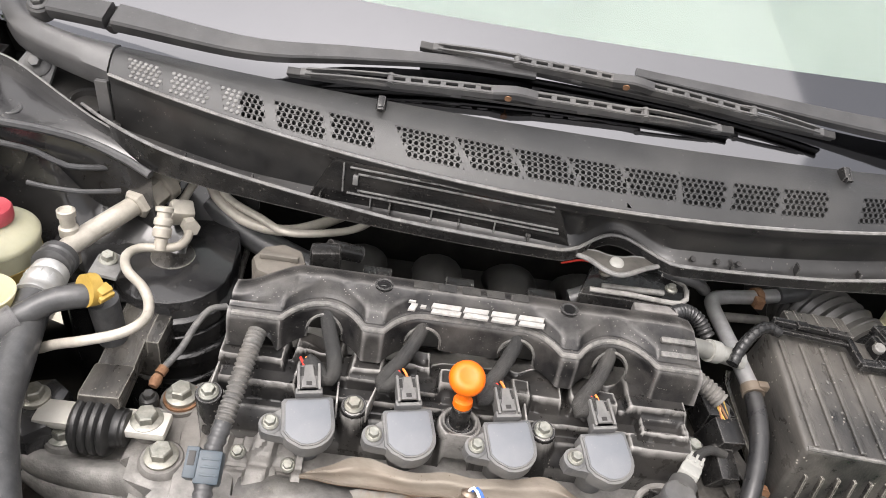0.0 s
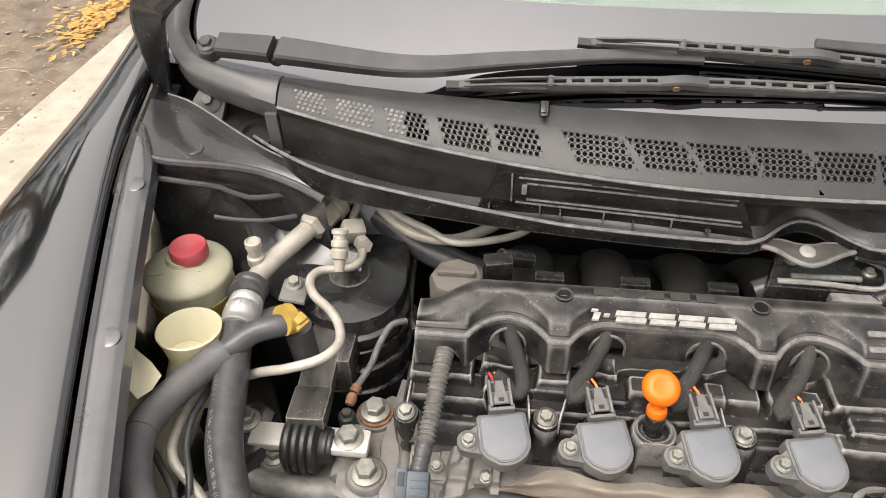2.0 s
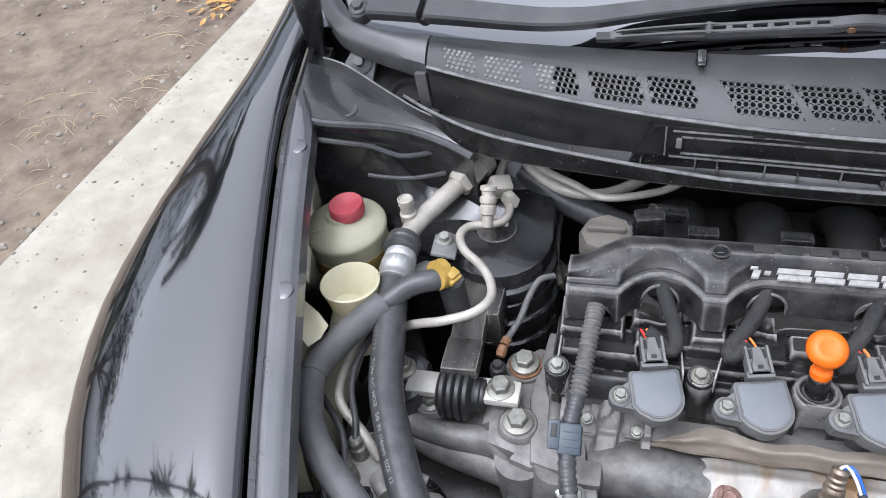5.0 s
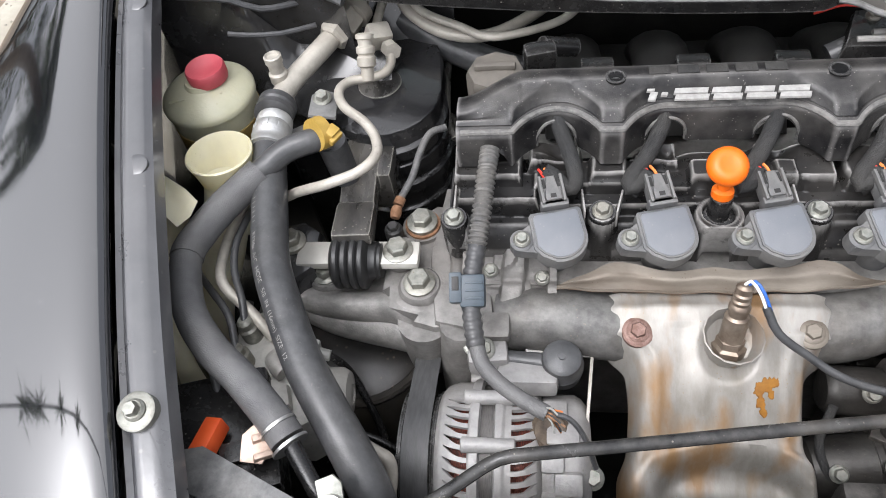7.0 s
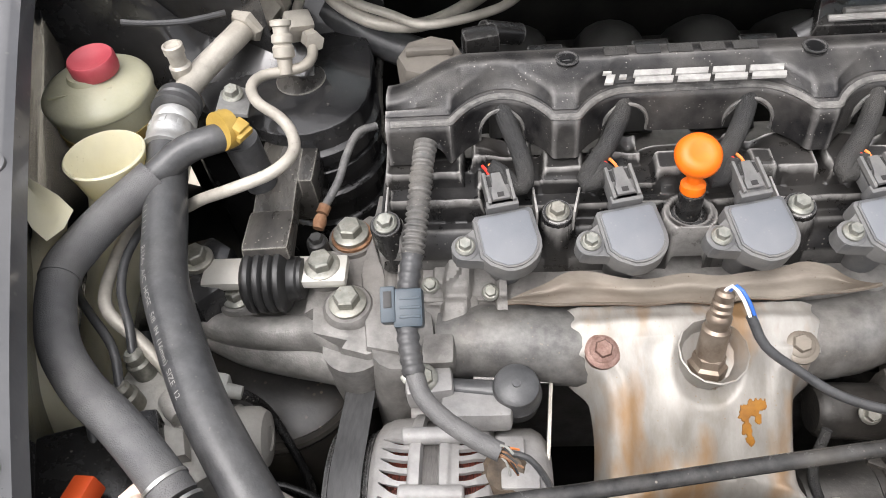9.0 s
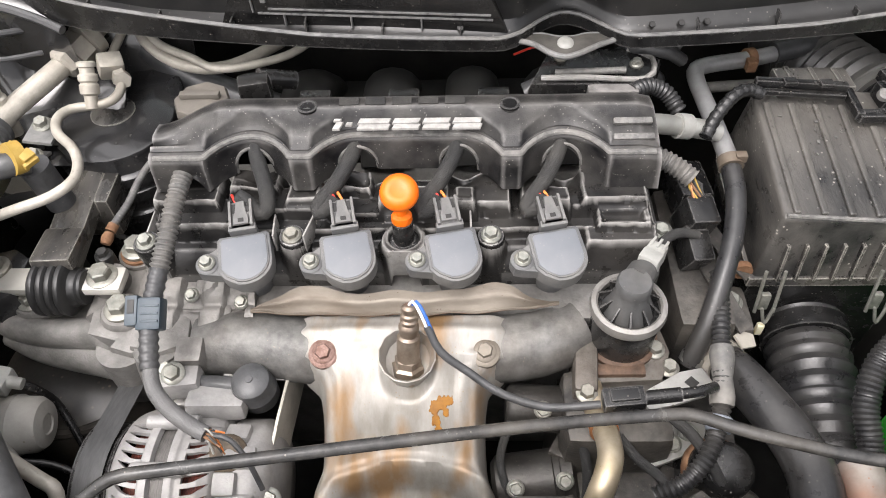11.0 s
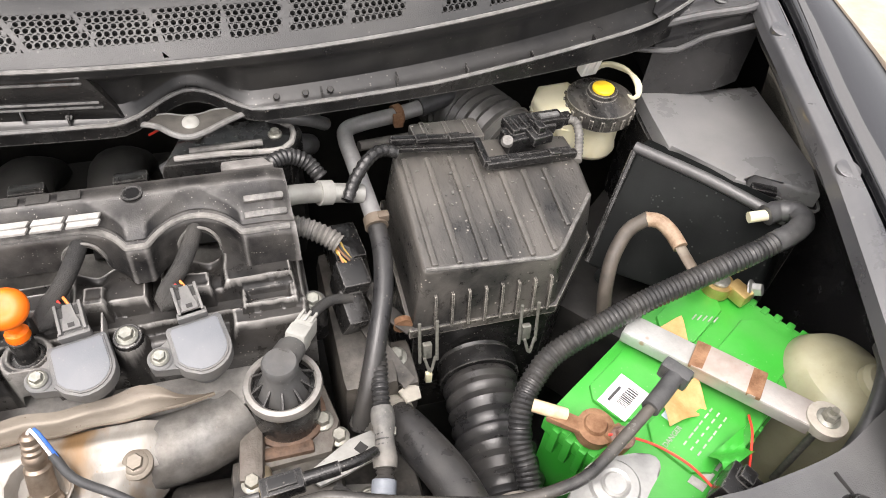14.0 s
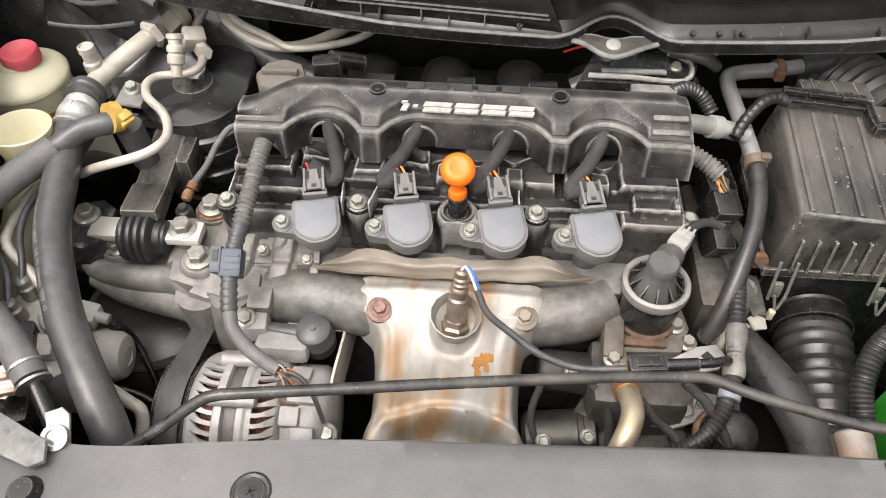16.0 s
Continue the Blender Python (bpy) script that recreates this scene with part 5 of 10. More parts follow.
for x, y in ((-0.094, 0.398), (-0.075, 0.366), (-0.050, 0.392)):
    bm = B()
    hexbolt(bm, (x, y, 0.783 - 0.030 * ((0.432 - y) / 0.078) ** 2 + 0.001), 0.0046, (0, -0.35, 1), 0.006)
    part("head_bolt", bm, M_bolt, engine, "small dull bolt")
# cover bolts on black sleeves
for x, y, z in ((-0.122, 0.417, 0.828), (-0.0013, 0.424, 0.826), (0.308, 0.440, 0.808), (0.1640, 0.424, 0.824)):
    bm = B()
    lathe(bm, [(0.0125, -0.05), (0.0115, -0.002), (0.0105, 0.0)], (x, y, z), (0, -0.15, 1), 20)
    sleeve = part("bolt_sleeve", bm, M_plastic, engine)
    bm = B()
    hexbolt(bm, (x, y, z), 0.0058, (0, -0.15, 1), 0.007)
    part("cover_bolt", bm, M_bolt, sleeve, "dull hex bolt")
# oil filler cap
bm = B()
lathe(bm, [(0.026, -0.02), (0.026, 0.004), (0.024, 0.009), (0.010, 0.011), (0, 0.011)], (-0.090, 0.541, 0.868), (0, 0, 1), 8)
box(bm, (-0.090, 0.541, 0.881), (0.036, 0.007, 0.006), 0.002)
part("oil_filler_cap", bm, mat("brown_grey_cap", (0.060, 0.054, 0.047), (0.105, 0.094, 0.08), 0.6, scale=60, bump=0.2, dust=(0.2, 0.18, 0.15), dusty=0.4), engine, "dusty grey-brown oil filler cap")

# dipstick
dip = thing("dipstick", "bright orange plastic dipstick handle in its tube", "dipstick", (0.091, 0.432, 0.80))
bm = B()
n, m = 30, 14
c0 = V((0.0905, 0.437, 0.862))
Rz = frame_of((0.05, -0.45, 0.9))
prof = [(0.0, -0.0075), (0.0100, -0.0065), (0.0145, -0.0035), (0.0160, 0.0005), (0.0152, 0.0045), (0.0125, 0.0078), (0.0090, 0.0092), (0.0065, 0.0086), (0.0, 0.0078)]
lathe(bm, prof, c0, Rz @ V((0, 0, 1)), n)
part("loop_handle", bm, M_orange, dip)
bm = B()
d = (V((0.091, 0.430, 0.825)) - c0).normalized()
lathe(bm, [(0.0065, 0.010), (0.0052, 0.0165), (0.0052, 0.020), (0.0085, 0.022), (0.0088, 0.027), (0.0070, 0.031), (0, 0.031)], c0, d, 22)
part("stopper", bm, M_orange, dip)
bm = B()
rod(bm, (0.091, 0.431, 0.835), (0.091, 0.428, 0.79), 0.0085, 0.010, 20)
lathe(bm, [(0.012, 0), (0.0165, 0.003), (0.0165, 0.008), (0.012, 0.011), (0.0085, 0.011), (0.0085, 0.0)], (0.091, 0.428, 0.804), (0, 0, 1), 24)
part("tube", bm, M_plastic, dip, "black dipstick tube")

# ignition coils, one built at the origin and copied
coil = thing("ignition_coil", "slate-grey ignition coil with a dusty housing bolted to the engine", "ignition coil", (0, 0, 0), "ignition coils")
D = [(-0.0195, -0.010), (-0.0195, 0.0165), (-0.0175, 0.0190), (0.0175, 0.0195), (0.0195, 0.0175), (0.0205, -0.004)] + [(0.0205 * math.cos(t), -0.0045 + 0.0185 * math.sin(t)) for t in [-i * math.pi / 12 for i in range(1, 8)]] + [(-0.0145, -0.0165)]
bm = B()
plate(bm, [(x * 1.10, y * 1.09) for x, y in D], -0.016, -0.0008, None, 0.0016)
plate(bm, [(-0.016, 0.0185), (-0.0235, 0.0085), (-0.035, 0.006), (-0.039, 0.0), (-0.0375, -0.008), (-0.031, -0.0105), (-0.022, -0.0125), (-0.008, -0.018), (0.0, 0.0)], -0.015, -0.0025, None, 0.0018)
lathe(bm, [(0.0095, 0), (0.0095, 0.0125), (0.0080, 0.0135)], (-0.0300, -0.001, -0.0145), (0, 0, 1), 20)
rod(bm, (0, 0, -0.012), (0, 0, -0.06), 0.013)
part("housing", bm, M_coilframe, coil, "dusty grey coil housing")
bm = B()
plate(bm, [(x * 0.985, y * 0.985) for x, y in D], -0.002, 0.0005, None, 0.0006)
part("lid_rim", bm, M_coilframe, coil)
bm = B()
plate(bm, [(x * 0.93, y * 0.93) for x, y in D], -0.002, 0.0012, None, 0.0009)
part("lid", bm, M_coil, coil, "smooth slate-grey lid")
bm = B()
hexbolt(bm, (-0.0300, -0.001, -0.0005), 0.0048, (0, 0, 1), 0.0068)
part("fixing_bolt", bm, M_bolt, coil, "steel hex bolt")
bm = B()
box(bm, (0.001, 0.0350, 0.0005), (0.0195, 0.0255, 0.0125), 0.0012)
plug = part("connector", bm, M_conn, coil, "dusty black connector with a latch")
bm = B()
box(bm, (0.001, 0.0236, 0.000), (0.0225, 0.0060, 0.0135), 0.0012)
part("collar", bm, M_conn, plug)
for x in (-0.0076, 0.0096):
    bm = B()
    box(bm, (x, 0.0355, 0.0070), (0.0023, 0.0245, 0.0058), 0.0006)
    part("side_rail", bm, M_conn, plug)
bm = B()
plate(bm, [(-0.0052, 0.0255), (0.0072, 0.0255), (0.0072, 0.0325), (0.0048, 0.0365), (0.0048, 0.0470), (-0.0028, 0.0470), (-0.0028, 0.0365), (-0.0052, 0.0325)], 0.0066, 0.0090, None, 0.0006)
part("latch", bm, M_conn, plug, "raised latch")
for x, y, z, sx, sy in ((0.001, 0.0290, 0.0087, 0.0046, 0.0036), (-0.0047, 0.0415, 0.0065, 0.0028, 0.0085), (0.0067, 0.0415, 0.0065, 0.0028, 0.0085)):
    bm = B()
    box(bm, (x, y, z), (sx, sy, 0.0012))
    part("latch_window", bm, M_dark, plug)
for k, (dx, m_) in enumerate(((-0.005, M_redwire), (0.0, M_orangewire))):
    bm = B()
    sweep(bm, [(dx + 0.003, 0.046, 0.003), (dx + 0.001, 0.051, 0.006), (dx - 0.001, 0.057, 0.004)], 0.0012, 6, 0.004)
    part("wire", bm, m_, plug)
COILS = ((-0.0365, 0.4005), (0.0478, 0.4012), (0.1335, 0.4022), (0.2175, 0.4022))
for i, (c, cy) in enumerate(COILS):
    m = pose(c, cy, 0.8285, 13, 0, 11)
    if i == 0:
        coil.matrix_basis = m
    else:
        copy_thing(coil, m)
# taped cable branches from the cover's scallops to the coils
for i, (c, cy) in enumerate(COILS):
    a = ARCH[i]
    bm = B()
    if i == 0:
        pts = [(a, 0.500, 0.862), (a + 0.004, 0.484, 0.857), (a + 0.013, 0.460, 0.846), (a + 0.015, 0.444, 0.838), (a + 0.008, 0.440, 0.836), (a - 0.002, 0.448, 0.842), (c - 0.011, 0.452, 0.844)]
    else:
        pts = [(a, 0.500, 0.862), (a - 0.005, 0.484, 0.857), (a - 0.016, 0.464, 0.848), (a - 0.029, 0.448, 0.840), (a - 0.031, 0.440, 0.836), (a - 0.022, 0.444, 0.838), (c - 0.013, 0.451, 0.843)]
    sweep(bm, pts, 0.0068, 12, 0.004)
    solo("coil_cable", bm, M_tape, "black cloth-taped cable running to an ignition coil", "cable", "coil cables")

# thick conduit with a blue-grey clip in front of the cover
loom = thing("engine_loom", "dusty corrugated conduit with a blue-grey clip", "wiring loom", (-0.095, 0.40, 0.80))
LOOM = [(-0.092, 0.462, 0.860), (-0.094, 0.445, 0.856), (-0.097, 0.415, 0.845), (-0.101, 0.385, 0.832), (-0.105, 0.357, 0.818), (-0.104, 0.335, 0.808), (-0.100, 0.312, 0.800)]
bm = B()
sweep(bm, LOOM[:4], 0.0085, 16, ridge=0.0022, pitch=0.0042)
part("conduit", bm, M_corrgrey, loom, "dusty grey corrugated conduit")
bm = B()
sweep(bm, LOOM[3:], 0.0080, 14, 0.004, ridge=0.0012, pitch=0.007)
part("taped_end", bm, M_rubber, loom, "black tape winding")
bm = B()
box(bm, (-0.1035, 0.352, 0.817), (0.020, 0.026, 0.016), 0.003, (28, 0, 2))
for o in (-0.006, 0.0, 0.006):
    box(bm, pose(-0.1035, 0.352, 0.817, 28, 0, 2) @ V((0.0015, o, 0.0075)), (0.014, 0.002, 0.002), 0.0006, (28, 0, 2))
box(bm, (-0.1165, 0.354, 0.818), (0.010, 0.024, 0.018), 0.0016, (28, 0, 2))
clip = part("clip", bm, M_bluegrey, loom, "blue-grey plastic clip")
bm = B()
box(bm, pose(-0.1165, 0.354, 0.818, 28, 0, 2) @ V((0, 0.003, 0.0075)), (0.0055, 0.011, 0.004), 0.0005, (28, 0, 2))
part("clip_slot", bm, M_dark, clip)
bm = B()
sweep(bm, [(-0.100, 0.314, 0.800), (-0.094, 0.298, 0.797), (-0.080, 0.283, 0.796), (-0.062, 0.270, 0.796), (-0.046, 0.262, 0.794)], 0.0062, 12, 0.005)
part("grey_sleeve", bm, M_foam, loom, "grey sleeve over the wires")
rng = random.Random(8)
for i in range(12):
    bm = B()
    a = V((-0.048 + rng.uniform(-0.003, 0.003), 0.263 + rng.uniform(-0.004, 0.004), 0.795 + rng.uniform(-0.003, 0.003)))
    e = a + V((0.006 + 0.010 * rng.random(), rng.uniform(-0.012, 0.004), rng.uniform(-0.022, 0.006)))
    sweep(bm, [a, a.lerp(e, 0.5) + V((0.003 * rng.random(), 0, 0.006 * rng.random())), e], 0.0008, 6, 0.004)
    part("bare_wire", bm, (M_orangewire, M_ink, M_copper, M_rust, M_ink, M_greywhite)[i % 6], loom)
bm = B()
sweep(bm, [(-0.046, 0.262, 0.794), (-0.030, 0.260, 0.790), (-0.018, 0.250, 0.776), (-0.010, 0.238, 0.752)], 0.0022, 8, 0.005)
part("loose_lead", bm, M_rubber, loom, "loose black lead")

# heat shield over the exhaust, with the sensor
shield = thing("heat_shield", "thin heat-stained steel shield over the exhaust", "heat shield", (0.09, 0.33, 0.7))


def flap(u, v):
    x = -0.038 + 0.258 * u
    w = min(1.0, u / 0.14, (1 - u) / 0.14)
    y0 = lerp([(-0.04, 0.3785), (0.037, 0.3757), (0.116, 0.3760), (0.194, 0.381), (0.22, 0.386)], x)
    y1 = y0 + lerp([(-0.04, 0.0), (-0.012, 0.0085), (0.006, 0.0165), (0.022, 0.0170), (0.047, 0.0105), (0.090, 0.0118), (0.136, 0.0120), (0.162, 0.0170), (0.178, 0.0125), (0.194, 0.003), (0.22, 0.0)], x)
    y = y0 + (y1 - y0) * v
    z = 0.783 + 0.014 * v * w + 0.0010 * math.sin(u * 17) * v + 0.0007 * math.sin(u * 40 + 1) + 0.0016 * math.exp(-(((v - 0.45) / 0.12) ** 2))
    return V((x, y + 0.0008 * math.sin(u * 31), z))


bm = B()
grid(bm, flap, 60, 14, (0, 0.0005, -0.0012))
part("upper_flap", bm, M_shieldtan, shield, "tan heat-stained upper flap")
for o, r, m_ in ((0.0, 0.0013, M_shieldtan), (0.0022, 0.0008, M_rust)):
    bm = B()
    sweep(bm, [flap(k / 40, 0.0) + V((0, -0.0004 + o * 0.3, -0.0012 - o)) for k in range(41)], r, 6, 0.006)
    part("folded_seam", bm, m_, shield, "folded edge seam")
ROWS_S = [(0.0, 0.378, 0.779), (0.16, 0.362, 0.777), (0.32, 0.343, 0.771), (0.5, 0.312, 0.752), (0.68, 0.280, 0.726), (0.82, 0.255, 0.710), (0.90, 0.240, 0.705), (0.96, 0.231, 0.690), (1.0, 0.228, 0.655)]


def shell(u, v):
    p = lerp(ROWS_S, v)
    k = abs(2 * u - 1)
    w = lerp([(0, 0.086), (0.34, 0.085), (0.42, 0.071), (0.70, 0.070), (0.82, 0.078), (1.0, 0.078)], v)
    x = 0.0895 + (2 * u - 1) * w
    z = p.y - 0.035 * max(0.0, (k - 0.86) / 0.14) ** 1.5 * (0.15 if v < 0.33 else 1.0)
    z += 0.009 * math.sin(math.pi * min(1, v * 1.05)) * max(0, 1 - k * k) - 0.004
    z += 0.0025 * math.exp(-((k - 0.72) / 0.07) ** 2) * (0.3 < v < 0.95)
    z += 0.0012 * noise.noise(V((x * 60, v * 9, 0)))
    arc = math.hypot((x - 0.0975) / 0.075, (p.x - 0.241) / 0.030)
    z += 0.006 * math.exp(-(((arc - 1.0) / 0.13) ** 2)) - (0.022 * min(1.0, (0.80 - arc) / 0.12) if arc < 0.80 else 0.0)
    z += 0.004 * math.exp(-(((p.x - 0.362) / 0.006) ** 2)) - 0.0035 * math.exp(-(((x - 0.060) / 0.010) ** 2)) * (p.x < 0.35) - 0.003 * math.exp(-(((x - 0.140) / 0.012) ** 2)) * (p.x < 0.34)
    d = math.hypot(x - 0.095, p.x - 0.332)
    z -= 0.010 * max(0.0, 1 - (d / 0.024) ** 2)
    return V((x, p.x, z))


bm = B()
grid(bm, shell, 56, 60, (0, 0.0003, -0.0012))
part("lower_shell", bm, M_shield, shield, "pressed shell with brown stains", 60)
bm = B()
lathe(bm, [(0.0190, -0.016), (0.0205, 0.002), (0.0235, 0.008), (0.0225, 0.0085), (0.0190, 0.001), (0.0175, -0.014), (0, -0.014)], (0.0955, 0.336, 0.776), (0.05, -0.18, 1), 14)
part("sensor_collar", bm, M_shield, shield, "wavy collar round the sensor")
for x, y, z, m_, said in ((0.026, 0.344, 0.770, M_rustbolt, "rusty flanged bolt"), (0.158, 0.3455, 0.7685, M_shieldtan, "tan heat-stained bolt")):
    bm = B()
    lathe(bm, [(0.0125, -0.004), (0.0125, 0.0015), (0.010, 0.003)], (x, y, z), (0, -0.3, 1), 22)
    hexbolt(bm, (x, y, z + 0.002), 0.0066, (0, -0.3, 1), 0.006)
    part("flanged_bolt", bm, m_, shield, said)
bm = B()
BLOBS = ((0.117, 0.306, 0.0046), (0.123, 0.309, 0.005), (0.129, 0.311, 0.0036), (0.118, 0.298, 0.0036), (0.120, 0.292, 0.0032), (0.126, 0.304, 0.003))


def stain(u, v):
    p = shell(0.58 + 0.24 * u, 0.44 + 0.22 * v)
    d = min(math.hypot(p.x - x, p.y - y) - r for x, y, r in BLOBS) + 0.0016 * noise.noise(p * 420)
    return p + V((0, -0.0002, 0.0006 if d < 0 else -0.002))


grid(bm, stain, 70, 70)
part("orange_stain", bm, mat("orange_sealant", (0.22, 0.09, 0.010), (0.36, 0.16, 0.02), 0.5, scale=80), shield, "orange-brown dried drip")
sensor = thing("oxygen_sensor", "steel oxygen sensor with blue and white wires", "sensor", (0.095, 0.335, 0.76))
a, b = V((0.0945, 0.331, 0.755)), V((0.0995, 0.355, 0.822))
ax = (b - a).normalized()
L = (b - a).length
bm = B()
lathe(bm, [(0.0135, 0), (0.0135, 0.012), (0.011, 0.014), (0.011, 0.020), (0.0095, 0.021)], a, ax, 6)
lathe(bm, [(0.0095, 0.018), (0.0092, 0.042), (0.0075, 0.044), (0.0075, 0.048), (0.0082, 0.049), (0.0082, 0.053), (0.0068, 0.055), (0.0072, 0.058), (0.0058, 0.0595), (0.0068, 0.061), (0.0068, 0.0635), (0.0056, 0.065), (0.0062, 0.0665), (0.0062, L - 0.001), (0.004, L + 0.001)], a, ax, 22)
part("body", bm, mat("heated_steel", (0.22, 0.17, 0.13), (0.38, 0.32, 0.26), 0.4, 0.7, scale=60), sensor, "heat-tinted steel sensor body")
for k, (m_, o) in enumerate(((M_bluewire, 0.0018), (M_white, -0.0012))):
    bm = B()
    sweep(bm, [b + V((o, 0, -0.002)), b + V((0.004 + o, 0.0, 0.006)), b + V((0.010 + o, -0.008, 0.002)), b + V((0.018 + o, -0.020, -0.014)), b + V((0.025 + o, -0.028, -0.026))], 0.0012, 8, 0.004)
    part("wire", bm, m_, sensor, "blue wire" if k == 0 else "white wire")
bm = B()
sweep(bm, [b + V((0.014, -0.014, -0.007)), b + V((0.024, -0.027, -0.023)), (0.145, 0.318, 0.785), (0.170, 0.305, 0.775), (0.205, 0.296, 0.770), (0.245, 0.296, 0.774)], 0.0033, 10, 0.006)
part("sleeve", bm, M_rubber, sensor, "black cable sleeve")
bm = B()
box(bm, (0.262, 0.298, 0.778), (0.032, 0.016, 0.013), 0.002, (0, -3, 4))
box(bm, (0.262, 0.298, 0.786), (0.022, 0.010, 0.003), 0.001, (0, -3, 4))
rod(bm, (0.278, 0.299, 0.779), (0.305, 0.301, 0.781), 0.0055)
sweep(bm, [(0.303, 0.301, 0.781), (0.32, 0.304, 0.780), (0.335, 0.312, 0.772)], 0.0042, 10, 0.005)
part("plug", bm, M_plastic, sensor, "black plug")
# ---- the bay's side with reservoirs and refrigerant pipes ----
tower = thing("strut_tower", "black painted strut tower with a flat top", "strut tower", (-0.21, 0.6, 0.3))
bm = B()
top = [(-0.335, 0.70), (-0.335, 0.60), (-0.315, 0.572), (-0.275, 0.556), (-0.262, 0.545)] + [(-0.207 + 0.058 * math.cos(a), 0.585 + 0.058 * math.sin(a)) for a in [math.pi * (1.12 + 0.09 * i) for i in range(11)]] + [(-0.150, 0.63), (-0.17, 0.70)]
plate(bm, top, 0.31, 0.815, None, 0.006)
part("tower_top", bm, M_bay, tower)
for z, r in ((0.786, 0.0625), (0.765, 0.061), (0.738, 0.0635), (0.70, 0.062)):
    bm = B()
    lathe(bm, [(r - 0.004, -0.009), (r, -0.006), (r, 0.005), (r - 0.004, 0.008)], (-0.207, 0.585, z), (0, 0, 1), 40)
    part("pressed_rib", bm, M_bay, tower)
bm = B()
lathe(bm, [(0.022, 0), (0.022, 0.0015), (0.020, 0.0025), (0, 0.0025)], (-0.212, 0.600, 0.8145), (0, 0, 1), 28)
part("dust_cap", bm, M_dustplastic, tower, "dusty round cap")
bm = B()
for a, b_ in (((-0.40, 0.70, 0.84), (-0.15, 0.70, 0.86)),):
    grid(bm, lambda u, v: V((-0.40 + 0.26 * u, 0.655 + 0.05 * v + 0.006 * math.sin(u * 9), 0.80 + 0.095 * v + 0.012 * math.sin(u * 14) * v)), 24, 8, (0, 0.003, -0.002))
part("pressed_panel", bm, M_bay, tower, "black pressed side panel", 60)

# inner wing sheet between the ledge and the tower


def wing_sheet(u, v):
    x = -0.425 + 0.225 * u
    k = min(1.0, max(0.0, (x + 0.345) / 0.05))
    k = k * k * (3 - 2 * k)
    steep = V((x, 0.626 - 0.022 * v, 0.900 - 0.17 * v))
    shelf = V((x, 0.640 - 0.105 * v, 0.838 - 0.024 * min(1.0, v * 2.5) - 0.010 * v))
    fold = 0.005 * math.sin(x * 60 + 4 * v) * math.sin(math.pi * v)
    return steep.lerp(shelf, k) + V((0, 0, fold))


bm = B()
grid(bm, wing_sheet, 40, 24, (0, 0.002, -0.003))
part("wing_sheet", bm, M_bay, tower, "black pressed inner wing sheet", 60)
rng = random.Random(21)
for i in range(14):
    bm = B()
    p = wing_sheet(0.62 + 0.3 * rng.random(), 0.35 + 0.4 * rng.random())
    lathe(bm, [(0.0016, 0), (0.0012, 0.0006), (0, 0.0007)], p + V((0, 0, 0.0004)), (0, -0.3, 1), 6, (1 + rng.random(), 0.8))
    part("paint_chip", bm, M_white, tower)

# engine mount
mount = thing("engine_mount", "cast aluminium engine mount with a black rubber bush", "engine mount", (-0.2, 0.4, 0.6))
bm = B()
ARM = [(-0.274, 0.410), (-0.270, 0.390), (-0.245, 0.381), (-0.215, 0.371), (-0.188, 0.365), (-0.170, 0.366), (-0.160, 0.352), (-0.140, 0.346), (-0.120, 0.352), (-0.115, 0.43), (-0.122, 0.478), (-0.150, 0.484), (-0.172, 0.464), (-0.180, 0.440), (-0.205, 0.434), (-0.262, 0.430)]
plate(bm, ARM, 0.725, 0.748, None, 0.005)
plate(bm, [(-0.192, 0.386), (-0.176, 0.374), (-0.160, 0.354), (-0.140, 0.348), (-0.120, 0.354), (-0.115, 0.43), (-0.122, 0.478), (-0.150, 0.484), (-0.172, 0.464), (-0.186, 0.440), (-0.192, 0.42)], 0.730, 0.765, None, 0.008)
sweep(bm, [(-0.276, 0.408, 0.748), (-0.273, 0.395, 0.747), (-0.262, 0.3885, 0.746), (-0.240, 0.3835, 0.745), (-0.218, 0.3810, 0.745), (-0.197, 0.3800, 0.746), (-0.180, 0.3780, 0.749), (-0.164, 0.372, 0.751), (-0.142, 0.364, 0.748)], lambda t: 0.0115 + 0.005 * t, 20, 0.005)
sweep(bm, [(-0.272, 0.390, 0.732), (-0.240, 0.378, 0.728), (-0.205, 0.371, 0.727), (-0.170, 0.364, 0.730), (-0.142, 0.357, 0.730)], lambda t: 0.0125 + 0.007 * t, 16, 0.006)
lathe(bm, [(0.017, -0.02), (0.0155, 0.012), (0.014, 0.014)], (-0.2466, 0.4044, 0.748), (0, 0, 1), 24)
lathe(bm, [(0.0, -0.072), (0.014, -0.070), (0.021, -0.060), (0.023, -0.04), (0.024, 0.0)], (-0.151, 0.362, 0.757), (0, 0.05, 1), 26)
lathe(bm, [(0.023, -0.03), (0.0195, -0.003), (0.017, 0.0)], (-0.156, 0.3885, 0.7715), (0, 0, 1), 28)
lathe(bm, [(0.022, -0.03), (0.019, 0.0)], (-0.160, 0.455, 0.769), (0, 0, 1), 24)
lathe(bm, [(0.018, -0.02), (0.016, 0.0)], (-0.1765, 0.4215, 0.7745), (0, 0, 1), 24)
sweep(bm, [(-0.128, 0.352, 0.752), (-0.124, 0.40, 0.766), (-0.128, 0.468, 0.764)], 0.0075, 10, 0.01)
part("bracket", bm, M_alu_dull, mount, "rough cast aluminium bracket")
bm = B()
box(bm, (-0.213, 0.413, 0.780), (0.112, 0.026, 0.010), 0.004)
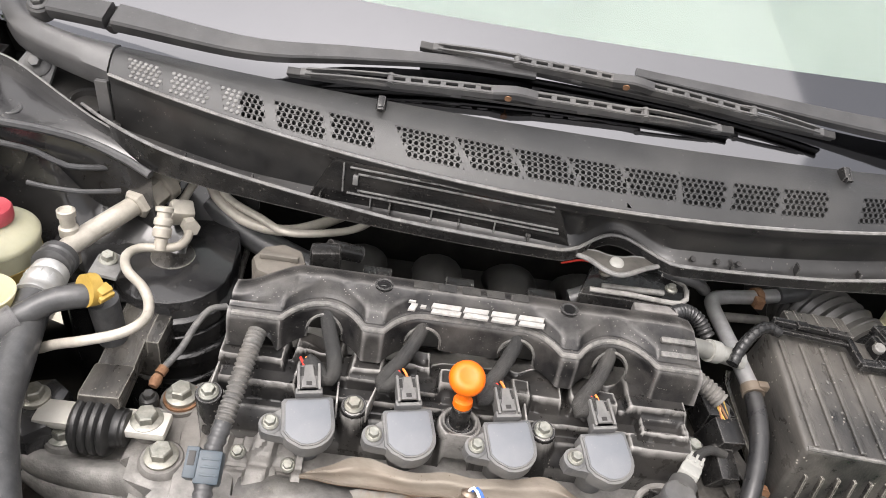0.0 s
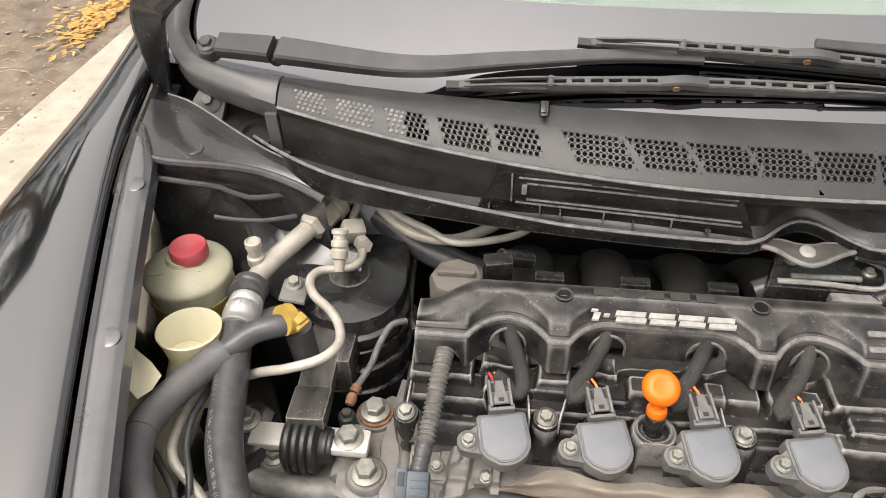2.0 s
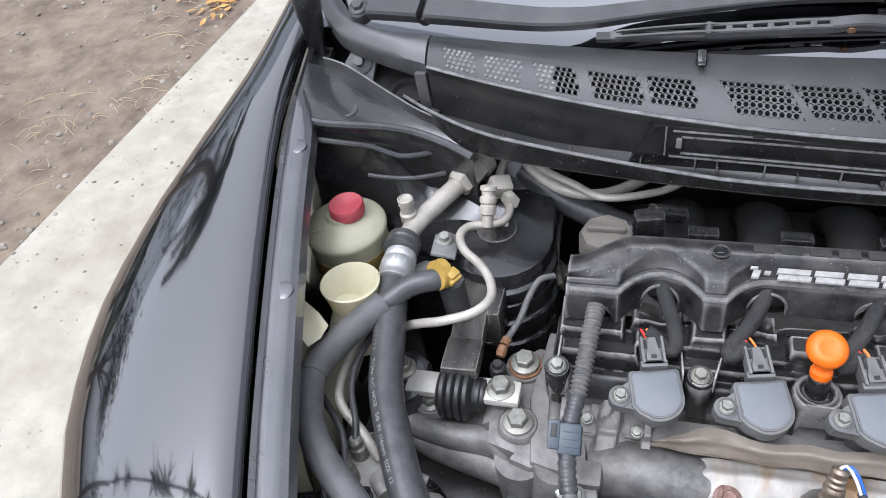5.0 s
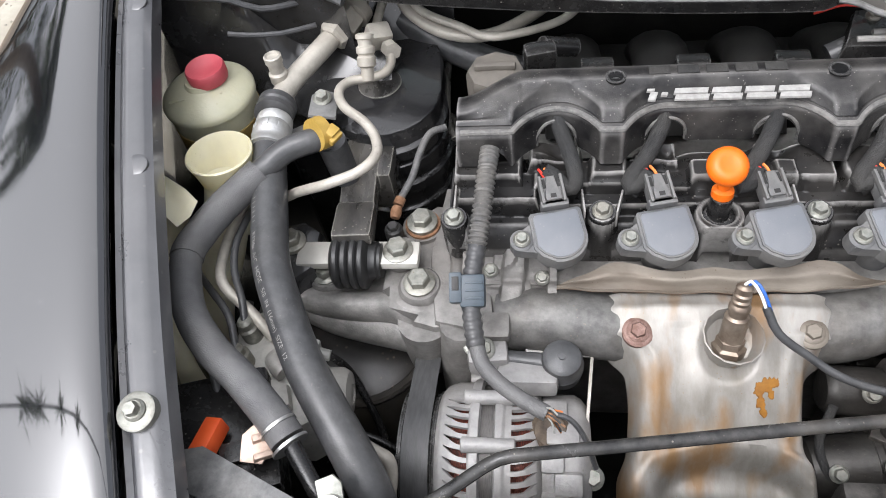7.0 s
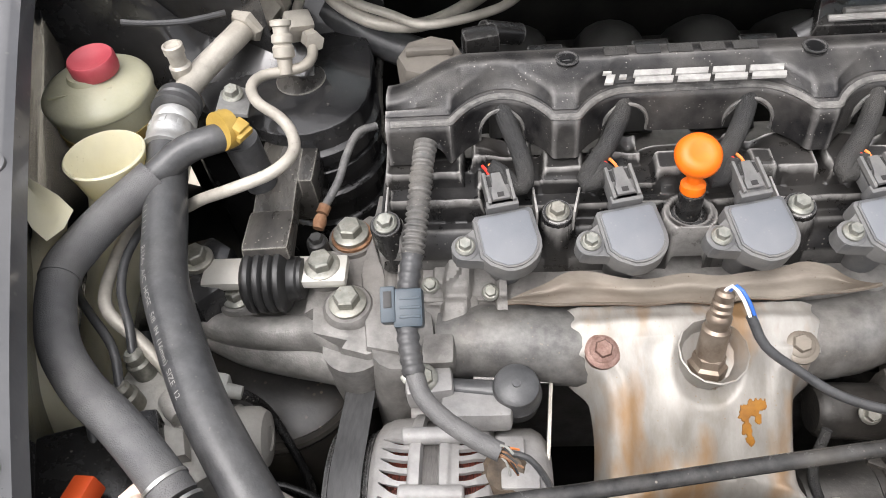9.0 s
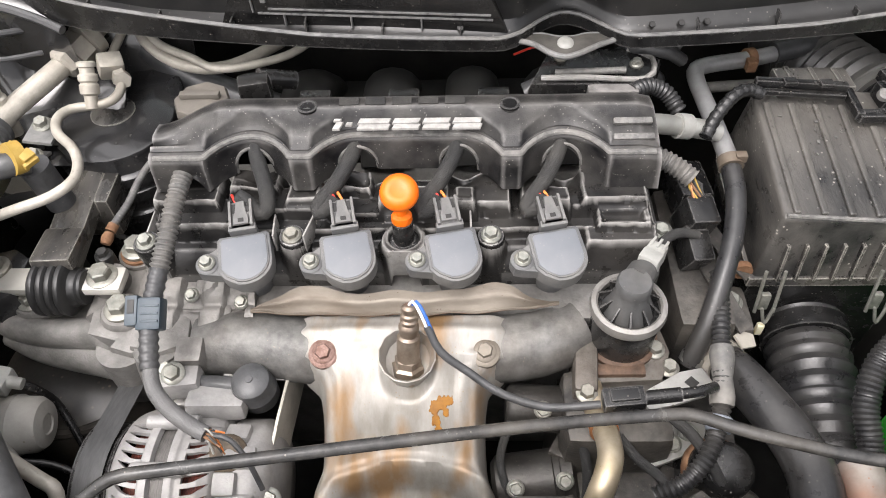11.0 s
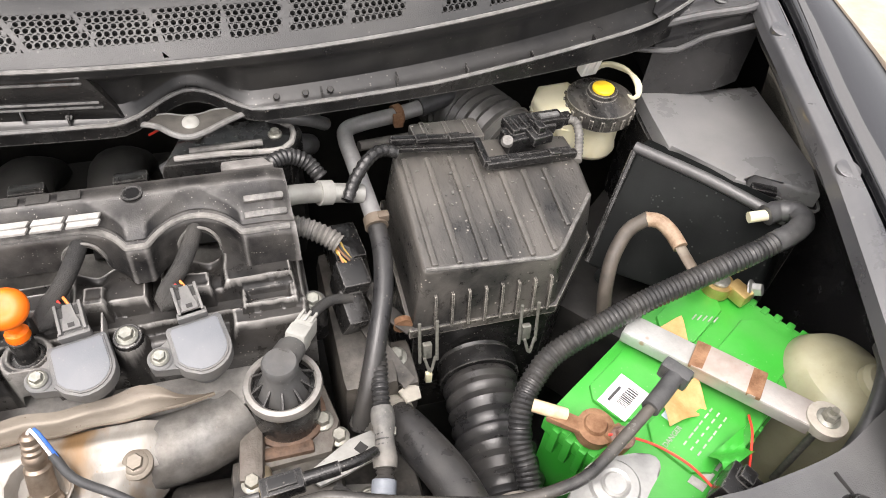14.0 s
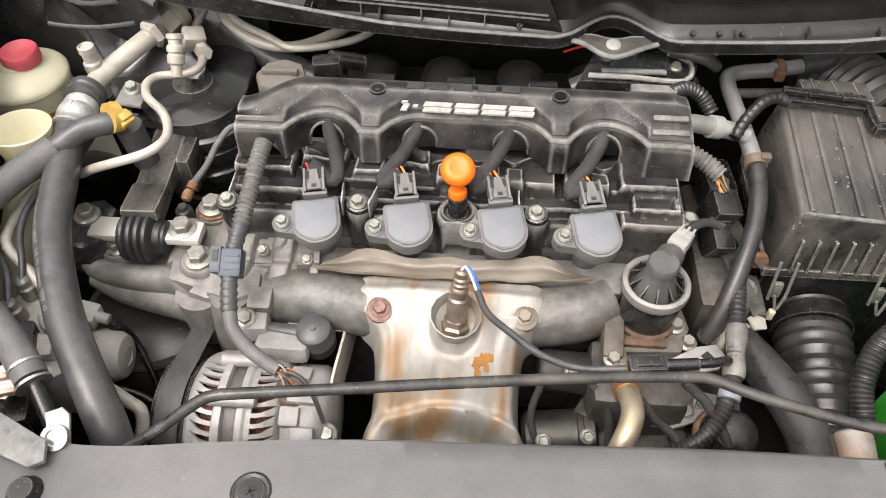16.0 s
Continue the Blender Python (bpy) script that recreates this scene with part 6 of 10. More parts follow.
part("cross_bar", bm, mat("bare_white_alloy", (0.52, 0.505, 0.46), (0.64, 0.625, 0.575), 0.45, 0.3, scale=30, bump=0.1, dust=(0.3, 0.26, 0.2), dusty=0.25), mount, "pale bare metal bar")
bm = B()
prof = [(0.012, -0.018), (0.020, -0.0175), (0.0225, -0.0155)]
for i in range(4):
    x = -0.0115 + 0.0076 * i
    prof += [(0.0238, x - 0.0032), (0.0254, x - 0.0018), (0.0257, x), (0.0254, x + 0.0018), (0.0238, x + 0.0032), (0.0226, x + 0.0038)]
prof += [(0.018, 0.017), (0.0165, 0.020), (0.0170, 0.023), (0.0155, 0.0245), (0.0155, 0.027), (0.011, 0.028)]
lathe(bm, prof, (-0.218, 0.410, 0.776), (1, 0, 0), 30)
part("rubber_bush", bm, mat("black_bush_rubber", (0.012, 0.012, 0.012), (0.025, 0.025, 0.025), 0.4, scale=60, bump=0.1), mount, "ribbed black rubber bush")
bm = B()
box(bm, (-0.219, 0.480, 0.790), (0.034, 0.13, 0.020), 0.005, (3, 0, 2))
box(bm, (-0.2165, 0.436, 0.797), (0.037, 0.044, 0.016), 0.006, (-6, 0, 2))
box(bm, (-0.212, 0.515, 0.775), (0.044, 0.05, 0.05), 0.008)
part("arm", bm, M_dustplastic, mount, "black arm with grey scuffs")
for x, y, z, r in ((-0.1762, 0.4150, 0.784, 0.0095), (-0.156, 0.3885, 0.773, 0.0098), (-0.160, 0.4550, 0.774, 0.0098), (-0.275, 0.424, 0.786, 0.0088), (-0.2466, 0.4044, 0.762, 0.0080)):
    bm = B()
    lathe(bm, [(r * 1.42, -0.003), (r * 1.42, 0.0006), (r * 1.36, 0.0012)], (x, y, z), (0, 0, 1), 26)
    hexbolt(bm, (x, y, z), r, (0, 0, 1), 0.011, turn=x * 40)
    part("mount_bolt", bm, M_bolt, mount, "grey-green hex bolt")
bm = B()
lathe(bm, [(0.0165, 0), (0.0165, 0.003)], (-0.160, 0.4550, 0.7685), (0, 0, 1), 26)
part("rusty_washer", bm, M_rust, mount, "rust-brown washer")
bm = B()
plate(bm, [(-0.293, 0.39), (-0.268, 0.385), (-0.252, 0.40), (-0.252, 0.44), (-0.27, 0.452), (-0.295, 0.445)], 0.74, 0.782, None, 0.008)
part("end_boss", bm, M_bay, mount, "black bracket end")
# drum below the mount
drum = thing("mount_drum", "large dusty black drum below the mount", "drum", (-0.228, 0.385, 0.565))
M_drum = mat("dusty_black_drum", (0.020, 0.020, 0.020), (0.050, 0.047, 0.044), 0.33, scale=35, bump=0.1, dust=(0.22, 0.18, 0.13), dusty=0.4, dscale=30)
bm = B()
lathe(bm, [(0.074, 0.0), (0.074, 0.110), (0.071, 0.114)], (-0.228, 0.385, 0.565), (0, 0, 1), 44)
part("drum_wall", bm, M_drum, drum)
bm = B()
lathe(bm, [(0.068, 0.112), (0.066, 0.118), (0.055, 0.124), (0.02, 0.127), (0, 0.127)], (-0.228, 0.385, 0.565), (0, 0, 1), 44)
part("domed_top", bm, M_drum, drum, "dusty domed top")
bm = B()
lathe(bm, [(0.0675, 0.112), (0.0735, 0.112), (0.0745, 0.116), (0.0725, 0.119), (0.0685, 0.117)], (-0.228, 0.385, 0.565), (0, 0, 1), 44)
part("rolled_rim", bm, M_drum, drum, "rolled rim")
bm = B()
rod(bm, (-0.228, 0.385, 0.31), (-0.228, 0.385, 0.57), 0.05)
solo("drum_stand", bm, M_dark, "dark stand under the drum", "stand")

# power steering reservoir
res = thing("steering_reservoir", "milky steering fluid reservoir with a faded red cap", "reservoir", (-0.352, 0.548, 0.76))
c = V((-0.364, 0.549, 0.0))
cc = V((-0.358, 0.552, 0.0))
bm = B()
lathe(bm, [(0.030, 0.755), (0.039, 0.765), (0.0415, 0.79), (0.0422, 0.835), (0.0428, 0.850), (0.0445, 0.8515), (0.0448, 0.855), (0.0436, 0.8575), (0.0400, 0.8605), (0.036, 0.8630), (0.030, 0.8662), (0.023, 0.8685), (0.018, 0.870), (0.016, 0.874)], c, (0, 0, 1), 44)
body = part("body", bm, M_milky, res, "translucent milky body")
bm = B()
lathe(bm, [(0.0395, 0.80), (0.0428, 0.801), (0.0431, 0.832), (0.0395, 0.833)], c, (0, 0, 1), 44)
part("fluid_stain", bm, M_oil, body, "amber fluid showing through")
bm = B()
box(bm, c + V((-0.002, -0.020, 0.8672)), (0.05, 0.0012, 0.0016), 0.0004, (-8, 0, 12))
part("mould_line", bm, M_milky, body)
bm = B()
lathe(bm, [(0.0165, 0.870), (0.0182, 0.871), (0.0188, 0.874), (0.0188, 0.8825), (0.0176, 0.8845), (0.0140, 0.8841), (0.0105, 0.8820), (0, 0.8815)], cc, (0, 0, 1), 36)
part("cap", bm, M_red, res, "faded red screw cap")

# washer filler neck
neck = thing("washer_filler_neck", "open cream plastic washer filler neck with a side flange", "filler neck", (-0.314, 0.446, 0.78))
bm = B()
c = V((-0.3285, 0.465, 0.861))
ax = V((0.02, 0.09, 1)).normalized()
lathe(bm, [(0.0205, -0.085), (0.0215, -0.058), (0.0225, -0.040), (0.0238, -0.026), (0.0265, -0.011), (0.0290, -0.003), (0.0297, 0.0), (0.0283, 0.0012), (0.0275, -0.001), (0.0235, -0.020), (0.0160, -0.036), (0.0120, -0.043), (0.0115, -0.07), (0, -0.07)], c, ax, 40)
part("funnel", bm, M_cream, neck)
bm = B()
sweep(bm, [c + V((0.0, -0.006, -0.030)), c + V((-0.008, -0.014, -0.055)), c + V((-0.022, -0.035, -0.095)), c + V((-0.042, -0.075, -0.15)), c + V((-0.046, -0.11, -0.22)), c + V((-0.045, -0.13, -0.33))], lambda t: 0.0215 - 0.004 * t, 20, 0.01)
part("tube", bm, M_cream, neck, "cream filler tube")
bm = B()
sweep(bm, [(-0.347, 0.408, 0.862), (-0.360, 0.404, 0.838), (-0.3670, 0.384, 0.822), (-0.3615, 0.350, 0.815), (-0.354, 0.322, 0.803), (-0.348, 0.30, 0.77), (-0.345, 0.29, 0.70)], lambda t: 0.0105 + 0.002 * t, 16, 0.008)
part("side_tube", bm, M_cream, neck, "cream breather tube along the wing")
bm = B()
FLANGE = [V(p) for p in ((-0.3755, 0.4365, 0.874), (-0.357, 0.4255, 0.874), (-0.339, 0.4145, 0.872), (-0.327, 0.4045, 0.868), (-0.331, 0.392, 0.864), (-0.340, 0.382, 0.863), (-0.351, 0.390, 0.868), (-0.363, 0.406, 0.873))]
mid = sum(FLANGE, V()) / len(FLANGE)
for inset, drop in ((1.0, 0.0), (0.90, -0.0022)):
    rows = [[bm.verts.new(mid + (p - mid) * inset * k + V((0, 0, drop - 0.004 * (1 - k)))) for p in FLANGE] for k in (1.0, 0.7, 0.35)]
    for ra, rb_ in zip(rows, rows[1:]):
        for j in range(8):
            bm.faces.new((ra[j], ra[(j + 1) % 8], rb_[(j + 1) % 8], rb_[j]))
    bm.faces.new(rows[-1])
    if drop:
        for j in range(8):
            bm.faces.new((outer[j], rows[0][j], rows[0][(j + 1) % 8], outer[(j + 1) % 8]))
    outer = rows[0]
bmesh.ops.recalc_face_normals(bm, faces=bm.faces[:])
part("side_flange", bm, M_cream, neck, "curved cream flange")

# refrigerant pipes
ac = thing("refrigerant_pipe", "pale coated refrigerant pipe with a hex union and service port", "pipe", (-0.29, 0.56, 0.84))
bm = B()
sweep(bm, [(-0.225, 0.700, 0.868), (-0.238, 0.668, 0.861), (-0.254, 0.636, 0.853), (-0.272, 0.606, 0.848), (-0.288, 0.580, 0.844), (-0.296, 0.560, 0.842), (-0.299, 0.540, 0.842), (-0.298, 0.52, 0.842)], 0.0105, 18, 0.006)
part("tube", bm, M_pipe, ac)
d = V((-0.018, -0.034, -0.008))
bm = B()
lathe(bm, [(0.0155, -0.002), (0.0185, 0.0), (0.0185, 0.018), (0.016, 0.020)], (-0.243, 0.655, 0.858), d, 6)
lathe(bm, [(0.0145, 0.018), (0.0165, 0.020), (0.0165, 0.030), (0.0135, 0.033)], (-0.243, 0.655, 0.858), d, 6)
lathe(bm, [(0.019, -0.014), (0.0195, -0.003), (0.015, 0.0)], (-0.243, 0.655, 0.858), d, 24)
part("hex_union", bm, M_pipe, ac, "chunky pale hex nut")
bm = B()
lathe(bm, [(0.0072, -0.03), (0.0072, 0.0), (0.0090, 0.003), (0.0090, 0.012), (0.0070, 0.014), (0.0072, 0.024), (0.0085, 0.0245), (0.0085, 0.031), (0.0068, 0.032), (0.0055, 0.030), (0, 0.029)], (-0.300, 0.572, 0.845), (0, 0.05, 1), 22)
part("service_port", bm, M_pipe, ac)
bm = B()
lathe(bm, [(0.0150, -0.010), (0.0185, -0.008), (0.0185, -0.001), (0.0165, 0.001), (0.0185, 0.003), (0.0185, 0.009), (0.015, 0.011)], (-0.298, 0.536, 0.843), (0.0, -1, 0.1), 30)
part("rubber_grommet", bm, M_rubber, ac, "black rubber clamp lining")
bm = B()
lathe(bm, [(0.0135, 0), (0.0165, 0.003), (0.0172, 0.010), (0.0158, 0.013), (0.0176, 0.016), (0.0178, 0.027), (0.0165, 0.030), (0.0165, 0.036), (0.0178, 0.038), (0.0178, 0.042)], (-0.2955, 0.524, 0.843), (0.06, -1, 0.02), 30)
for i in range(8):
    a = i * math.pi / 4
    box(bm, (-0.2945 + 0.0164 * math.cos(a), 0.503, 0.8435 + 0.0168 * math.sin(a)), (0.005, 0.007, 0.003), 0.001, (0, -math.degrees(a) + 90, 0))
part("crimp_collar", bm, mat("bright_aluminium", (0.56, 0.56, 0.55), (0.70, 0.70, 0.68), 0.42, 0.75, scale=80, bump=0.2), ac, "bright crimped aluminium collar")
br = thing("pipe_bracket", "zinc-plated steel bracket with bolts", "bracket", (-0.265, 0.56, 0.83))
bm = B()
plate(bm, [(-0.012, -0.016), (0.014, -0.020), (0.016, 0.018), (0.004, 0.022), (-0.010, 0.016)], 0, 0.003, pose(-0.258, 0.548, 0.834, -6, 10, 8), 0.0008)
plate(bm, [(-0.030, -0.010), (0.012, -0.016), (0.015, 0.014), (-0.012, 0.016)], 0, 0.003, pose(-0.262, 0.520, 0.827, -22, 6, 4), 0.0008)
part("plate", bm, M_greyplate, br)
for x, y, z in ((-0.258, 0.556, 0.8375), (-0.256, 0.520, 0.830)):
    bm = B()
    hexbolt(bm, (x, y, z), 0.0062, (0.1, -0.2, 1), 0.008)
    part("bolt", bm, M_bolt, br)
thin = thing("thin_refrigerant_pipe", "thin pale refrigerant pipe bent in loops with a service port", "pipe", (-0.21, 0.55, 0.83))
bm = B()
sweep(bm, [(-0.207, 0.700, 0.862), (-0.214, 0.672, 0.852), (-0.216, 0.648, 0.846), (-0.206, 0.628, 0.842), (-0.197, 0.606, 0.839), (-0.201, 0.588, 0.839), (-0.216, 0.580, 0.840), (-0.234, 0.573, 0.842), (-0.240, 0.556, 0.845), (-0.230, 0.532, 0.848), (-0.208, 0.510, 0.850), (-0.194, 0.488, 0.852), (-0.190, 0.466, 0.853), (-0.203, 0.448, 0.852), (-0.232, 0.4395, 0.846), (-0.2485, 0.443, 0.837), (-0.264, 0.4465, 0.828), (-0.280, 0.450, 0.817), (-0.297, 0.453, 0.813), (-0.3130, 0.443, 0.814), (-0.3200, 0.4210, 0.814), (-0.3215, 0.3960, 0.814), (-0.3195, 0.3755, 0.815), (-0.3137, 0.3607, 0.817), (-0.3059, 0.3515, 0.813), (-0.2889, 0.340, 0.806), (-0.278, 0.3308, 0.800), (-0.268, 0.322, 0.79)], 0.0046, 14, 0.005)
part("tube", bm, M_pipe, thin)
bm = B()
box(bm, (-0.212, 0.632, 0.848), (0.024, 0.020, 0.022), 0.004, (20, 15, 30))
lathe(bm, [(0.009, 0), (0.009, 0.012)], (-0.201, 0.622, 0.842), (0.5, -0.8, 0.2), 6)
part("union_block", bm, M_pipe, thin)
bm = B()
lathe(bm, [(0.0062, -0.004), (0.0062, 0.008), (0.0090, 0.010), (0.0090, 0.018), (0.0072, 0.020), (0.0090, 0.022), (0.0090, 0.027), (0.0068, 0.029), (0.0070, 0.034), (0.0088, 0.035), (0.0088, 0.039), (0.006, 0.040), (0, 0.038)], (-0.216, 0.580, 0.842), (0.0, 0.55, 0.83), 22)
part("service_port", bm, M_pipe, thin)
back = thing("heater_pipes", "pair of pale metal pipes under the cowl", "pipe", (-0.1, 0.65, 0.83))
for pts, r in (([(-0.200, 0.70, 0.858), (-0.185, 0.668, 0.850), (-0.146, 0.643, 0.840), (-0.100, 0.643, 0.836), (-0.052, 0.674, 0.840), (-0.02, 0.72, 0.842)], 0.0062), ([(-0.19, 0.69, 0.862), (-0.170, 0.660, 0.855), (-0.132, 0.640, 0.850), (-0.097, 0.623, 0.848), (-0.041, 0.636, 0.850), (-0.015, 0.662, 0.850), (0.0, 0.70, 0.850)], 0.0042)):
    bm = B()
    sweep(bm, pts, r, 12, 0.006)
    part("tube", bm, M_pipe, back)

# hoses
HOSE_A = [(-0.234, 0.484, 0.858), (-0.245, 0.476, 0.862), (-0.268, 0.467, 0.860), (-0.2895, 0.449, 0.852), (-0.314, 0.419, 0.847), (-0.329, 0.390, 0.845), (-0.334, 0.364, 0.845), (-0.318, 0.318, 0.846), (-0.292, 0.285, 0.846), (-0.264, 0.262, 0.842), (-0.239, 0.239, 0.836), (-0.219, 0.217, 0.828), (-0.205, 0.195, 0.800), (-0.195, 0.180, 0.75)]
ha = thing("heater_hose", "grey foam-sleeved hose held by an ochre spring clip", "hose", (-0.24, 0.48, 0.82))
LINE_A = spline(HOSE_A, 0.006)
near_a = lambda p: min(range(len(LINE_A)), key=lambda k: (LINE_A[k] - V(p)).length)
bm = B()
sweep(bm, LINE_A[:near_a(HOSE_A[4])], 0.0108, 20, smooth=False)
part("upper_hose", bm, M_rubber, ha, "bare black rubber hose")
bm = B()
sweep(bm, LINE_A[near_a(HOSE_A[3]):near_a(HOSE_A[6]) + 1], 0.0136, 22, smooth=False)
part("upper_sleeve", bm, M_foam, ha)
bm = B()
sweep(bm, LINE_A[near_a(HOSE_A[6]):near_a(HOSE_A[11])], 0.0127, 20, smooth=False)
part("lower_sleeve", bm, M_foam, ha)
bm = B()
sweep(bm, [(-0.220, 0.219, 0.829), (-0.2085, 0.203, 0.820), (-0.196, 0.186, 0.812), (-0.186, 0.172, 0.79), (-0.182, 0.165, 0.75)], 0.0064, 14, 0.005)
part("pipe_tail", bm, M_plastic, ha, "chipped black steel pipe")
bm = B()
lathe(bm, [(0.0130, -0.005), (0.0145, -0.005), (0.0145, 0.005), (0.0130, 0.005)], (-0.240, 0.480, 0.866), (-0.6, -0.75, 0.35), 28)
box(bm, (-0.2275, 0.478, 0.868), (0.010, 0.012, 0.012), 0.002, (0, 20, -30))
box(bm, (-0.2235, 0.474, 0.866), (0.004, 0.014, 0.006), 0.001, (0, 20, -30))
box(bm, (-0.2430, 0.4865, 0.8745), (0.007, 0.010, 0.006), 0.0015, (20, 10, -30), (0.4, 0.8))
part("spring_clip", bm, M_yellow, ha, "ochre spring clip")
bm = B()
lathe(bm, [(0.013, 0), (0.0135, 0.05)], (-0.232, 0.490, 0.80), (-0.05, -0.05, 1), 22)
part("outlet", bm, M_rubber, ha, "black outlet below the clip")
for y, x, z in ((0.229, -0.2300, 0.8335), (0.218, -0.2202, 0.8290)):
    bm = B()
    lathe(bm, [(0.0122, -0.0011), (0.0140, -0.0011), (0.0140, 0.0011), (0.0122, 0.0011)], (x, y, z), (0.65, -0.7, -0.25), 26)
    part("clamp", bm, M_steel, ha, "narrow steel clamp")
bm = B()
plate(bm, [(-0.011, -0.012), (0.004, -0.014), (0.010, -0.004), (0.011, 0.008), (-0.002, 0.013), (-0.010, 0.006)], -0.002, 0.002, pose(-0.2445, 0.2185, 0.829, 20, 15, 10), 0.0008)
box(bm, (-0.2415, 0.2215, 0.832), (0.012, 0.005, 0.008), 0.001, (10, 20, 30))
box(bm, (-0.2385, 0.2100, 0.828), (0.013, 0.004, 0.008), 0.001, (10, 20, 30))
part("clamp_screw", bm, mat("tarnished_copper_clamp", (0.42, 0.30, 0.24), (0.6, 0.48, 0.4), 0.45, 0.7, scale=120, bump=0.3), ha, "tarnished clamp screw block")
HOSE_B = [(-0.294, 0.490, 0.843), (-0.288, 0.462, 0.842), (-0.279, 0.420, 0.838), (-0.268, 0.370, 0.833), (-0.250, 0.329, 0.828), (-0.228, 0.287, 0.822), (-0.205, 0.253, 0.815), (-0.184, 0.224, 0.805), (-0.167, 0.197, 0.785), (-0.160, 0.170, 0.74)]
hb = thing("air_conditioning_hose", "thick black rubber hose with white printed lettering", "hose", (-0.29, 0.49, 0.82))
bm = B()
sweep(bm, HOSE_B, 0.0156, 24, 0.006)
part("hose", bm, M_rubber, hb)


def hose_words(body, size, path, radius, start, lean, parent):
    """White letters wrapped onto a hose."""
    cu = bpy.data.curves.new("printed_words", "FONT")
    cu.body, cu.size, cu.align_y = body, size, "CENTER"
    tmp = bpy.data.objects.new("printed_words", cu)
    scene.collection.objects.link(tmp)
    me = bpy.data.meshes.new_from_object(tmp.evaluated_get(bpy.context.evaluated_depsgraph_get()))
    bpy.data.objects.remove(tmp)
    line = spline(path, 0.002)
    run = [0.0]
    for a, b in zip(line, line[1:]):
        run.append(run[-1] + (b - a).length)
    for v in me.vertices:
        s = start + v.co.x
        i = min(max(1, next((k for k, r in enumerate(run) if r > s), len(run) - 1)), len(run) - 1)
        t = (line[i] - line[i - 1]).normalized()
        p = line[i - 1] + t * (s - run[i - 1])
        side = t.cross(V((0, 0, 1))).normalized()
        up = side.cross(t)
        a = lean + v.co.y / radius
        v.co = p + (radius + 0.0003) * (math.cos(a) * up - math.sin(a) * side)
    me.materials.append(M_print)
    ob = new("printed_words", me)
    ob.parent = parent
    ob.matrix_parent_inverse = parent.matrix_basis.inverted()
    return ob


hose_words("R134a  A/C  HOSE   5/8  IN  (16mm)  SIZE  12", 0.0060, HOSE_B, 0.0156, 0.101, -0.66, hb)
for i in range(6):
    hose_words("I", 0.0060, HOSE_B, 0.0156, 0.066 + 0.0048 * i, -0.66, hb).name = "printed_bar"

# earth lead
lead = thing("earth_lead", "thin braided lead with a copper crimp", "lead", (-0.17, 0.5, 0.76))
bm = B()
sweep(bm, [(-0.142, 0.545, 0.806), (-0.156, 0.535, 0.808), (-0.164, 0.512, 0.805), (-0.169, 0.488, 0.800), (-0.1785, 0.467, 0.794)], 0.0036, 10, 0.0012, ridge=0.0004, pitch=0.003)
part("cable", bm, M_conn, lead)
bm = B()
sweep(bm, [(-0.1783, 0.4675, 0.794), (-0.1805, 0.461, 0.792)], 0.0050, 12, 0.002)
sweep(bm, [(-0.1810, 0.4595, 0.7915), (-0.1830, 0.4490, 0.788)], lambda t: 0.0042 + 0.0012 * math.sin(3.1 * t), 12, 0.002)
part("crimp", bm, M_rust, lead, "dull copper crimp")
bm = B()
lathe(bm, [(0.0085, -0.012), (0.0085, 0.0), (0.0075, 0.0015)], (-0.184, 0.4405, 0.781), (0, 0, 1), 20)
hexbolt(bm, (-0.184, 0.4405, 0.782), 0.0055, (0, 0, 1), 0.007)
part("ring_bolt", bm, M_drumdark, lead, "small dark bolt through the ring")
bm = B()
sweep(bm, [(-0.150, 0.66, 0.79), (-0.15, 0.62, 0.775), (-0.146, 0.590, 0.765), (-0.140, 0.575, 0.76)], 0.0036, 10, 0.006)
rod(bm, (-0.155, 0.618, 0.735), (-0.135, 0.605, 0.735), 0.016, 0.013, 20)
solo("sensor_lead", bm, M_dustplastic, "dusty black lead behind the engine", "lead")

# brake pipe block with thin pipes, low beside the hoses
blk = thing("brake_pipe_block", "dusty aluminium valve block with thin black pipes", "valve block", (-0.27, 0.29, 0.74))
bm = B()
BLK = [(-0.300, 0.345), (-0.284, 0.352), (-0.252, 0.300), (-0.212, 0.262), (-0.236, 0.246), (-0.286, 0.246), (-0.311, 0.262), (-0.308, 0.300)]
plate(bm, BLK, 0.720, 0.786, None, 0.005)
plate(bm, [(-0.270, 0.286), (-0.246, 0.280), (-0.240, 0.262), (-0.262, 0.258), (-0.276, 0.268)], 0.780, 0.796, None, 0.004)
lathe(bm, [(0.010, -0.01), (0.010, 0.003), (0.0085, 0.004), (0.0045, 0.004), (0.0045, 0.001), (0, 0.001)], (-0.262, 0.304, 0.786), (0, 0, 1), 22)
sweep(bm, [(-0.258, 0.316, 0.782), (-0.262, 0.300, 0.792), (-0.252, 0.290, 0.792)], 0.007, 12, 0.005)
part("body", bm, mat("pale_cast_block", (0.40, 0.39, 0.36), (0.56, 0.55, 0.51), 0.45, 0.2, scale=70, bump=0.2, bscale=400, dust=(0.16, 0.13, 0.1), dusty=0.4, dscale=50), blk, "dusty aluminium body")
bm = B()
lathe(bm, [(0.024, 0.0), (0.025, 0.004), (0.025, 0.040), (0.0262, 0.042), (0.0262, 0.047), (0.0245, 0.049), (0.0238, 0.062), (0.020, 0.068), (0.009, 0.070), (0.008, 0.0685), (0, 0.0685)], (-0.284, 0.302, 0.722), (1, 0.06, -0.02), 34)
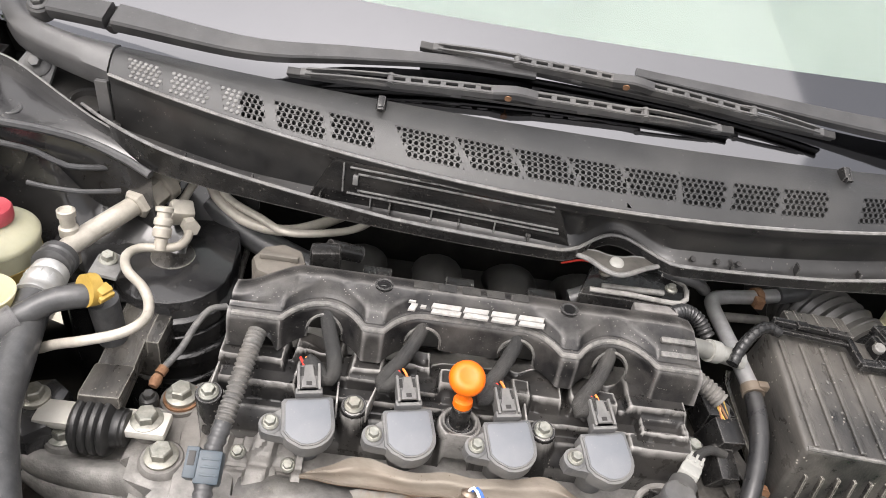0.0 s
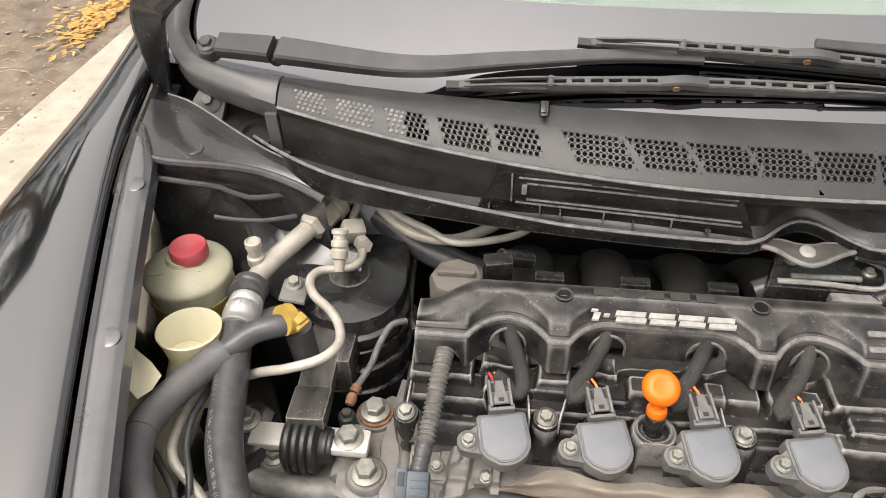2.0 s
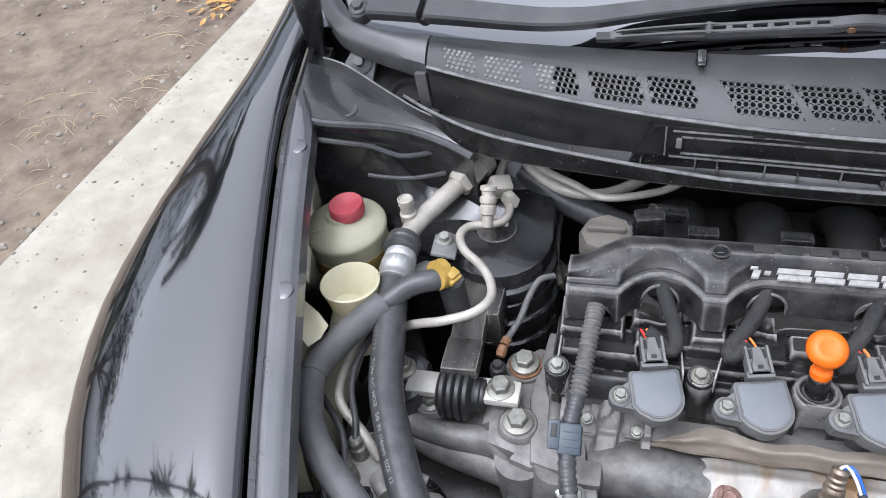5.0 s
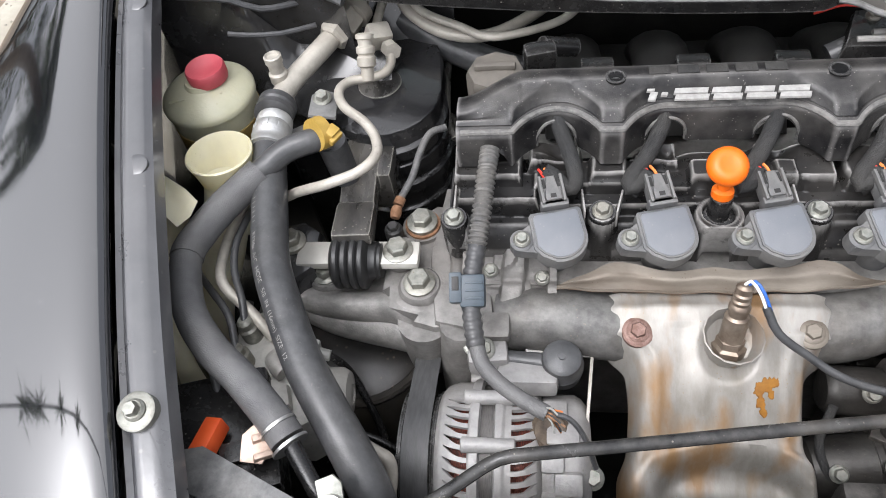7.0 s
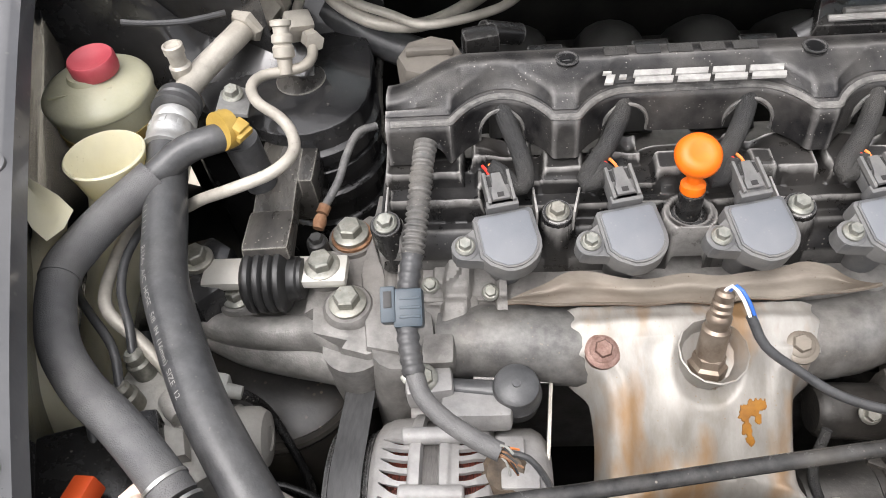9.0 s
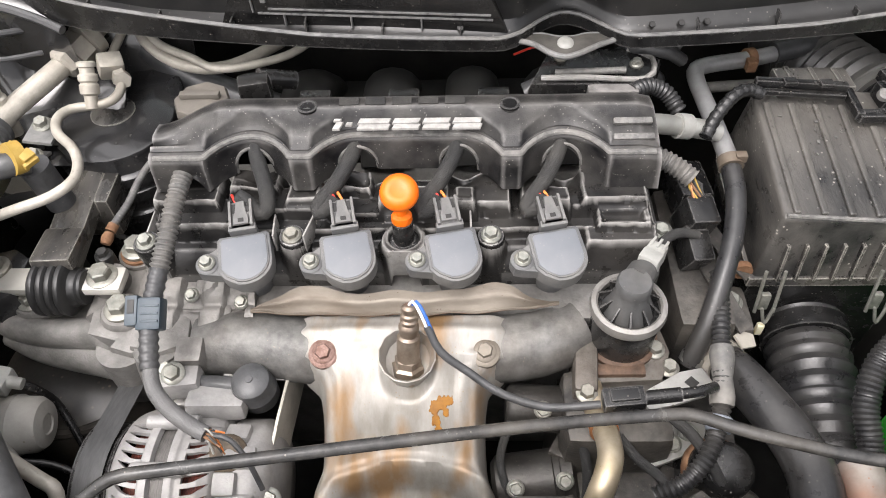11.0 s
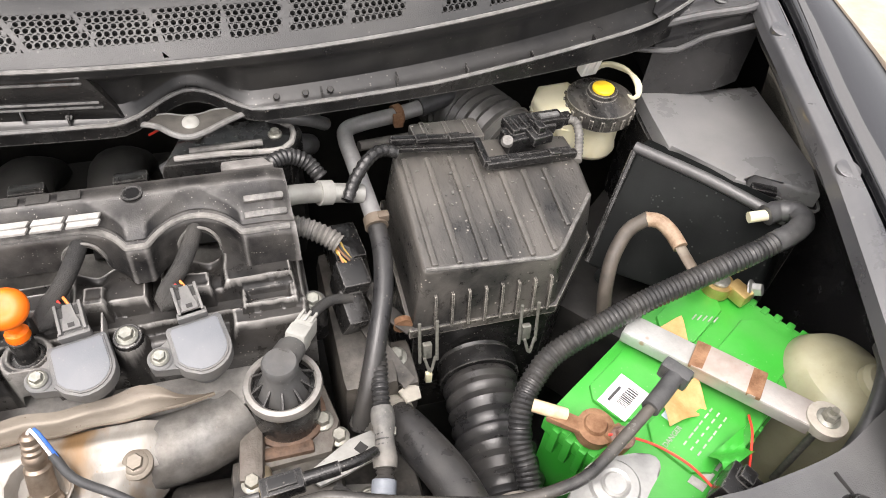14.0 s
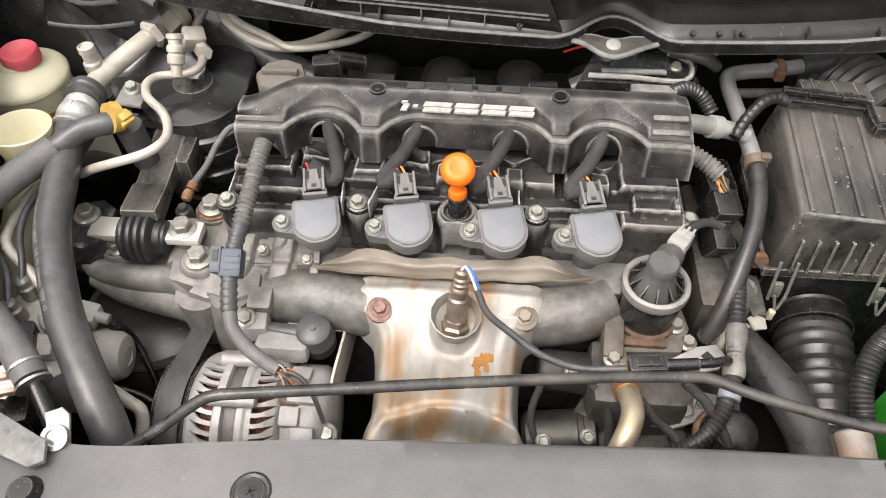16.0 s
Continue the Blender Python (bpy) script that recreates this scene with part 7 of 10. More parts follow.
part("motor", bm, mat("dusty_pale_can", (0.30, 0.29, 0.265), (0.42, 0.41, 0.38), 0.5, scale=40, bump=0.15, dust=(0.17, 0.14, 0.11), dusty=0.5, dscale=40), blk, "pale dusty pump motor can")
bm = B()
box(bm, (-0.262, 0.332, 0.752), (0.040, 0.022, 0.018), 0.004, (0, 10, -6))
rod(bm, (-0.246, 0.330, 0.752), (-0.232, 0.329, 0.748), 0.006, 0.005, 14)
part("motor_plug", bm, M_greywhite, blk, "pale connector on the pump motor")
LEADS = ([(-0.2926, 0.3442, 0.815), (-0.304, 0.3687, 0.819), (-0.3084, 0.3942, 0.822), (-0.3060, 0.4194, 0.822), (-0.305, 0.445, 0.815)],
         [(-0.3011, 0.3298, 0.812), (-0.3268, 0.3584, 0.808), (-0.3483, 0.3822, 0.80), (-0.3684, 0.414, 0.785)],
         [(-0.302, 0.283, 0.814), (-0.324, 0.313, 0.812), (-0.346, 0.343, 0.80), (-0.366, 0.37, 0.78)])
for i, (x, y) in enumerate(((-0.2893, 0.328), (-0.2905, 0.303), (-0.2935, 0.263))):
    bm = B()
    lathe(bm, [(0.0085, -0.018), (0.0085, -0.002), (0.0066, 0.0), (0.0066, 0.006), (0.0042, 0.009)], (x, y, 0.800), (-0.1, 0.1, 1), 16)
    u = part("union_nut", bm, M_bolt, blk)
    bm = B()
    sweep(bm, [(x, y, 0.806)] + LEADS[i], 0.0032, 10, 0.008)
    part("thin_pipe", bm, M_rubber, blk)
bm = B()
sweep(bm, [(-0.248, 0.331, 0.753), (-0.232, 0.333, 0.735), (-0.224, 0.334, 0.708), (-0.214, 0.322, 0.690), (-0.202, 0.305, 0.672), (-0.19, 0.28, 0.65)], 0.0036, 10, 0.006)
part("pump_lead", bm, M_plastic, blk, "shiny black lead")
bm = B()
sweep(bm, [(-0.30, 0.285, 0.73), (-0.24, 0.272, 0.725), (-0.20, 0.272, 0.715), (-0.165, 0.262, 0.70)], 0.0032, 10, 0.008)
part("second_lead", bm, M_plastic, blk, "shiny black lead")
bm = B()
sweep(bm, [(-0.262, 0.285, 0.755), (-0.232, 0.270, 0.757), (-0.205, 0.2555, 0.758), (-0.176, 0.2405, 0.759), (-0.1675, 0.2365, 0.757), (-0.1655, 0.229, 0.748), (-0.1675, 0.214, 0.735), (-0.170, 0.195, 0.72)], 0.0056, 12, 0.005)
solo("drain_pipe", bm, M_pipe, "pale bent metal pipe low beside the hoses", "pipe")
red = thing("red_connector", "red-orange plastic connector by the wing", "connector", (-0.283, 0.222, 0.82))
bm = B()
box(bm, (-0.2835, 0.2225, 0.823), (0.0155, 0.030, 0.014), 0.002, (-12, -8, -6), (0.9, 0.96))
part("body", bm, M_redorange, red)
bm = B()
box(bm, (-0.2835, 0.2070, 0.8225), (0.014, 0.004, 0.012), 0.001, (-12, -8, -6))
part("end_cap", bm, mat("pink_worn_edge", (0.6, 0.2, 0.14), (0.7, 0.3, 0.22), 0.5, scale=60), red, "worn pink end")
lugp = thing("earth_lug", "pale steel lug with a round eye on the panel edge", "lug", (-0.183, 0.178, 0.83))
bm = B()
plate(bm, [(-0.007, -0.012), (0.008, -0.012), (0.009, 0.010), (0.004, 0.016), (-0.008, 0.014)], -0.0015, 0.0015, pose(-0.184, 0.181, 0.833, 25, 0, 15), 0.0006)
part("tab", bm, M_bolt, lugp)
bm = B()
lathe(bm, [(0.0095, -0.003), (0.0095, 0.003), (0.0062, 0.0035), (0.0055, 0.001), (0.0035, 0.001), (0, 0.002)], (-0.183, 0.175, 0.834), (0.1, -0.5, 1), 22)
part("eye", bm, M_steel, lugp, "round bright eye")
bm = B()
box(bm, (-0.285, 0.232, 0.775), (0.075, 0.10, 0.07), 0.008, (0, 8, 20))
box(bm, (-0.262, 0.218, 0.812), (0.03, 0.016, 0.008), 0.002, (0, 8, 20))
solo("lamp_housing_back", bm, M_plastic, "black back of the headlamp housing", "lamp housing")
bm = B()
sweep(bm, [(-0.335, 0.40, 0.72), (-0.33, 0.34, 0.71), (-0.315, 0.29, 0.72), (-0.30, 0.26, 0.73)], 0.006, 10, 0.01)
sweep(bm, [(-0.31, 0.40, 0.73), (-0.305, 0.35, 0.74), (-0.29, 0.31, 0.755)], 0.005, 10, 0.01)
solo("brake_hose", bm, M_rubber, "thin black hoses beside the valve block", "hose")

# ---- alternator and belt ----
alt = thing("alternator", "dusty aluminium alternator with vent slots and copper windings", "alternator", (-0.07, 0.25, 0.62))
AC = V((0, 0.262, 0.690))
R = 0.066
bm = B()
lathe(bm, [(0.02, -0.128), (0.045, -0.127), (0.054, -0.122), (0.054, -0.056), (0.04, -0.052)], AC, (1, 0, 0), 36)
part("winding", bm, mat("copper_windings", (0.03, 0.010, 0.008), (0.26, 0.055, 0.03), 0.5, scale=200, bump=0.5, stretch=(8, 1, 1)), alt, "dark red copper windings")
bm = B()
lathe(bm, [(0.056, -0.102), (0.0635, -0.102), (0.0635, -0.084), (0.056, -0.084)], AC, (1, 0, 0), 44)
part("stator", bm, mat("laminated_steel", (0.10, 0.095, 0.09), (0.18, 0.17, 0.16), 0.5, 0.5, scale=150, stretch=(10, 1, 1), bump=0.3), alt, "laminated steel ring")


def slotted_frame(prof, xa, xb, tip, name_label):
    """A cast ring of revolution with a row of swept cooling slots from xa to xb; tip is the end at which they taper."""
    bm = B()
    m, cells = 30, 46
    xs = [p[1] for p in prof]
    radius = lambda x: next((r0 + (r1 - r0) * (x - x0) / (x1 - x0) for (r0, x0), (r1, x1) in zip(prof, prof[1:]) if x0 <= x <= x1), prof[-1][0])
    gap = 2 * math.pi / cells
    rows = []
    for j in range(m + 1):
        x = xs[0] + (xs[-1] - xs[0]) * j / m
        k = min(1.0, max(0.0, (x - xa) / (xb - xa)))
        q = 1 - k if tip > 0 else k
        half, turn = gap * (0.05 + 0.24 * min(1.0, 1.8 * q)), -0.10 * (1 - q) ** 2
        ring = []
        for c in range(cells):
            for o in (-half, half):
                a = gap * (c + 0.5) + turn + o
                ring.append(bm.verts.new(AC + V((x, radius(x) * math.cos(a), radius(x) * math.sin(a)))))
        rows.append((x, ring))
    n = cells * 2
    for (x0, ra), (x1, rb) in zip(rows, rows[1:]):
        for i in range(n):
            a = gap * (i // 2 + 0.5)
            if i % 2 == 0 and xa <= (x0 + x1) / 2 <= xb and 1.15 < a < 2.6:
                continue
            bm.faces.new([ra[i], ra[(i + 1) % n], rb[(i + 1) % n], rb[i]])
    bmesh.ops.recalc_face_normals(bm, faces=bm.faces)
    bmesh.ops.solidify(bm, geom=bm.faces[:], thickness=0.0035)
    return part("end_frame", bm, M_altern, alt, name_label, 50)


M_altern = mat("pale_cast_alloy", (0.25, 0.245, 0.24), (0.38, 0.37, 0.36), 0.48, 0.15, scale=50, bump=0.25, bscale=380, dust=(0.20, 0.175, 0.145), dusty=0.5, specks=0.4, dscale=40)
slotted_frame([(0.040, -0.1385), (0.054, -0.136), (0.062, -0.130), (0.0655, -0.121), (0.066, -0.107), (0.0685, -0.106), (0.0685, -0.0985), (0.064, -0.098)], -0.1265, -0.108, -1, "pale cast front end frame with slots")
slotted_frame([(0.064, -0.0875), (0.0675, -0.087), (0.0675, -0.0805), (0.0655, -0.079), (0.065, -0.062), (0.061, -0.054), (0.054, -0.0500)], -0.0735, -0.0535, 1, "pale cast rear end frame with slots")
for a in (64, 100, 142, 20):
    bm = B()
    y, z = AC.y + 0.069 * math.cos(radians(a)), AC.z + 0.069 * math.sin(radians(a))
    rod(bm, (-0.112, y, z), (-0.070, y, z), 0.0062, 0.0058, 14, 0.001)
    part("tie_bolt_boss", bm, M_altern, alt)
bm = B()
lathe(bm, [(0.03, -0.051), (0.0555, -0.050), (0.0575, -0.046), (0.0575, -0.024), (0.054, -0.018), (0.046, -0.012), (0.02, -0.010), (0, -0.010)], AC, (1, 0, 0), 36)
for a, x, sx, sr in ((66, -0.040, 0.020, 0.010), (88, -0.034, 0.026, 0.008), (108, -0.042, 0.018, 0.012), (124, -0.030, 0.022, 0.010), (140, -0.040, 0.022, 0.008)):
    box(bm, (x, AC.y + 0.058 * math.cos(radians(a)), AC.z + 0.058 * math.sin(radians(a))), (sx, 0.018, sr), 0.0035, (a - 90, 0, 0))
part("rear_cover", bm, M_altern, alt, "pale lumpy rear cover")
bm = B()
lathe(bm, [(0.0155, -0.01), (0.0155, 0.005), (0.012, 0.008), (0.006, 0.007), (0, 0.005)], (-0.044, 0.268, 0.745), (0.05, -0.25, 1), 22)
part("regulator_socket", bm, mat("dirty_brown_socket", (0.045, 0.032, 0.022), (0.12, 0.09, 0.06), 0.6, scale=120, bump=0.4), alt, "dirty brown socket with broken wires")
bm = B()
box(bm, (-0.095, 0.330, 0.750), (0.034, 0.022, 0.024), 0.005, (0, 0, 6))
box(bm, (-0.062, 0.318, 0.744), (0.050, 0.034, 0.020), 0.006, (-12, 0, 0))
part("mounting_lug", bm, M_altern, alt, "cast mounting lug")
bm = B()
lathe(bm, [(0.017, -0.024), (0.0178, -0.010), (0.0182, -0.008), (0.0172, -0.0065), (0.0168, 0.004), (0.0155, 0.0085), (0.012, 0.0108), (0.003, 0.0118), (0.0028, 0.0128), (0, 0.0128)], (-0.034, 0.326, 0.752), (0, -0.15, 1), 30)
rod(bm, (-0.046, 0.326, 0.748), (-0.090, 0.331, 0.748), 0.0085, 0.0065, 18)
part("terminal_boot", bm, M_rubber, alt, "black rubber terminal boot")
bm = B()
box(bm, (-0.0365, 0.3635, 0.722), (0.056, 0.0024, 0.042), 0.0008, (-6, 0, 0))
box(bm, (-0.0365, 0.350, 0.7425), (0.056, 0.028, 0.0022), 0.0008, (8, 0, 0))
part("guard_plate", bm, M_alu, alt, "thin folded steel guard plate")
bm = B()
plate(bm, [(0.365, 0.698), (0.366, 0.738), (0.335, 0.741), (0.300, 0.738), (0.262, 0.728), (0.236, 0.712), (0.232, 0.690), (0.300, 0.690)], -0.0012, 0.0012, Matrix(((0.10, 0, 1, -0.0425), (1, 0, 0, 0), (0, 1, 0, 0), (0, 0, 0, 1))))
part("guard_side", bm, M_pipe, alt, "upright pale steel side plate")
for x, y, z in ((-0.098, 0.330, 0.763), (-0.106, 0.336, 0.758), (-0.012, 0.240, 0.724)):
    bm = B()
    hexbolt(bm, (x, y, z), 0.0068, (0.1, -0.3, 1), 0.008)
    part("bolt", bm, M_bolt, alt)
belt = thing("drive_belt", "black ribbed drive belt round its pulley", "drive belt", (-0.155, 0.26, 0.63))
bm = B()
lathe(bm, [(0.045, -0.016), (0.057, -0.015), (0.057, -0.012), (0.0545, -0.011), (0.0545, 0.011), (0.057, 0.012), (0.058, 0.015), (0.04, 0.016)], AC + V((-0.1495, 0, 0)), (1, 0, 0), 44)
part("pulley", bm, M_plastic, belt)
bm = B()
pts = [V((0, 0.45, 0.69)), V((0, 0.40, 0.715)), V((0, 0.335, 0.728))]
pts += [V((0, AC.y + 0.0588 * math.cos(radians(a)), AC.z + 0.0588 * math.sin(radians(a)))) for a in range(66, 206, 5)]
pts += [V((0, AC.y - 0.035, 0.60)), V((0, AC.y - 0.01, 0.50))]
for x0, x1 in ((-0.1605, -0.1385),):
    va = [bm.verts.new(p + V((x0, 0, 0))) for p in pts]
    vb = [bm.verts.new(p + V((x1, 0, 0))) for p in pts]
    for i in range(len(pts) - 1):
        bm.faces.new([va[i], va[i + 1], vb[i + 1], vb[i]])
part("belt", bm, mat("dusty_belt_back", (0.045, 0.045, 0.046), (0.075, 0.075, 0.075), 0.5, scale=60, bump=0.1, stretch=(6, 1, 1)), belt, crease=60)

# rod lying across the front
ROD = [(-0.175, 0.155, 0.79), (-0.150, 0.173, 0.806), (-0.110, 0.190, 0.832), (-0.082, 0.203, 0.850), (-0.070, 0.207, 0.853), (-0.055, 0.2095, 0.853), (0.02, 0.221, 0.849), (0.10, 0.234, 0.844), (0.20, 0.249, 0.838), (0.275, 0.2575, 0.834), (0.295, 0.2575, 0.833), (0.312, 0.252, 0.832), (0.338, 0.244, 0.831), (0.392, 0.231, 0.829), (0.42, 0.227, 0.830), (0.443, 0.227, 0.832), (0.469, 0.232, 0.835), (0.509, 0.254, 0.840), (0.535, 0.269, 0.841)]
prop = thing("prop_rod", "black steel prop rod lying across with a rubber grip", "prop rod", (0.1, 0.23, 0.84))
bm = B()
sweep(bm, ROD, 0.0044, 14, 0.006)
part("rod", bm, mat("worn_grey_rod", (0.014, 0.014, 0.014), (0.05, 0.049, 0.047), 0.24, 0.0, scale=60, bump=0.15, dust=(0.26, 0.23, 0.19), dusty=0.3, dscale=60), prop, "worn grey-black painted rod")
bm = B()
sweep(bm, [(0.528, 0.265, 0.841), (0.545, 0.276, 0.841), (0.558, 0.285, 0.841)], 0.0070, 18, 0.004)
box(bm, (0.562, 0.289, 0.839), (0.012, 0.024, 0.016), 0.003, (0, 0, 35))
part("grip", bm, M_rubber, prop, "black rubber grip")
# ---- valve with its plug, beside the exhaust ----
egr = thing("recirculation_valve", "black canister valve with a pale metal rim and grey plug", "valve", (0.27, 0.359, 0.74))
EC = V((0.270, 0.359, 0.0))
bm = B()
lathe(bm, [(0.029, 0.758), (0.0305, 0.764), (0.0305, 0.806), (0.029, 0.809)], EC, (0, 0, 1), 40)
part("canister", bm, M_plastic, egr, "black can")
bm = B()
lathe(bm, [(0.0295, 0.805), (0.0335, 0.806), (0.0345, 0.811), (0.0335, 0.8165), (0.0295, 0.8175), (0.0275, 0.816), (0.0275, 0.807)], EC, (0, 0, 1), 44)
part("rim", bm, mat("worn_alloy_rim", (0.22, 0.21, 0.195), (0.34, 0.325, 0.305), 0.45, 0.5, scale=60, bump=0.2), egr, "pale worn metal rim")
bm = B()
lathe(bm, [(0.0275, 0.806), (0.024, 0.807), (0.0155, 0.829), (0.0145, 0.838), (0.0155, 0.839), (0.0155, 0.847), (0.0140, 0.849), (0, 0.849)], EC, (0, 0, 1), 34)
dome = part("dome", bm, mat("grey_black_dome", (0.05, 0.05, 0.05), (0.085, 0.085, 0.085), 0.55, scale=60, dust=DUST, dusty=0.3), egr, "grey-black ribbed dome")
for i in range(10):
    a = 2 * math.pi * i / 10 + 0.2
    bm = B()
    box(bm, EC + V((0.0195 * math.cos(a), 0.0195 * math.sin(a), 0.8165)), (0.016, 0.0018, 0.012), 0.0004, (0, 40, math.degrees(a)))
    part("rib", bm, M_plastic, dome)
bm = B()
d = V((0.026, 0.040, -0.010)).normalized()
lathe(bm, [(0.0135, 0.0), (0.0130, 0.016), (0.0105, 0.020)], EC + V((0.004, 0.008, 0.840)), d, 20, (1, 0.75))
part("outlet", bm, mat("grey_black_outlet", (0.05, 0.05, 0.05), (0.085, 0.085, 0.085), 0.55, scale=60, dust=DUST, dusty=0.3), egr)
bm = B()
R3 = frame_of(d)
q = R3.to_euler()
rot = (math.degrees(q.x), math.degrees(q.y), math.degrees(q.z))
for k, (s, l0) in enumerate(((0.024, 0.028), (0.022, 0.042))):
    box(bm, EC + V((0.004, 0.008, 0.840)) + d * l0, (s * 0.8, s * 0.9, 0.016), 0.0025, rot)
for o in (-0.006, 0.0, 0.006):
    box(bm, EC + V((0.004, 0.008, 0.840)) + d * 0.047 + R3 @ V((o, 0.010, 0)), (0.0025, 0.003, 0.014), 0.0006, rot)
part("plug", bm, M_greywhite, egr, "pale grey plug")
bm = B()
sweep(bm, [EC + V((0.004, 0.008, 0.840)) + d * 0.050, (0.308, 0.420, 0.828), (0.325, 0.432, 0.826), (0.345, 0.436, 0.818)], 0.0048, 10, 0.005)
part("cable", bm, M_tape, egr)
bm = B()
plate(bm, [(-0.042, -0.034), (0.030, -0.040), (0.046, -0.012), (0.044, 0.030), (0.0, 0.04), (-0.040, 0.026)], 0, 0.02, pose(0.268, 0.350, 0.738, 0, 0, 8), 0.004)
box(bm, (0.235, 0.335, 0.745), (0.022, 0.075, 0.05), 0.006, (0, 0, -6))
base = part("base_flange", bm, mat("grimy_casting", (0.075, 0.066, 0.056), (0.17, 0.155, 0.135), 0.5, 0.2, scale=60, bump=0.3, bscale=350, dust=(0.06, 0.04, 0.03), dusty=0.5), egr, "grimy cast base")
bm = B()
lathe(bm, [(0.0315, 0.756), (0.0345, 0.758), (0.0345, 0.762), (0.031, 0.764)], EC, (0, 0, 1), 36)
box(bm, EC + V((-0.004, -0.036, 0.757)), (0.045, 0.012, 0.012), 0.003)
part("rusty_clamp", bm, mat("dark_rust", (0.055, 0.032, 0.02), (0.14, 0.085, 0.055), 0.7, scale=80, bump=0.4, bscale=300), egr, "dark rusty clamp plate")
for x, y, z in ((0.232, 0.298, 0.763), (0.300, 0.345, 0.760), (0.312, 0.330, 0.752)):
    bm = B()
    hexbolt(bm, (x, y, z), 0.0068, (0, -0.1, 1), 0.009)
    part("bolt", bm, M_bolt, egr)
egr.scale = (0.9, 0.9, 0.9)
egr.location = (0.2735, 0.3725, 0.7305)

# transmission-side castings below
box_t = thing("gearbox_casing", "dusty cast gearbox housing with brackets", "gearbox", (0.29, 0.27, 0.5))
bm = B()
box(bm, (0.30, 0.30, 0.60), (0.16, 0.16, 0.16), 0.02)
box(bm, (0.265, 0.315, 0.705), (0.09, 0.07, 0.07), 0.015)
lathe(bm, [(0.05, 0), (0.052, 0.05), (0.046, 0.07), (0.02, 0.075)], (0.335, 0.245, 0.635), (0.1, -0.5, 1), 30)
M_oily = mat("oily_cast_casing", (0.03, 0.028, 0.026), (0.10, 0.093, 0.085), 0.45, 0.3, scale=60, bump=0.25, bscale=300, dust=(0.16, 0.14, 0.11), dusty=0.4, dscale=50)
part("casing", bm, M_oily, box_t)
rng = random.Random(12)
for i in range(14):
    bm = B()
    box(bm, (0.225 + 0.14 * rng.random(), 0.225 + 0.10 * rng.random(), 0.655 + 0.030 * rng.random()), (0.012 + 0.02 * rng.random(), 0.012 + 0.02 * rng.random(), 0.02 + 0.02 * rng.random()), 0.003, (rng.uniform(-30, 30), rng.uniform(-20, 20), rng.uniform(0, 90)))
    part("casting_boss", bm, M_oily, box_t)
M_zinc = mat("dusty_zinc_plate", (0.28, 0.28, 0.265), (0.42, 0.415, 0.395), 0.45, 0.3, scale=50, bump=0.15, dust=(0.14, 0.12, 0.1), dusty=0.5, dscale=40)
bm = B()
plate(bm, [(0.278, 0.318), (0.300, 0.330), (0.319, 0.341), (0.338, 0.345), (0.344, 0.332), (0.336, 0.319), (0.310, 0.311), (0.290, 0.306)], 0, 0.003, pose(0, 0, 0.742, 0, 0, 0), 0.0008)
part("bracket_plate", bm, M_zinc, box_t, "pale zinc-plated bracket plate")
bm = B()
plate(bm, [(0.264, 0.294), (0.278, 0.313), (0.309, 0.322), (0.345, 0.315), (0.338, 0.293), (0.297, 0.277), (0.268, 0.282)], 0.700, 0.7035, None, 0.0008)
part("bracket_plate", bm, M_zinc, box_t, "pale zinc-plated bracket plate")
for x, y, z in ((0.3268, 0.3307, 0.7451), (0.2854, 0.3034, 0.7036)):
    bm = B()
    box(bm, (x, y, z), (0.0085, 0.0085, 0.0010), 0, (0, 0, 40))
    part("square_hole", bm, M_dark, box_t)
bm = B()
lathe(bm, [(0.024, -0.10), (0.025, -0.02), (0.021, -0.004), (0.016, 0.0), (0, 0.001)], (0.345, 0.262, 0.735), (0.1, -0.3, 1), 26)
part("sensor_boot", bm, M_plastic, box_t, "dark rubber boot")
bm = B()
lathe(bm, [(0.0262, -0.035), (0.0275, -0.033), (0.0275, -0.026), (0.0262, -0.024)], (0.345, 0.262, 0.735), (0.1, -0.3, 1), 26)
part("boot_band", bm, M_rust, box_t, "rusty band")
for x, y, z in ((0.312, 0.296, 0.7035), (0.2425, 0.3474, 0.7174), (0.328, 0.306, 0.7035), (0.352, 0.338, 0.748)):
    bm = B()
    hexbolt(bm, (x, y, z), 0.006, (0, -0.4, 1), 0.008)
    part("bolt", bm, M_bolt, box_t)
bm = B()
sweep(bm, [(0.244, 0.330, 0.742), (0.2476, 0.3000, 0.745), (0.2500, 0.278, 0.757), (0.2490, 0.258, 0.765), (0.2440, 0.243, 0.763), (0.2372, 0.230, 0.752), (0.230, 0.216, 0.72)], 0.0098, 16, 0.006)
solo("steel_coolant_pipe", bm, mat("brassy_steel_pipe", (0.42, 0.35, 0.24), (0.56, 0.49, 0.38), 0.4, 0.7, scale=50, dust=(0.3, 0.22, 0.12), dusty=0.4), "tan-stained bent steel coolant pipe", "pipe")
bm = B()
lathe(bm, [(0.0115, -0.003), (0.0115, 0.003)], (0.2492, 0.287, 0.7515), (0, -0.9, 0.4), 20)
solo("pipe_clip", bm, M_copper, "copper-coloured band on the coolant pipe", "clip")
# starter and dark hardware under the sensor cable
starter = thing("starter_motor", "dark oily starter motor behind the shield", "starter motor", (0.205, 0.26, 0.6))
M_starter = mat("dark_oily_metal", (0.022, 0.021, 0.020), (0.060, 0.057, 0.052), 0.42, 0.5, scale=50, bump=0.2, dust=(0.13, 0.11, 0.09), dusty=0.3)
bm = B()
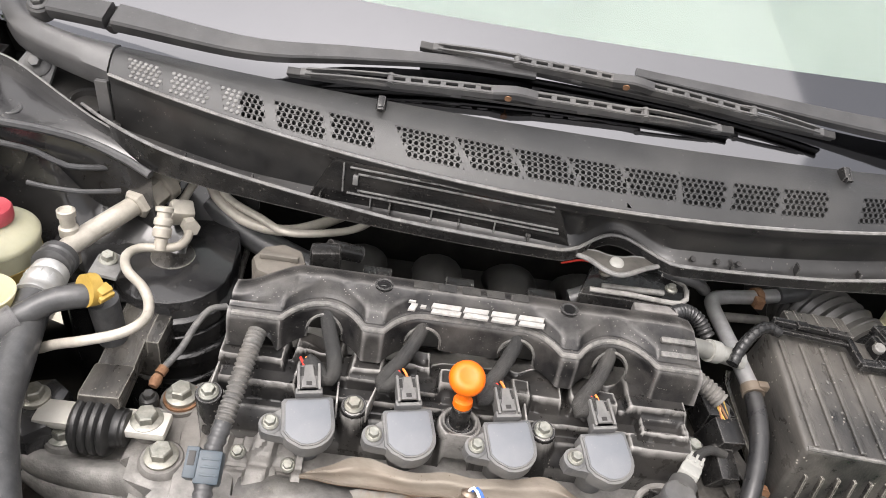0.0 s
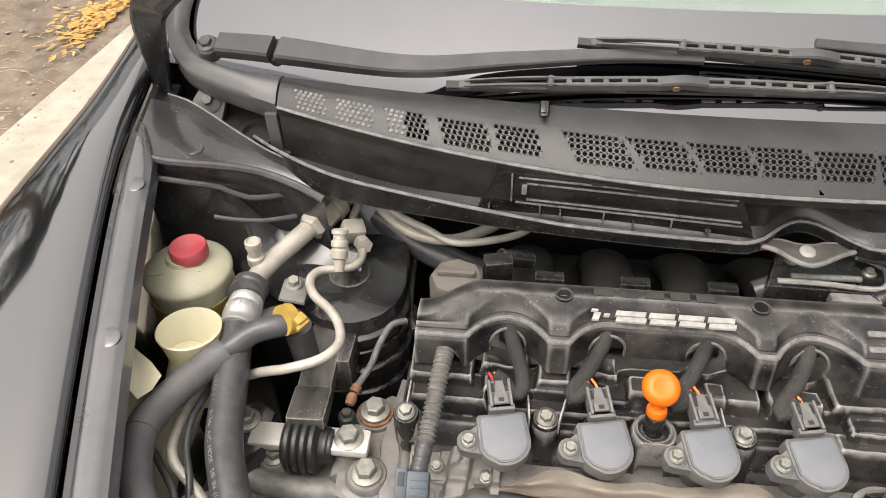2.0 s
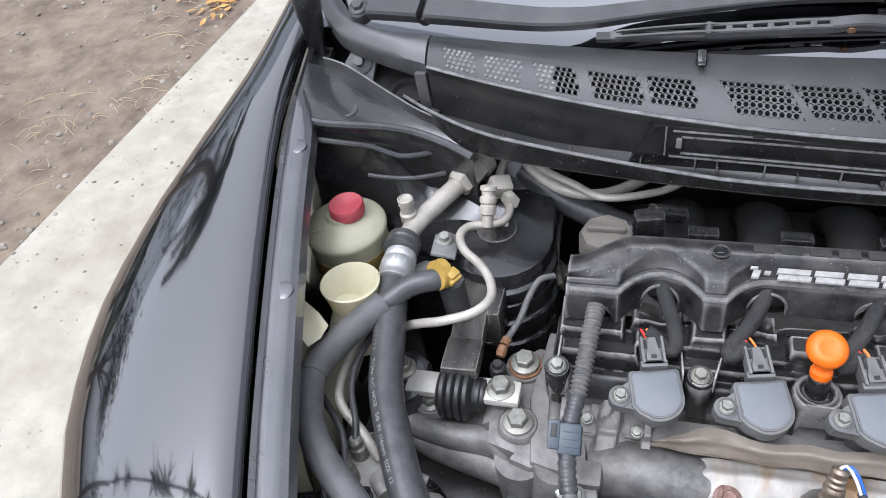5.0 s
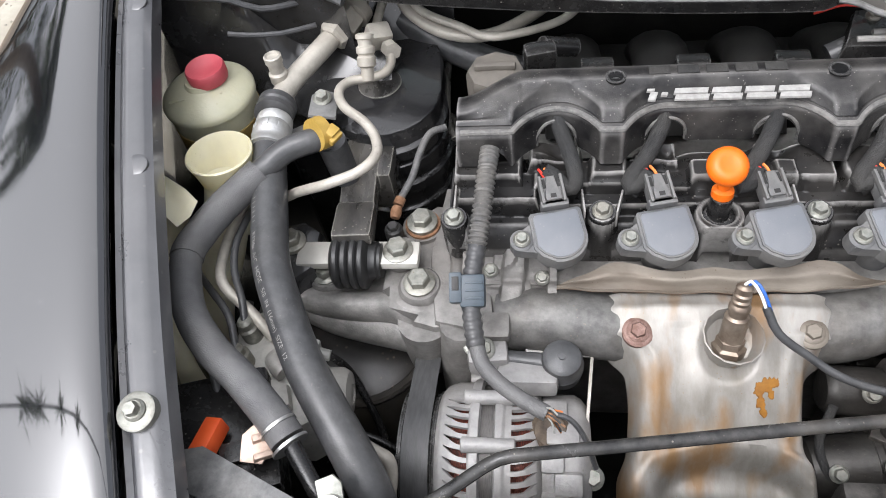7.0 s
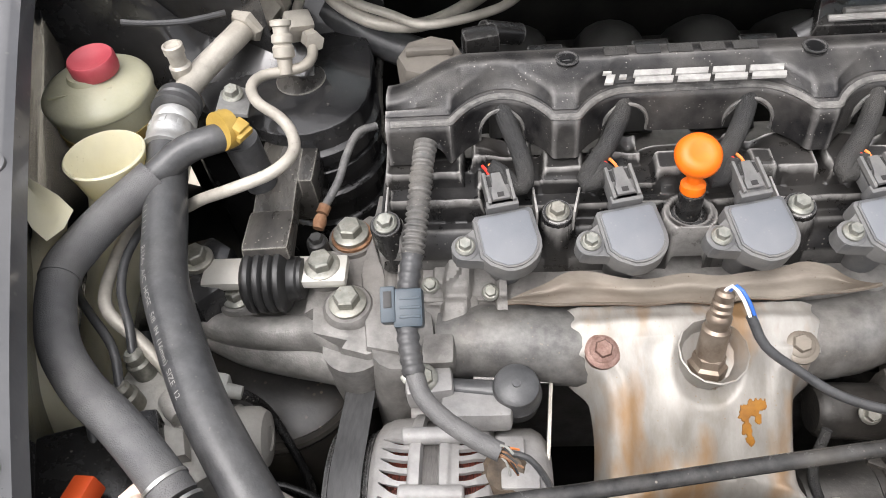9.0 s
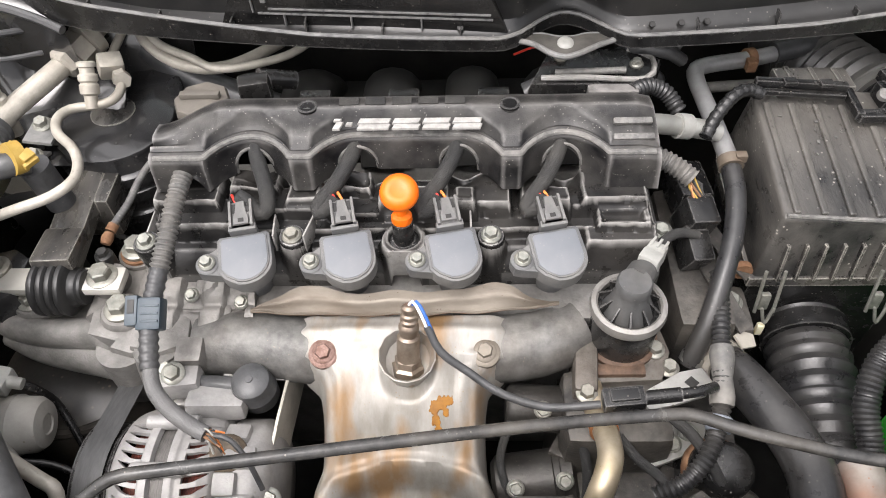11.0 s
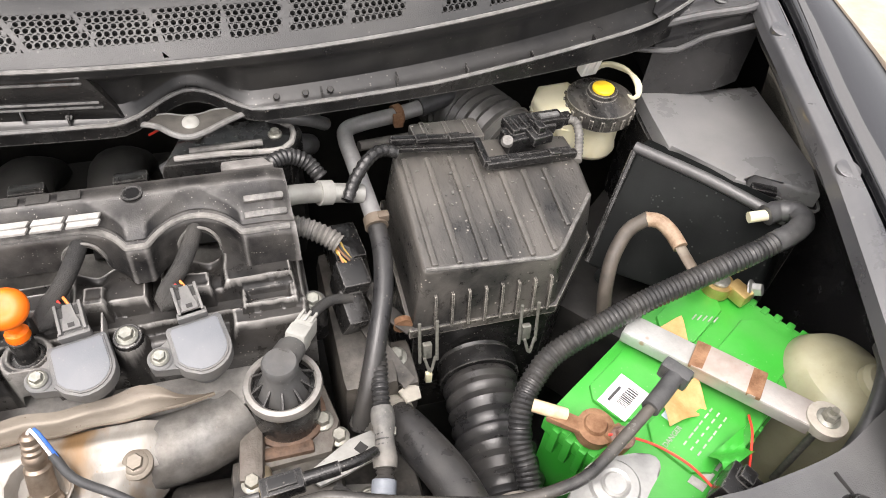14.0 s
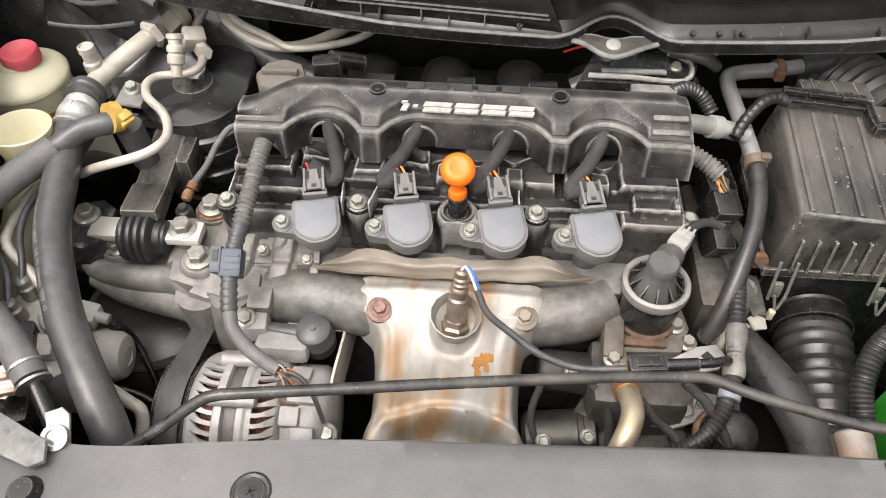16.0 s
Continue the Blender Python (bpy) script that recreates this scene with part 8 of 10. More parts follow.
lathe(bm, [(0.0, 0.0), (0.020, 0.0), (0.025, 0.004), (0.026, 0.010), (0.026, 0.052), (0.0245, 0.053), (0.0245, 0.058), (0.026, 0.059), (0.026, 0.068), (0.02, 0.071), (0, 0.071)], (0.165, 0.275, 0.665), (0.98, 0.07, 0.14), 28)
part("motor_body", bm, M_starter, starter)
bm = B()
lathe(bm, [(0.0, 0.0), (0.016, 0.0), (0.019, 0.003), (0.020, 0.008), (0.020, 0.050), (0.017, 0.054), (0.017, 0.066), (0.010, 0.070), (0, 0.070)], (0.175, 0.325, 0.715), (1, -0.04, -0.04), 24)
part("solenoid", bm, M_starter, starter, "round dark solenoid")
bm = B()
box(bm, (0.205, 0.24, 0.62), (0.05, 0.03, 0.16), 0.006)
part("mounting_foot", bm, M_oily, starter)
for x, y, z in ((0.182, 0.262, 0.693), (0.222, 0.266, 0.700), (0.205, 0.312, 0.734)):
    bm = B()
    hexbolt(bm, (x, y, z), 0.0052, (0, -0.5, 0.9), 0.007)
    part("bolt", bm, M_bolt, starter)
for pts, r in (([(0.222, 0.30, 0.735), (0.235, 0.285, 0.728), (0.24, 0.262, 0.70), (0.236, 0.245, 0.66)], 0.0042), ([(0.178, 0.305, 0.725), (0.170, 0.285, 0.70), (0.176, 0.262, 0.685), (0.190, 0.245, 0.65)], 0.0036), ([(0.262, 0.285, 0.742), (0.275, 0.268, 0.738), (0.292, 0.252, 0.735), (0.30, 0.236, 0.715)], 0.0040), ([(0.300, 0.300, 0.752), (0.318, 0.282, 0.748), (0.33, 0.262, 0.74), (0.342, 0.246, 0.72)], 0.0046)):
    bm = B()
    sweep(bm, pts, r, 10, 0.006)
    solo("starter_cable", bm, M_tape, "black taped cable among the castings", "cable", "starter cables")

# ---- vertical hose, conduit and breather pipes ----
vh = thing("coolant_hose", "black rubber hose clamped to a grey metal pipe", "hose", (0.375, 0.5, 0.7))
bm = B()
sweep(bm, [(0.3745, 0.506, 0.829), (0.374, 0.470, 0.822), (0.367, 0.434, 0.810), (0.355, 0.401, 0.794), (0.342, 0.372, 0.770), (0.330, 0.352, 0.738)], 0.0086, 16, 0.006)
part("hose", bm, M_blackhose, vh)
bm = B()
sweep(bm, [(0.3745, 0.496, 0.829), (0.373, 0.540, 0.828), (0.371, 0.590, 0.826), (0.3695, 0.620, 0.826), (0.373, 0.637, 0.826), (0.392, 0.646, 0.825), (0.427, 0.654, 0.824), (0.473, 0.667, 0.824)], 0.0082, 16, 0.005)
part("metal_pipe", bm, mat("dull_grey_pipe", (0.24, 0.24, 0.245), (0.38, 0.38, 0.38), 0.45, 0.4, scale=40, dust=DUST, dusty=0.3), vh, "dull grey bent pipe")
bm = B()
lathe(bm, [(0.0092, -0.005), (0.0108, -0.005), (0.0108, 0.005), (0.0092, 0.005)], (0.3745, 0.500, 0.829), (0, 1, 0.2), 22)
box(bm, (0.381, 0.499, 0.837), (0.010, 0.008, 0.008), 0.0015)
part("clamp", bm, M_shieldtan, vh, "tarnished spring clamp")
bm = B()
lathe(bm, [(0.0090, -0.004), (0.0100, -0.004), (0.0100, 0.004), (0.0090, 0.004)], (0.3325, 0.356, 0.741), (0.4, 0.6, 0.8), 22)
part("lower_clamp", bm, M_steel, vh)
bm = B()
sweep(bm, [(0.456, 0.662, 0.825), (0.475, 0.668, 0.826), (0.50, 0.678, 0.824), (0.53, 0.70, 0.81)], 0.0108, 14, 0.006)
part("upper_sleeve", bm, M_rubber, vh)
bm = B()
sweep(bm, [(0.384, 0.628, 0.810), (0.402, 0.632, 0.808), (0.424, 0.636, 0.806), (0.446, 0.642, 0.802)], 0.0055, 12, 0.006)
part("second_pipe", bm, M_corrgrey, vh, "thin dull pipe below")
bm = B()
lathe(bm, [(0.0090, -0.004), (0.0108, -0.004), (0.0108, 0.004), (0.0090, 0.004)], (0.430, 0.655, 0.824), (1, 0.25, 0), 22)
box(bm, (0.428, 0.642, 0.826), (0.010, 0.010, 0.012), 0.0015)
part("rusty_clamp", bm, M_rust, vh, "rusty hose clamp")
vc = thing("gearbox_loom", "dusty corrugated conduit looping down the gearbox", "wiring loom", (0.345, 0.35, 0.7))
bm = B()
sweep(bm, [(0.356, 0.412, 0.786), (0.352, 0.380, 0.780), (0.347, 0.345, 0.772), (0.343, 0.315, 0.765), (0.337, 0.290, 0.757), (0.325, 0.266, 0.748), (0.308, 0.250, 0.738), (0.286, 0.243, 0.728)], 0.0078, 14, ridge=0.0018, pitch=0.0042)
part("conduit", bm, M_corr, vc)
bm = B()
lathe(bm, [(0.0088, -0.006), (0.0098, -0.005), (0.0098, 0.005), (0.0088, 0.006)], (0.3365, 0.2885, 0.7565), (0.25, 0.9, 0.3), 16)
part("pale_clip", bm, mat("pale_blue_sleeve", (0.17, 0.19, 0.22), (0.26, 0.28, 0.31), 0.45, scale=60), vc, "pale blue-grey sleeve")
bm = B()
sweep(bm, [(0.3475, 0.348, 0.7730), (0.3445, 0.322, 0.7665), (0.3405, 0.302, 0.7605)], lambda t: 0.0088 + 0.0012 * math.sin(9 * t), 12, 0.004)
part("tape_wrap", bm, M_corrgrey, vc, "dusty grey tape wrap")

br = thing("breather_pipe", "grey metal breather stub with a white clamp", "pipe", (0.31, 0.52, 0.85))
bm = B()
sweep(bm, [(0.292, 0.505, 0.868), (0.305, 0.515, 0.862), (0.325, 0.524, 0.852), (0.350, 0.528, 0.844), (0.368, 0.530, 0.838)], 0.0088, 16, 0.005)
part("stub", bm, mat("bare_grey_metal", (0.34, 0.34, 0.32), (0.46, 0.46, 0.43), 0.45, 0.6, scale=40, dust=DUST, dusty=0.3), br)
bm = B()
lathe(bm, [(0.0095, -0.006), (0.0112, -0.006), (0.0112, 0.006), (0.0095, 0.006)], (0.334, 0.526, 0.849), (0.95, 0.2, -0.3), 24)
part("clamp", bm, M_greywhite, br, "pale grey hose clamp")
bm = B()
sweep(bm, [(0.288, 0.545, 0.872), (0.305, 0.556, 0.870), (0.322, 0.556, 0.862), (0.334, 0.545, 0.85)], 0.0078, 14, ridge=0.0015, pitch=0.0045)
part("corrugated_link", bm, M_corr, br)
bm = B()
box(bm, (0.282, 0.512, 0.874), (0.020, 0.024, 0.014), 0.003, (8, 0, 0))
box(bm, (0.272, 0.545, 0.872), (0.044, 0.012, 0.012), 0.003)
part("cover_nozzle", bm, M_cover, br, "dusty black nozzle")
sl = thing("sensor_plug_loom", "conduit ending in a plug with yellow wires", "wiring loom", (0.33, 0.49, 0.8))
bm = B()
sweep(bm, [(0.300, 0.500, 0.842), (0.314, 0.496, 0.838), (0.328, 0.489, 0.833), (0.338, 0.482, 0.828)], 0.0095, 16, ridge=0.002, pitch=0.0045)
part("conduit", bm, M_corrgrey, sl)
rng = random.Random(4)
for i in range(7):
    bm = B()
    a = V((0.337 + rng.uniform(-0.003, 0.003), 0.482, 0.828 + rng.uniform(-0.003, 0.003)))
    e = V((0.343 + rng.uniform(-0.006, 0.006), 0.470 + rng.uniform(-0.003, 0.003), 0.818))
    sweep(bm, [a, a.lerp(e, 0.5) + V((rng.uniform(-0.004, 0.006), 0, 0.003)), e], 0.0011, 6, 0.004)
    part("wire", bm, (M_yellow, M_ink, M_copper, M_yellow, M_ink, M_rust, M_ink)[i], sl)
bm = B()
box(bm, (0.343, 0.462, 0.797), (0.026, 0.028, 0.04), 0.004, (12, 8, 10))
box(bm, (0.340, 0.440, 0.785), (0.022, 0.034, 0.03), 0.005, (20, 10, 12))
box(bm, (0.346, 0.505, 0.790), (0.030, 0.045, 0.035), 0.005, (0, 4, 6))
part("plug", bm, M_plastic, sl, "black plug body")
bm = B()
box(bm, (0.345, 0.45, 0.70), (0.05, 0.16, 0.14), 0.012)
btb = thing("battery_tray_bracket", "dark bracket between engine and air box", "bracket", (0.35, 0.44, 0.64))
part("upright", bm, M_oily, btb)
bm = B()
box(bm, (0.372, 0.400, 0.728), (0.034, 0.05, 0.05), 0.008)
part("foot", bm, M_oily, btb)
bm = B()
hexbolt(bm, (0.372, 0.405, 0.753), 0.0075)
part("bolt", bm, M_bolt, btb, "dull hex bolt")
for pts in ([(0.352, 0.428, 0.775), (0.362, 0.40, 0.77), (0.378, 0.375, 0.755)], [(0.36, 0.47, 0.78), (0.372, 0.44, 0.776), (0.39, 0.425, 0.765)]):
    bm = B()
    bar(bm, pts, V((0, 0, 1)), 0.014, 0.0025)
    part("strap", bm, M_oily, btb, "grimy steel strap")
bm = B()
sweep(bm, [(0.352, 0.515, 0.846), (0.362, 0.530, 0.856), (0.378, 0.545, 0.866), (0.392, 0.553, 0.866), (0.405, 0.552, 0.862)], 0.0062, 12, 0.004, ridge=0.0008, pitch=0.007)
solo("taped_sensor_cable", bm, mat("shiny_black_tape", (0.012, 0.012, 0.012), (0.02, 0.02, 0.02), 0.25, scale=100, bump=0.4), "shiny black taped cable to the air box", "cable")

# ---- air filter box ----
ab = thing("air_filter_box", "dusty black ribbed air filter box with spring clips", "air filter box", (0.49, 0.48, 0.6))
LIDP = [(0.401, 0.431), (0.526, 0.431), (0.585, 0.497), (0.588, 0.552), (0.585, 0.575), (0.410, 0.578), (0.404, 0.56)]


def top_z(x, y):
    return 0.834 + 0.13 * (y - 0.431) - 0.075 * (x - 0.401)


bm = B()
up = [bm.verts.new(V((x, y, top_z(x, y)))) for x, y in LIDP]
cx, cy = 0.49, 0.50
lo = [bm.verts.new(V((cx + (x - cx) * 1.10, cy + (y - cy) * 1.12, 0.764))) for x, y in LIDP]
fs = [bm.faces.new(up), bm.faces.new(lo[::-1])] + [bm.faces.new([lo[i], lo[(i + 1) % 7], up[(i + 1) % 7], up[i]]) for i in range(7)]
bmesh.ops.bevel(bm, geom=list(fs[0].edges) + [e for e in bm.edges if len({v in up for v in e.verts}) == 2], offset=0.005, segments=3, profile=0.6, affect="EDGES", clamp_overlap=True)
lid = part("lid", bm, M_airlid, ab, "dusty ribbed lid")
bm = B()
sweep(bm, [V((x, y, top_z(x, y) - 0.0008)) for x, y in ((0.403, 0.4335), (0.45, 0.4325), (0.50, 0.4325), (0.525, 0.434), (0.552, 0.463), (0.582, 0.497))], 0.0022, 8, 0.012)
part("worn_edge", bm, M_bead, lid, "pale worn front edge")
for i in range(7):
    x = 0.412 + 0.0225 * i
    y0 = 0.434 + max(0.0, (x - 0.522) * 1.12)
    y1 = 0.555 if x < 0.48 else 0.532
    bm = B()
    box(bm, (x, (y0 + y1) / 2, top_z(x, (y0 + y1) / 2) + 0.0010), (0.0058, y1 - y0, 0.0042), 0.0019, (math.degrees(math.atan(0.13)), 0, 0), seg=3)
    part("ridge", bm, M_airlid, lid)
rng = random.Random(33)
bm = B()
for i in range(90):
    x, y = 0.41 + 0.165 * rng.random(), 0.438 + 0.11 * rng.random()
    if y - 0.434 > max(0.0, (x - 0.52) * 1.12) + 0.003:
        r = 0.0006 + 0.0010 * rng.random() ** 2
        box(bm, (x, y, top_z(x, y) + r * 0.4), (r * (1 + 2 * rng.random()), r * 1.4, r), 0, (0, 0, 180 * rng.random()))
part("debris", bm, M_bead, lid, "pale grit on the lid")
for i in range(8):
    x = 0.412 + 0.0155 * i
    bm = B()
    box(bm, (x, 0.4235, 0.785), (0.0025, 0.006, 0.04), 0.0006, (-9, 0, 0))
    part("front_rib", bm, M_dustplastic, lid)
bm = B()
plate(bm, [(cx + (x - cx) * 1.14, cy + (y - cy) * 1.16) for x, y in LIDP], 0.756, 0.766, None, 0.002)
part("rim", bm, M_dustplastic, ab, "dusty joint flange")
bm = B()
lo1 = [(cx + (x - cx) * 1.08, cy + (y - cy) * 1.08) for x, y in LIDP]
plate(bm, lo1, 0.62, 0.757)
part("lower_box", bm, M_plastic, ab)
for x, y in ((0.402, 0.408), (0.497, 0.408)):
    bm = B()
    box(bm, (x, y - 0.001, 0.752), (0.009, 0.006, 0.018), 0.002, (-8, 0, 0))
    for o in (-0.008, 0.008):
        rod(bm, (x + o, y + 0.002, 0.790), (x + o, y - 0.008, 0.745), 0.0016, None, 8)
    sweep(bm, [(x - 0.005, y - 0.011, 0.755), (x, y - 0.016, 0.740), (x + 0.005, y - 0.011, 0.755)], 0.0015, 8, 0.003)
    part("spring_clip", bm, M_bolt, ab, "dull wire clip")
bm = B()
box(bm, (0.4015, 0.394, 0.728), (0.006, 0.005, 0.014), 0.001)
part("wire_tip", bm, M_cream, ab, "cream plastic tip")
bm = B()
rod(bm, (0.384, 0.432, 0.768), (0.384, 0.426, 0.768), 0.009, None, 14)
part("rubber_mount", bm, M_rust, ab, "rusty side fixing")
for (x, y, z), (sx, sy, sz), rot in (((0.442, 0.563, 0.863), (0.082, 0.007, 0.008), (0, 4, -2)), ((0.442, 0.556, 0.858), (0.078, 0.004, 0.005), (0, 4, -2)), ((0.487, 0.549, 0.852), (0.007, 0.036, 0.008), (0, 4, 0)), ((0.535, 0.537, 0.846), (0.098, 0.007, 0.008), (0, 5, 6)), ((0.535, 0.545, 0.845), (0.090, 0.004, 0.006), (0, 5, 6))):
    bm = B()
    box(bm, (x, y, z), (sx, sy, sz), 0.0015, rot)
    part("cable_channel", bm, M_plastic, ab, "glossy black cable channel")
for x, y, z in ((0.430, 0.561, 0.868), (0.462, 0.560, 0.866), (0.515, 0.537, 0.851), (0.560, 0.541, 0.848)):
    bm = B()
    box(bm, (x, y, z), (0.012, 0.009, 0.004), 0.001, (0, 4, 4))
    part("channel_clip", bm, M_plastic, ab)
bm = B()
box(bm, (0.462, 0.584, 0.850), (0.070, 0.030, 0.010), 0.003, (0, 4, 4))
step = part("back_step", bm, M_airlid, ab)
for k in range(3):
    bm = B()
    box(bm, (0.440 + 0.022 * k, 0.584, 0.8560 - 0.0015 * k), (0.005, 0.026, 0.004), 0.0012, (0, 4, 4))
    part("step_rib", bm, M_airlid, step)
bm = B()
box(bm, (0.548, 0.560, 0.856), (0.022, 0.022, 0.010), 0.002, (0, 0, 10))
box(bm, (0.548, 0.560, 0.864), (0.008, 0.012, 0.010), 0.002, (0, 0, 10))
part("channel_latch", bm, M_plastic, ab)
# intake tube with rings
tube = thing("intake_bellows", "black rubber intake bellows with deep rings", "bellows", (0.53, 0.66, 0.75))
bm = B()
sweep(bm, [(0.5417, 0.6147, 0.797), (0.534, 0.630, 0.799), (0.526, 0.648, 0.798), (0.518, 0.675, 0.794), (0.513, 0.71, 0.787), (0.51, 0.76, 0.775)], 0.044, 40, 0.0022, ridge=0.0045, pitch=0.0098)
part("bellows", bm, M_bellows, tube)
bm = B()
lathe(bm, [(0.040, 0.0), (0.044, 0.002), (0.0445, 0.010), (0.0425, 0.013), (0.039, 0.014), (0.036, 0.013)], (0.5447, 0.6087, 0.796), (-0.45, 0.89, 0), 40)
part("collar", bm, M_bellows, tube)
bm = B()
sweep(bm, [(0.5437, 0.6107, 0.796), (0.541, 0.596, 0.793), (0.533, 0.578, 0.785), (0.528, 0.565, 0.770)], 0.0385, 32, 0.006)
part("elbow", bm, M_plastic, tube, "smooth black elbow into the box")
maf = thing("airflow_sensor", "black airflow sensor plugged into the intake", "sensor", (0.535, 0.58, 0.83))
bm = B()
box(bm, (0.531, 0.566, 0.840), (0.036, 0.022, 0.034), 0.004, (0, 4, 12))
box(bm, (0.536, 0.576, 0.856), (0.034, 0.024, 0.012), 0.003, (0, 4, 12))
part("housing", bm, M_plastic, maf)
for k in range(3):
    bm = B()
    box(bm, (0.528 + 0.009 * k, 0.5715 + 0.002 * k, 0.8625), (0.0045, 0.018, 0.003), 0.001, (0, 4, 12))
    part("housing_rib", bm, M_plastic, maf)
bm = B()
box(bm, (0.565, 0.581, 0.854), (0.034, 0.017, 0.014), 0.002, (0, 6, 10))
box(bm, (0.562, 0.5715, 0.851), (0.020, 0.004, 0.010), 0.001, (0, 6, 10))
box(bm, (0.586, 0.5845, 0.851), (0.016, 0.012, 0.010), 0.002, (0, 6, 12))
part("plug", bm, M_plastic, maf)
bm = B()
box(bm, (0.566, 0.5795, 0.8622), (0.022, 0.006, 0.003), 0.0008, (0, 6, 10))
part("plug_latch", bm, M_ridge, maf, "pale shiny latch")
bm = B()
lathe(bm, [(0.0062, 0), (0.0062, 0.002), (0.0052, 0.0045), (0.002, 0.005), (0, 0.0042)], (0.5155, 0.5575, 0.8535), (-0.1, -0.45, 0.9), 20)
part("screw", bm, M_bead, maf, "dull screw head")
bm = B()
sweep(bm, [(0.588, 0.5835, 0.852), (0.5965, 0.578, 0.850), (0.5965, 0.566, 0.845), (0.592, 0.552, 0.838), (0.5855, 0.538, 0.834)], 0.0048, 12, 0.0015, ridge=0.0011, pitch=0.0042)
part("conduit", bm, M_corrgrey, maf)

# ---- brake fluid reservoir ----
bk = thing("brake_reservoir", "cream brake fluid reservoir with a black ribbed cap", "reservoir", (0.648, 0.627, 0.75))
c = V((0.646, 0.622, 0.0))
bm = B()
lathe(bm, [(0.020, 0.772), (0.027, 0.775), (0.0295, 0.781), (0.0275, 0.790), (0.0275, 0.806), (0.0285, 0.820), (0.0285, 0.828)], c + V((0.001, 0.002, 0)), (0, 0, 1), 36)
box(bm, c + V((-0.022, 0.012, 0.798)), (0.050, 0.046, 0.042), 0.012, (0, 0, -20), seg=4)
body = part("body", bm, M_cream, bk, "cream translucent body", 60)
bm = B()
plate(bm, [(0.577, 0.645), (0.590, 0.664), (0.627, 0.667), (0.640, 0.640), (0.626, 0.612), (0.592, 0.610), (0.579, 0.622)], 0.790, 0.836, None, 0.007)
part("side_chamber", bm, M_cream, body, "cream side chamber", 60)
bm = B()
sweep(bm, [(0.577, 0.645, 0.822), (0.577, 0.622, 0.821), (0.590, 0.608, 0.820), (0.606, 0.602, 0.818)], 0.0014, 8, 0.006)
part("mould_line", bm, M_cream, body)
bm = B()
lathe(bm, [(0.037, 0.824), (0.0378, 0.826), (0.0378, 0.838), (0.0365, 0.842), (0.024, 0.845), (0.0165, 0.848), (0.0155, 0.853), (0, 0.853)], c, (0, 0, 1), 40)
cap = part("cap", bm, M_dustplastic, bk, "dusty black screw cap")
for i in range(20):
    a = 2 * math.pi * i / 20
    bm = B()
    box(bm, c + V((0.0378 * math.cos(a), 0.0378 * math.sin(a), 0.832)), (0.003, 0.004, 0.012), 0.0008, (0, 0, math.degrees(a)))
    part("grip_rib", bm, M_dustplastic, cap)
bm = B()
lathe(bm, [(0.0118, 0.8528), (0.0118, 0.8555), (0.0105, 0.8565), (0, 0.857)], c, (0, 0, 1), 28)
part("yellow_badge", bm, M_capyellow, cap, "yellow round badge")
bm = B()
box(bm, c + V((-0.001, 0.037, 0.860)), (0.020, 0.012, 0.026), 0.002, (14, 0, 8))
for k in (-0.005, 0.003):
    box(bm, c + V((k, 0.0300, 0.861)), (0.0045, 0.004, 0.018), 0.001, (14, 0, 8))
part("float_plug", bm, M_white, bk, "white sensor plug")
for k in range(3):
    bm = B()
    sweep(bm, [c + V((0.006, 0.036, 0.858 - 0.003 * k)), c + V((0.020, 0.030 + 0.003 * k, 0.863 - 0.003 * k)), c + V((0.034 + 0.002 * k, 0.016, 0.862 - 0.002 * k)), c + V((0.039 + 0.002 * k, -0.002, 0.853)), c + V((0.034, -0.010, 0.844)), c + V((0.024, 0.03, 0.835))], 0.0022, 8, 0.005)
    part("float_wire", bm, M_cream, bk, "cream wire loop")

# ---- relay box and cover on the wing ----
rb = thing("relay_box", "flat black relay box with latches and a worn lid", "relay box", (0.81, 0.58, 0.7))
OUT = [(0.706, 0.642), (0.745, 0.636), (0.778, 0.627), (0.849, 0.630), (0.832, 0.490), (0.815, 0.452), (0.796, 0.462), (0.786, 0.474), (0.762, 0.496), (0.748, 0.482), (0.738, 0.488), (0.713, 0.536), (0.694, 0.546), (0.700, 0.60)]
bm = B()
plate(bm, OUT, 0.808, 0.828, None, 0.004)
part("lid", bm, mat("worn_grey_lid", (0.15, 0.15, 0.152), (0.205, 0.205, 0.205), 0.30, scale=12, bump=0.1, bscale=900, dust=DUST, dusty=0.25, dscale=20), rb, "worn grey-black lid")
bm = B()
plate(bm, [(0.775 + (x - 0.775) * 1.05, 0.56 + (y - 0.56) * 1.05) for x, y in OUT], 0.66, 0.809, None, 0.003)
part("base", bm, M_plastic, rb)
rim = [(0.775 + (x - 0.775) * 1.05, 0.56 + (y - 0.56) * 1.05) for x, y in OUT[4:13]]
for z, r in ((0.8095, 0.0016), (0.796, 0.0011)):
    bm = B()
    sweep(bm, [(x, y, z) for x, y in rim], r, 6, 0.004)
    part("rim_bead", bm, M_ridge, rb, "pale shiny rim")
for x, y, a in ((0.770, 0.478, -30), (0.722, 0.512, -60)):
    bm = B()
    box(bm, (x, y, 0.808), (0.026, 0.012, 0.026), 0.003, (0, 0, a))
    box(bm, (x + 0.002, y - 0.007, 0.810), (0.012, 0.006, 0.010), 0.001, (0, 0, a))
    part("latch", bm, M_plastic, rb)
bm = B()
A, Bq, C, Dq = V((0.663, 0.556, 0.826)), V((0.762, 0.428, 0.826)), V((0.742, 0.392, 0.715)), V((0.592, 0.486, 0.735))
bk_ = V((0.020, 0.016, -0.002))
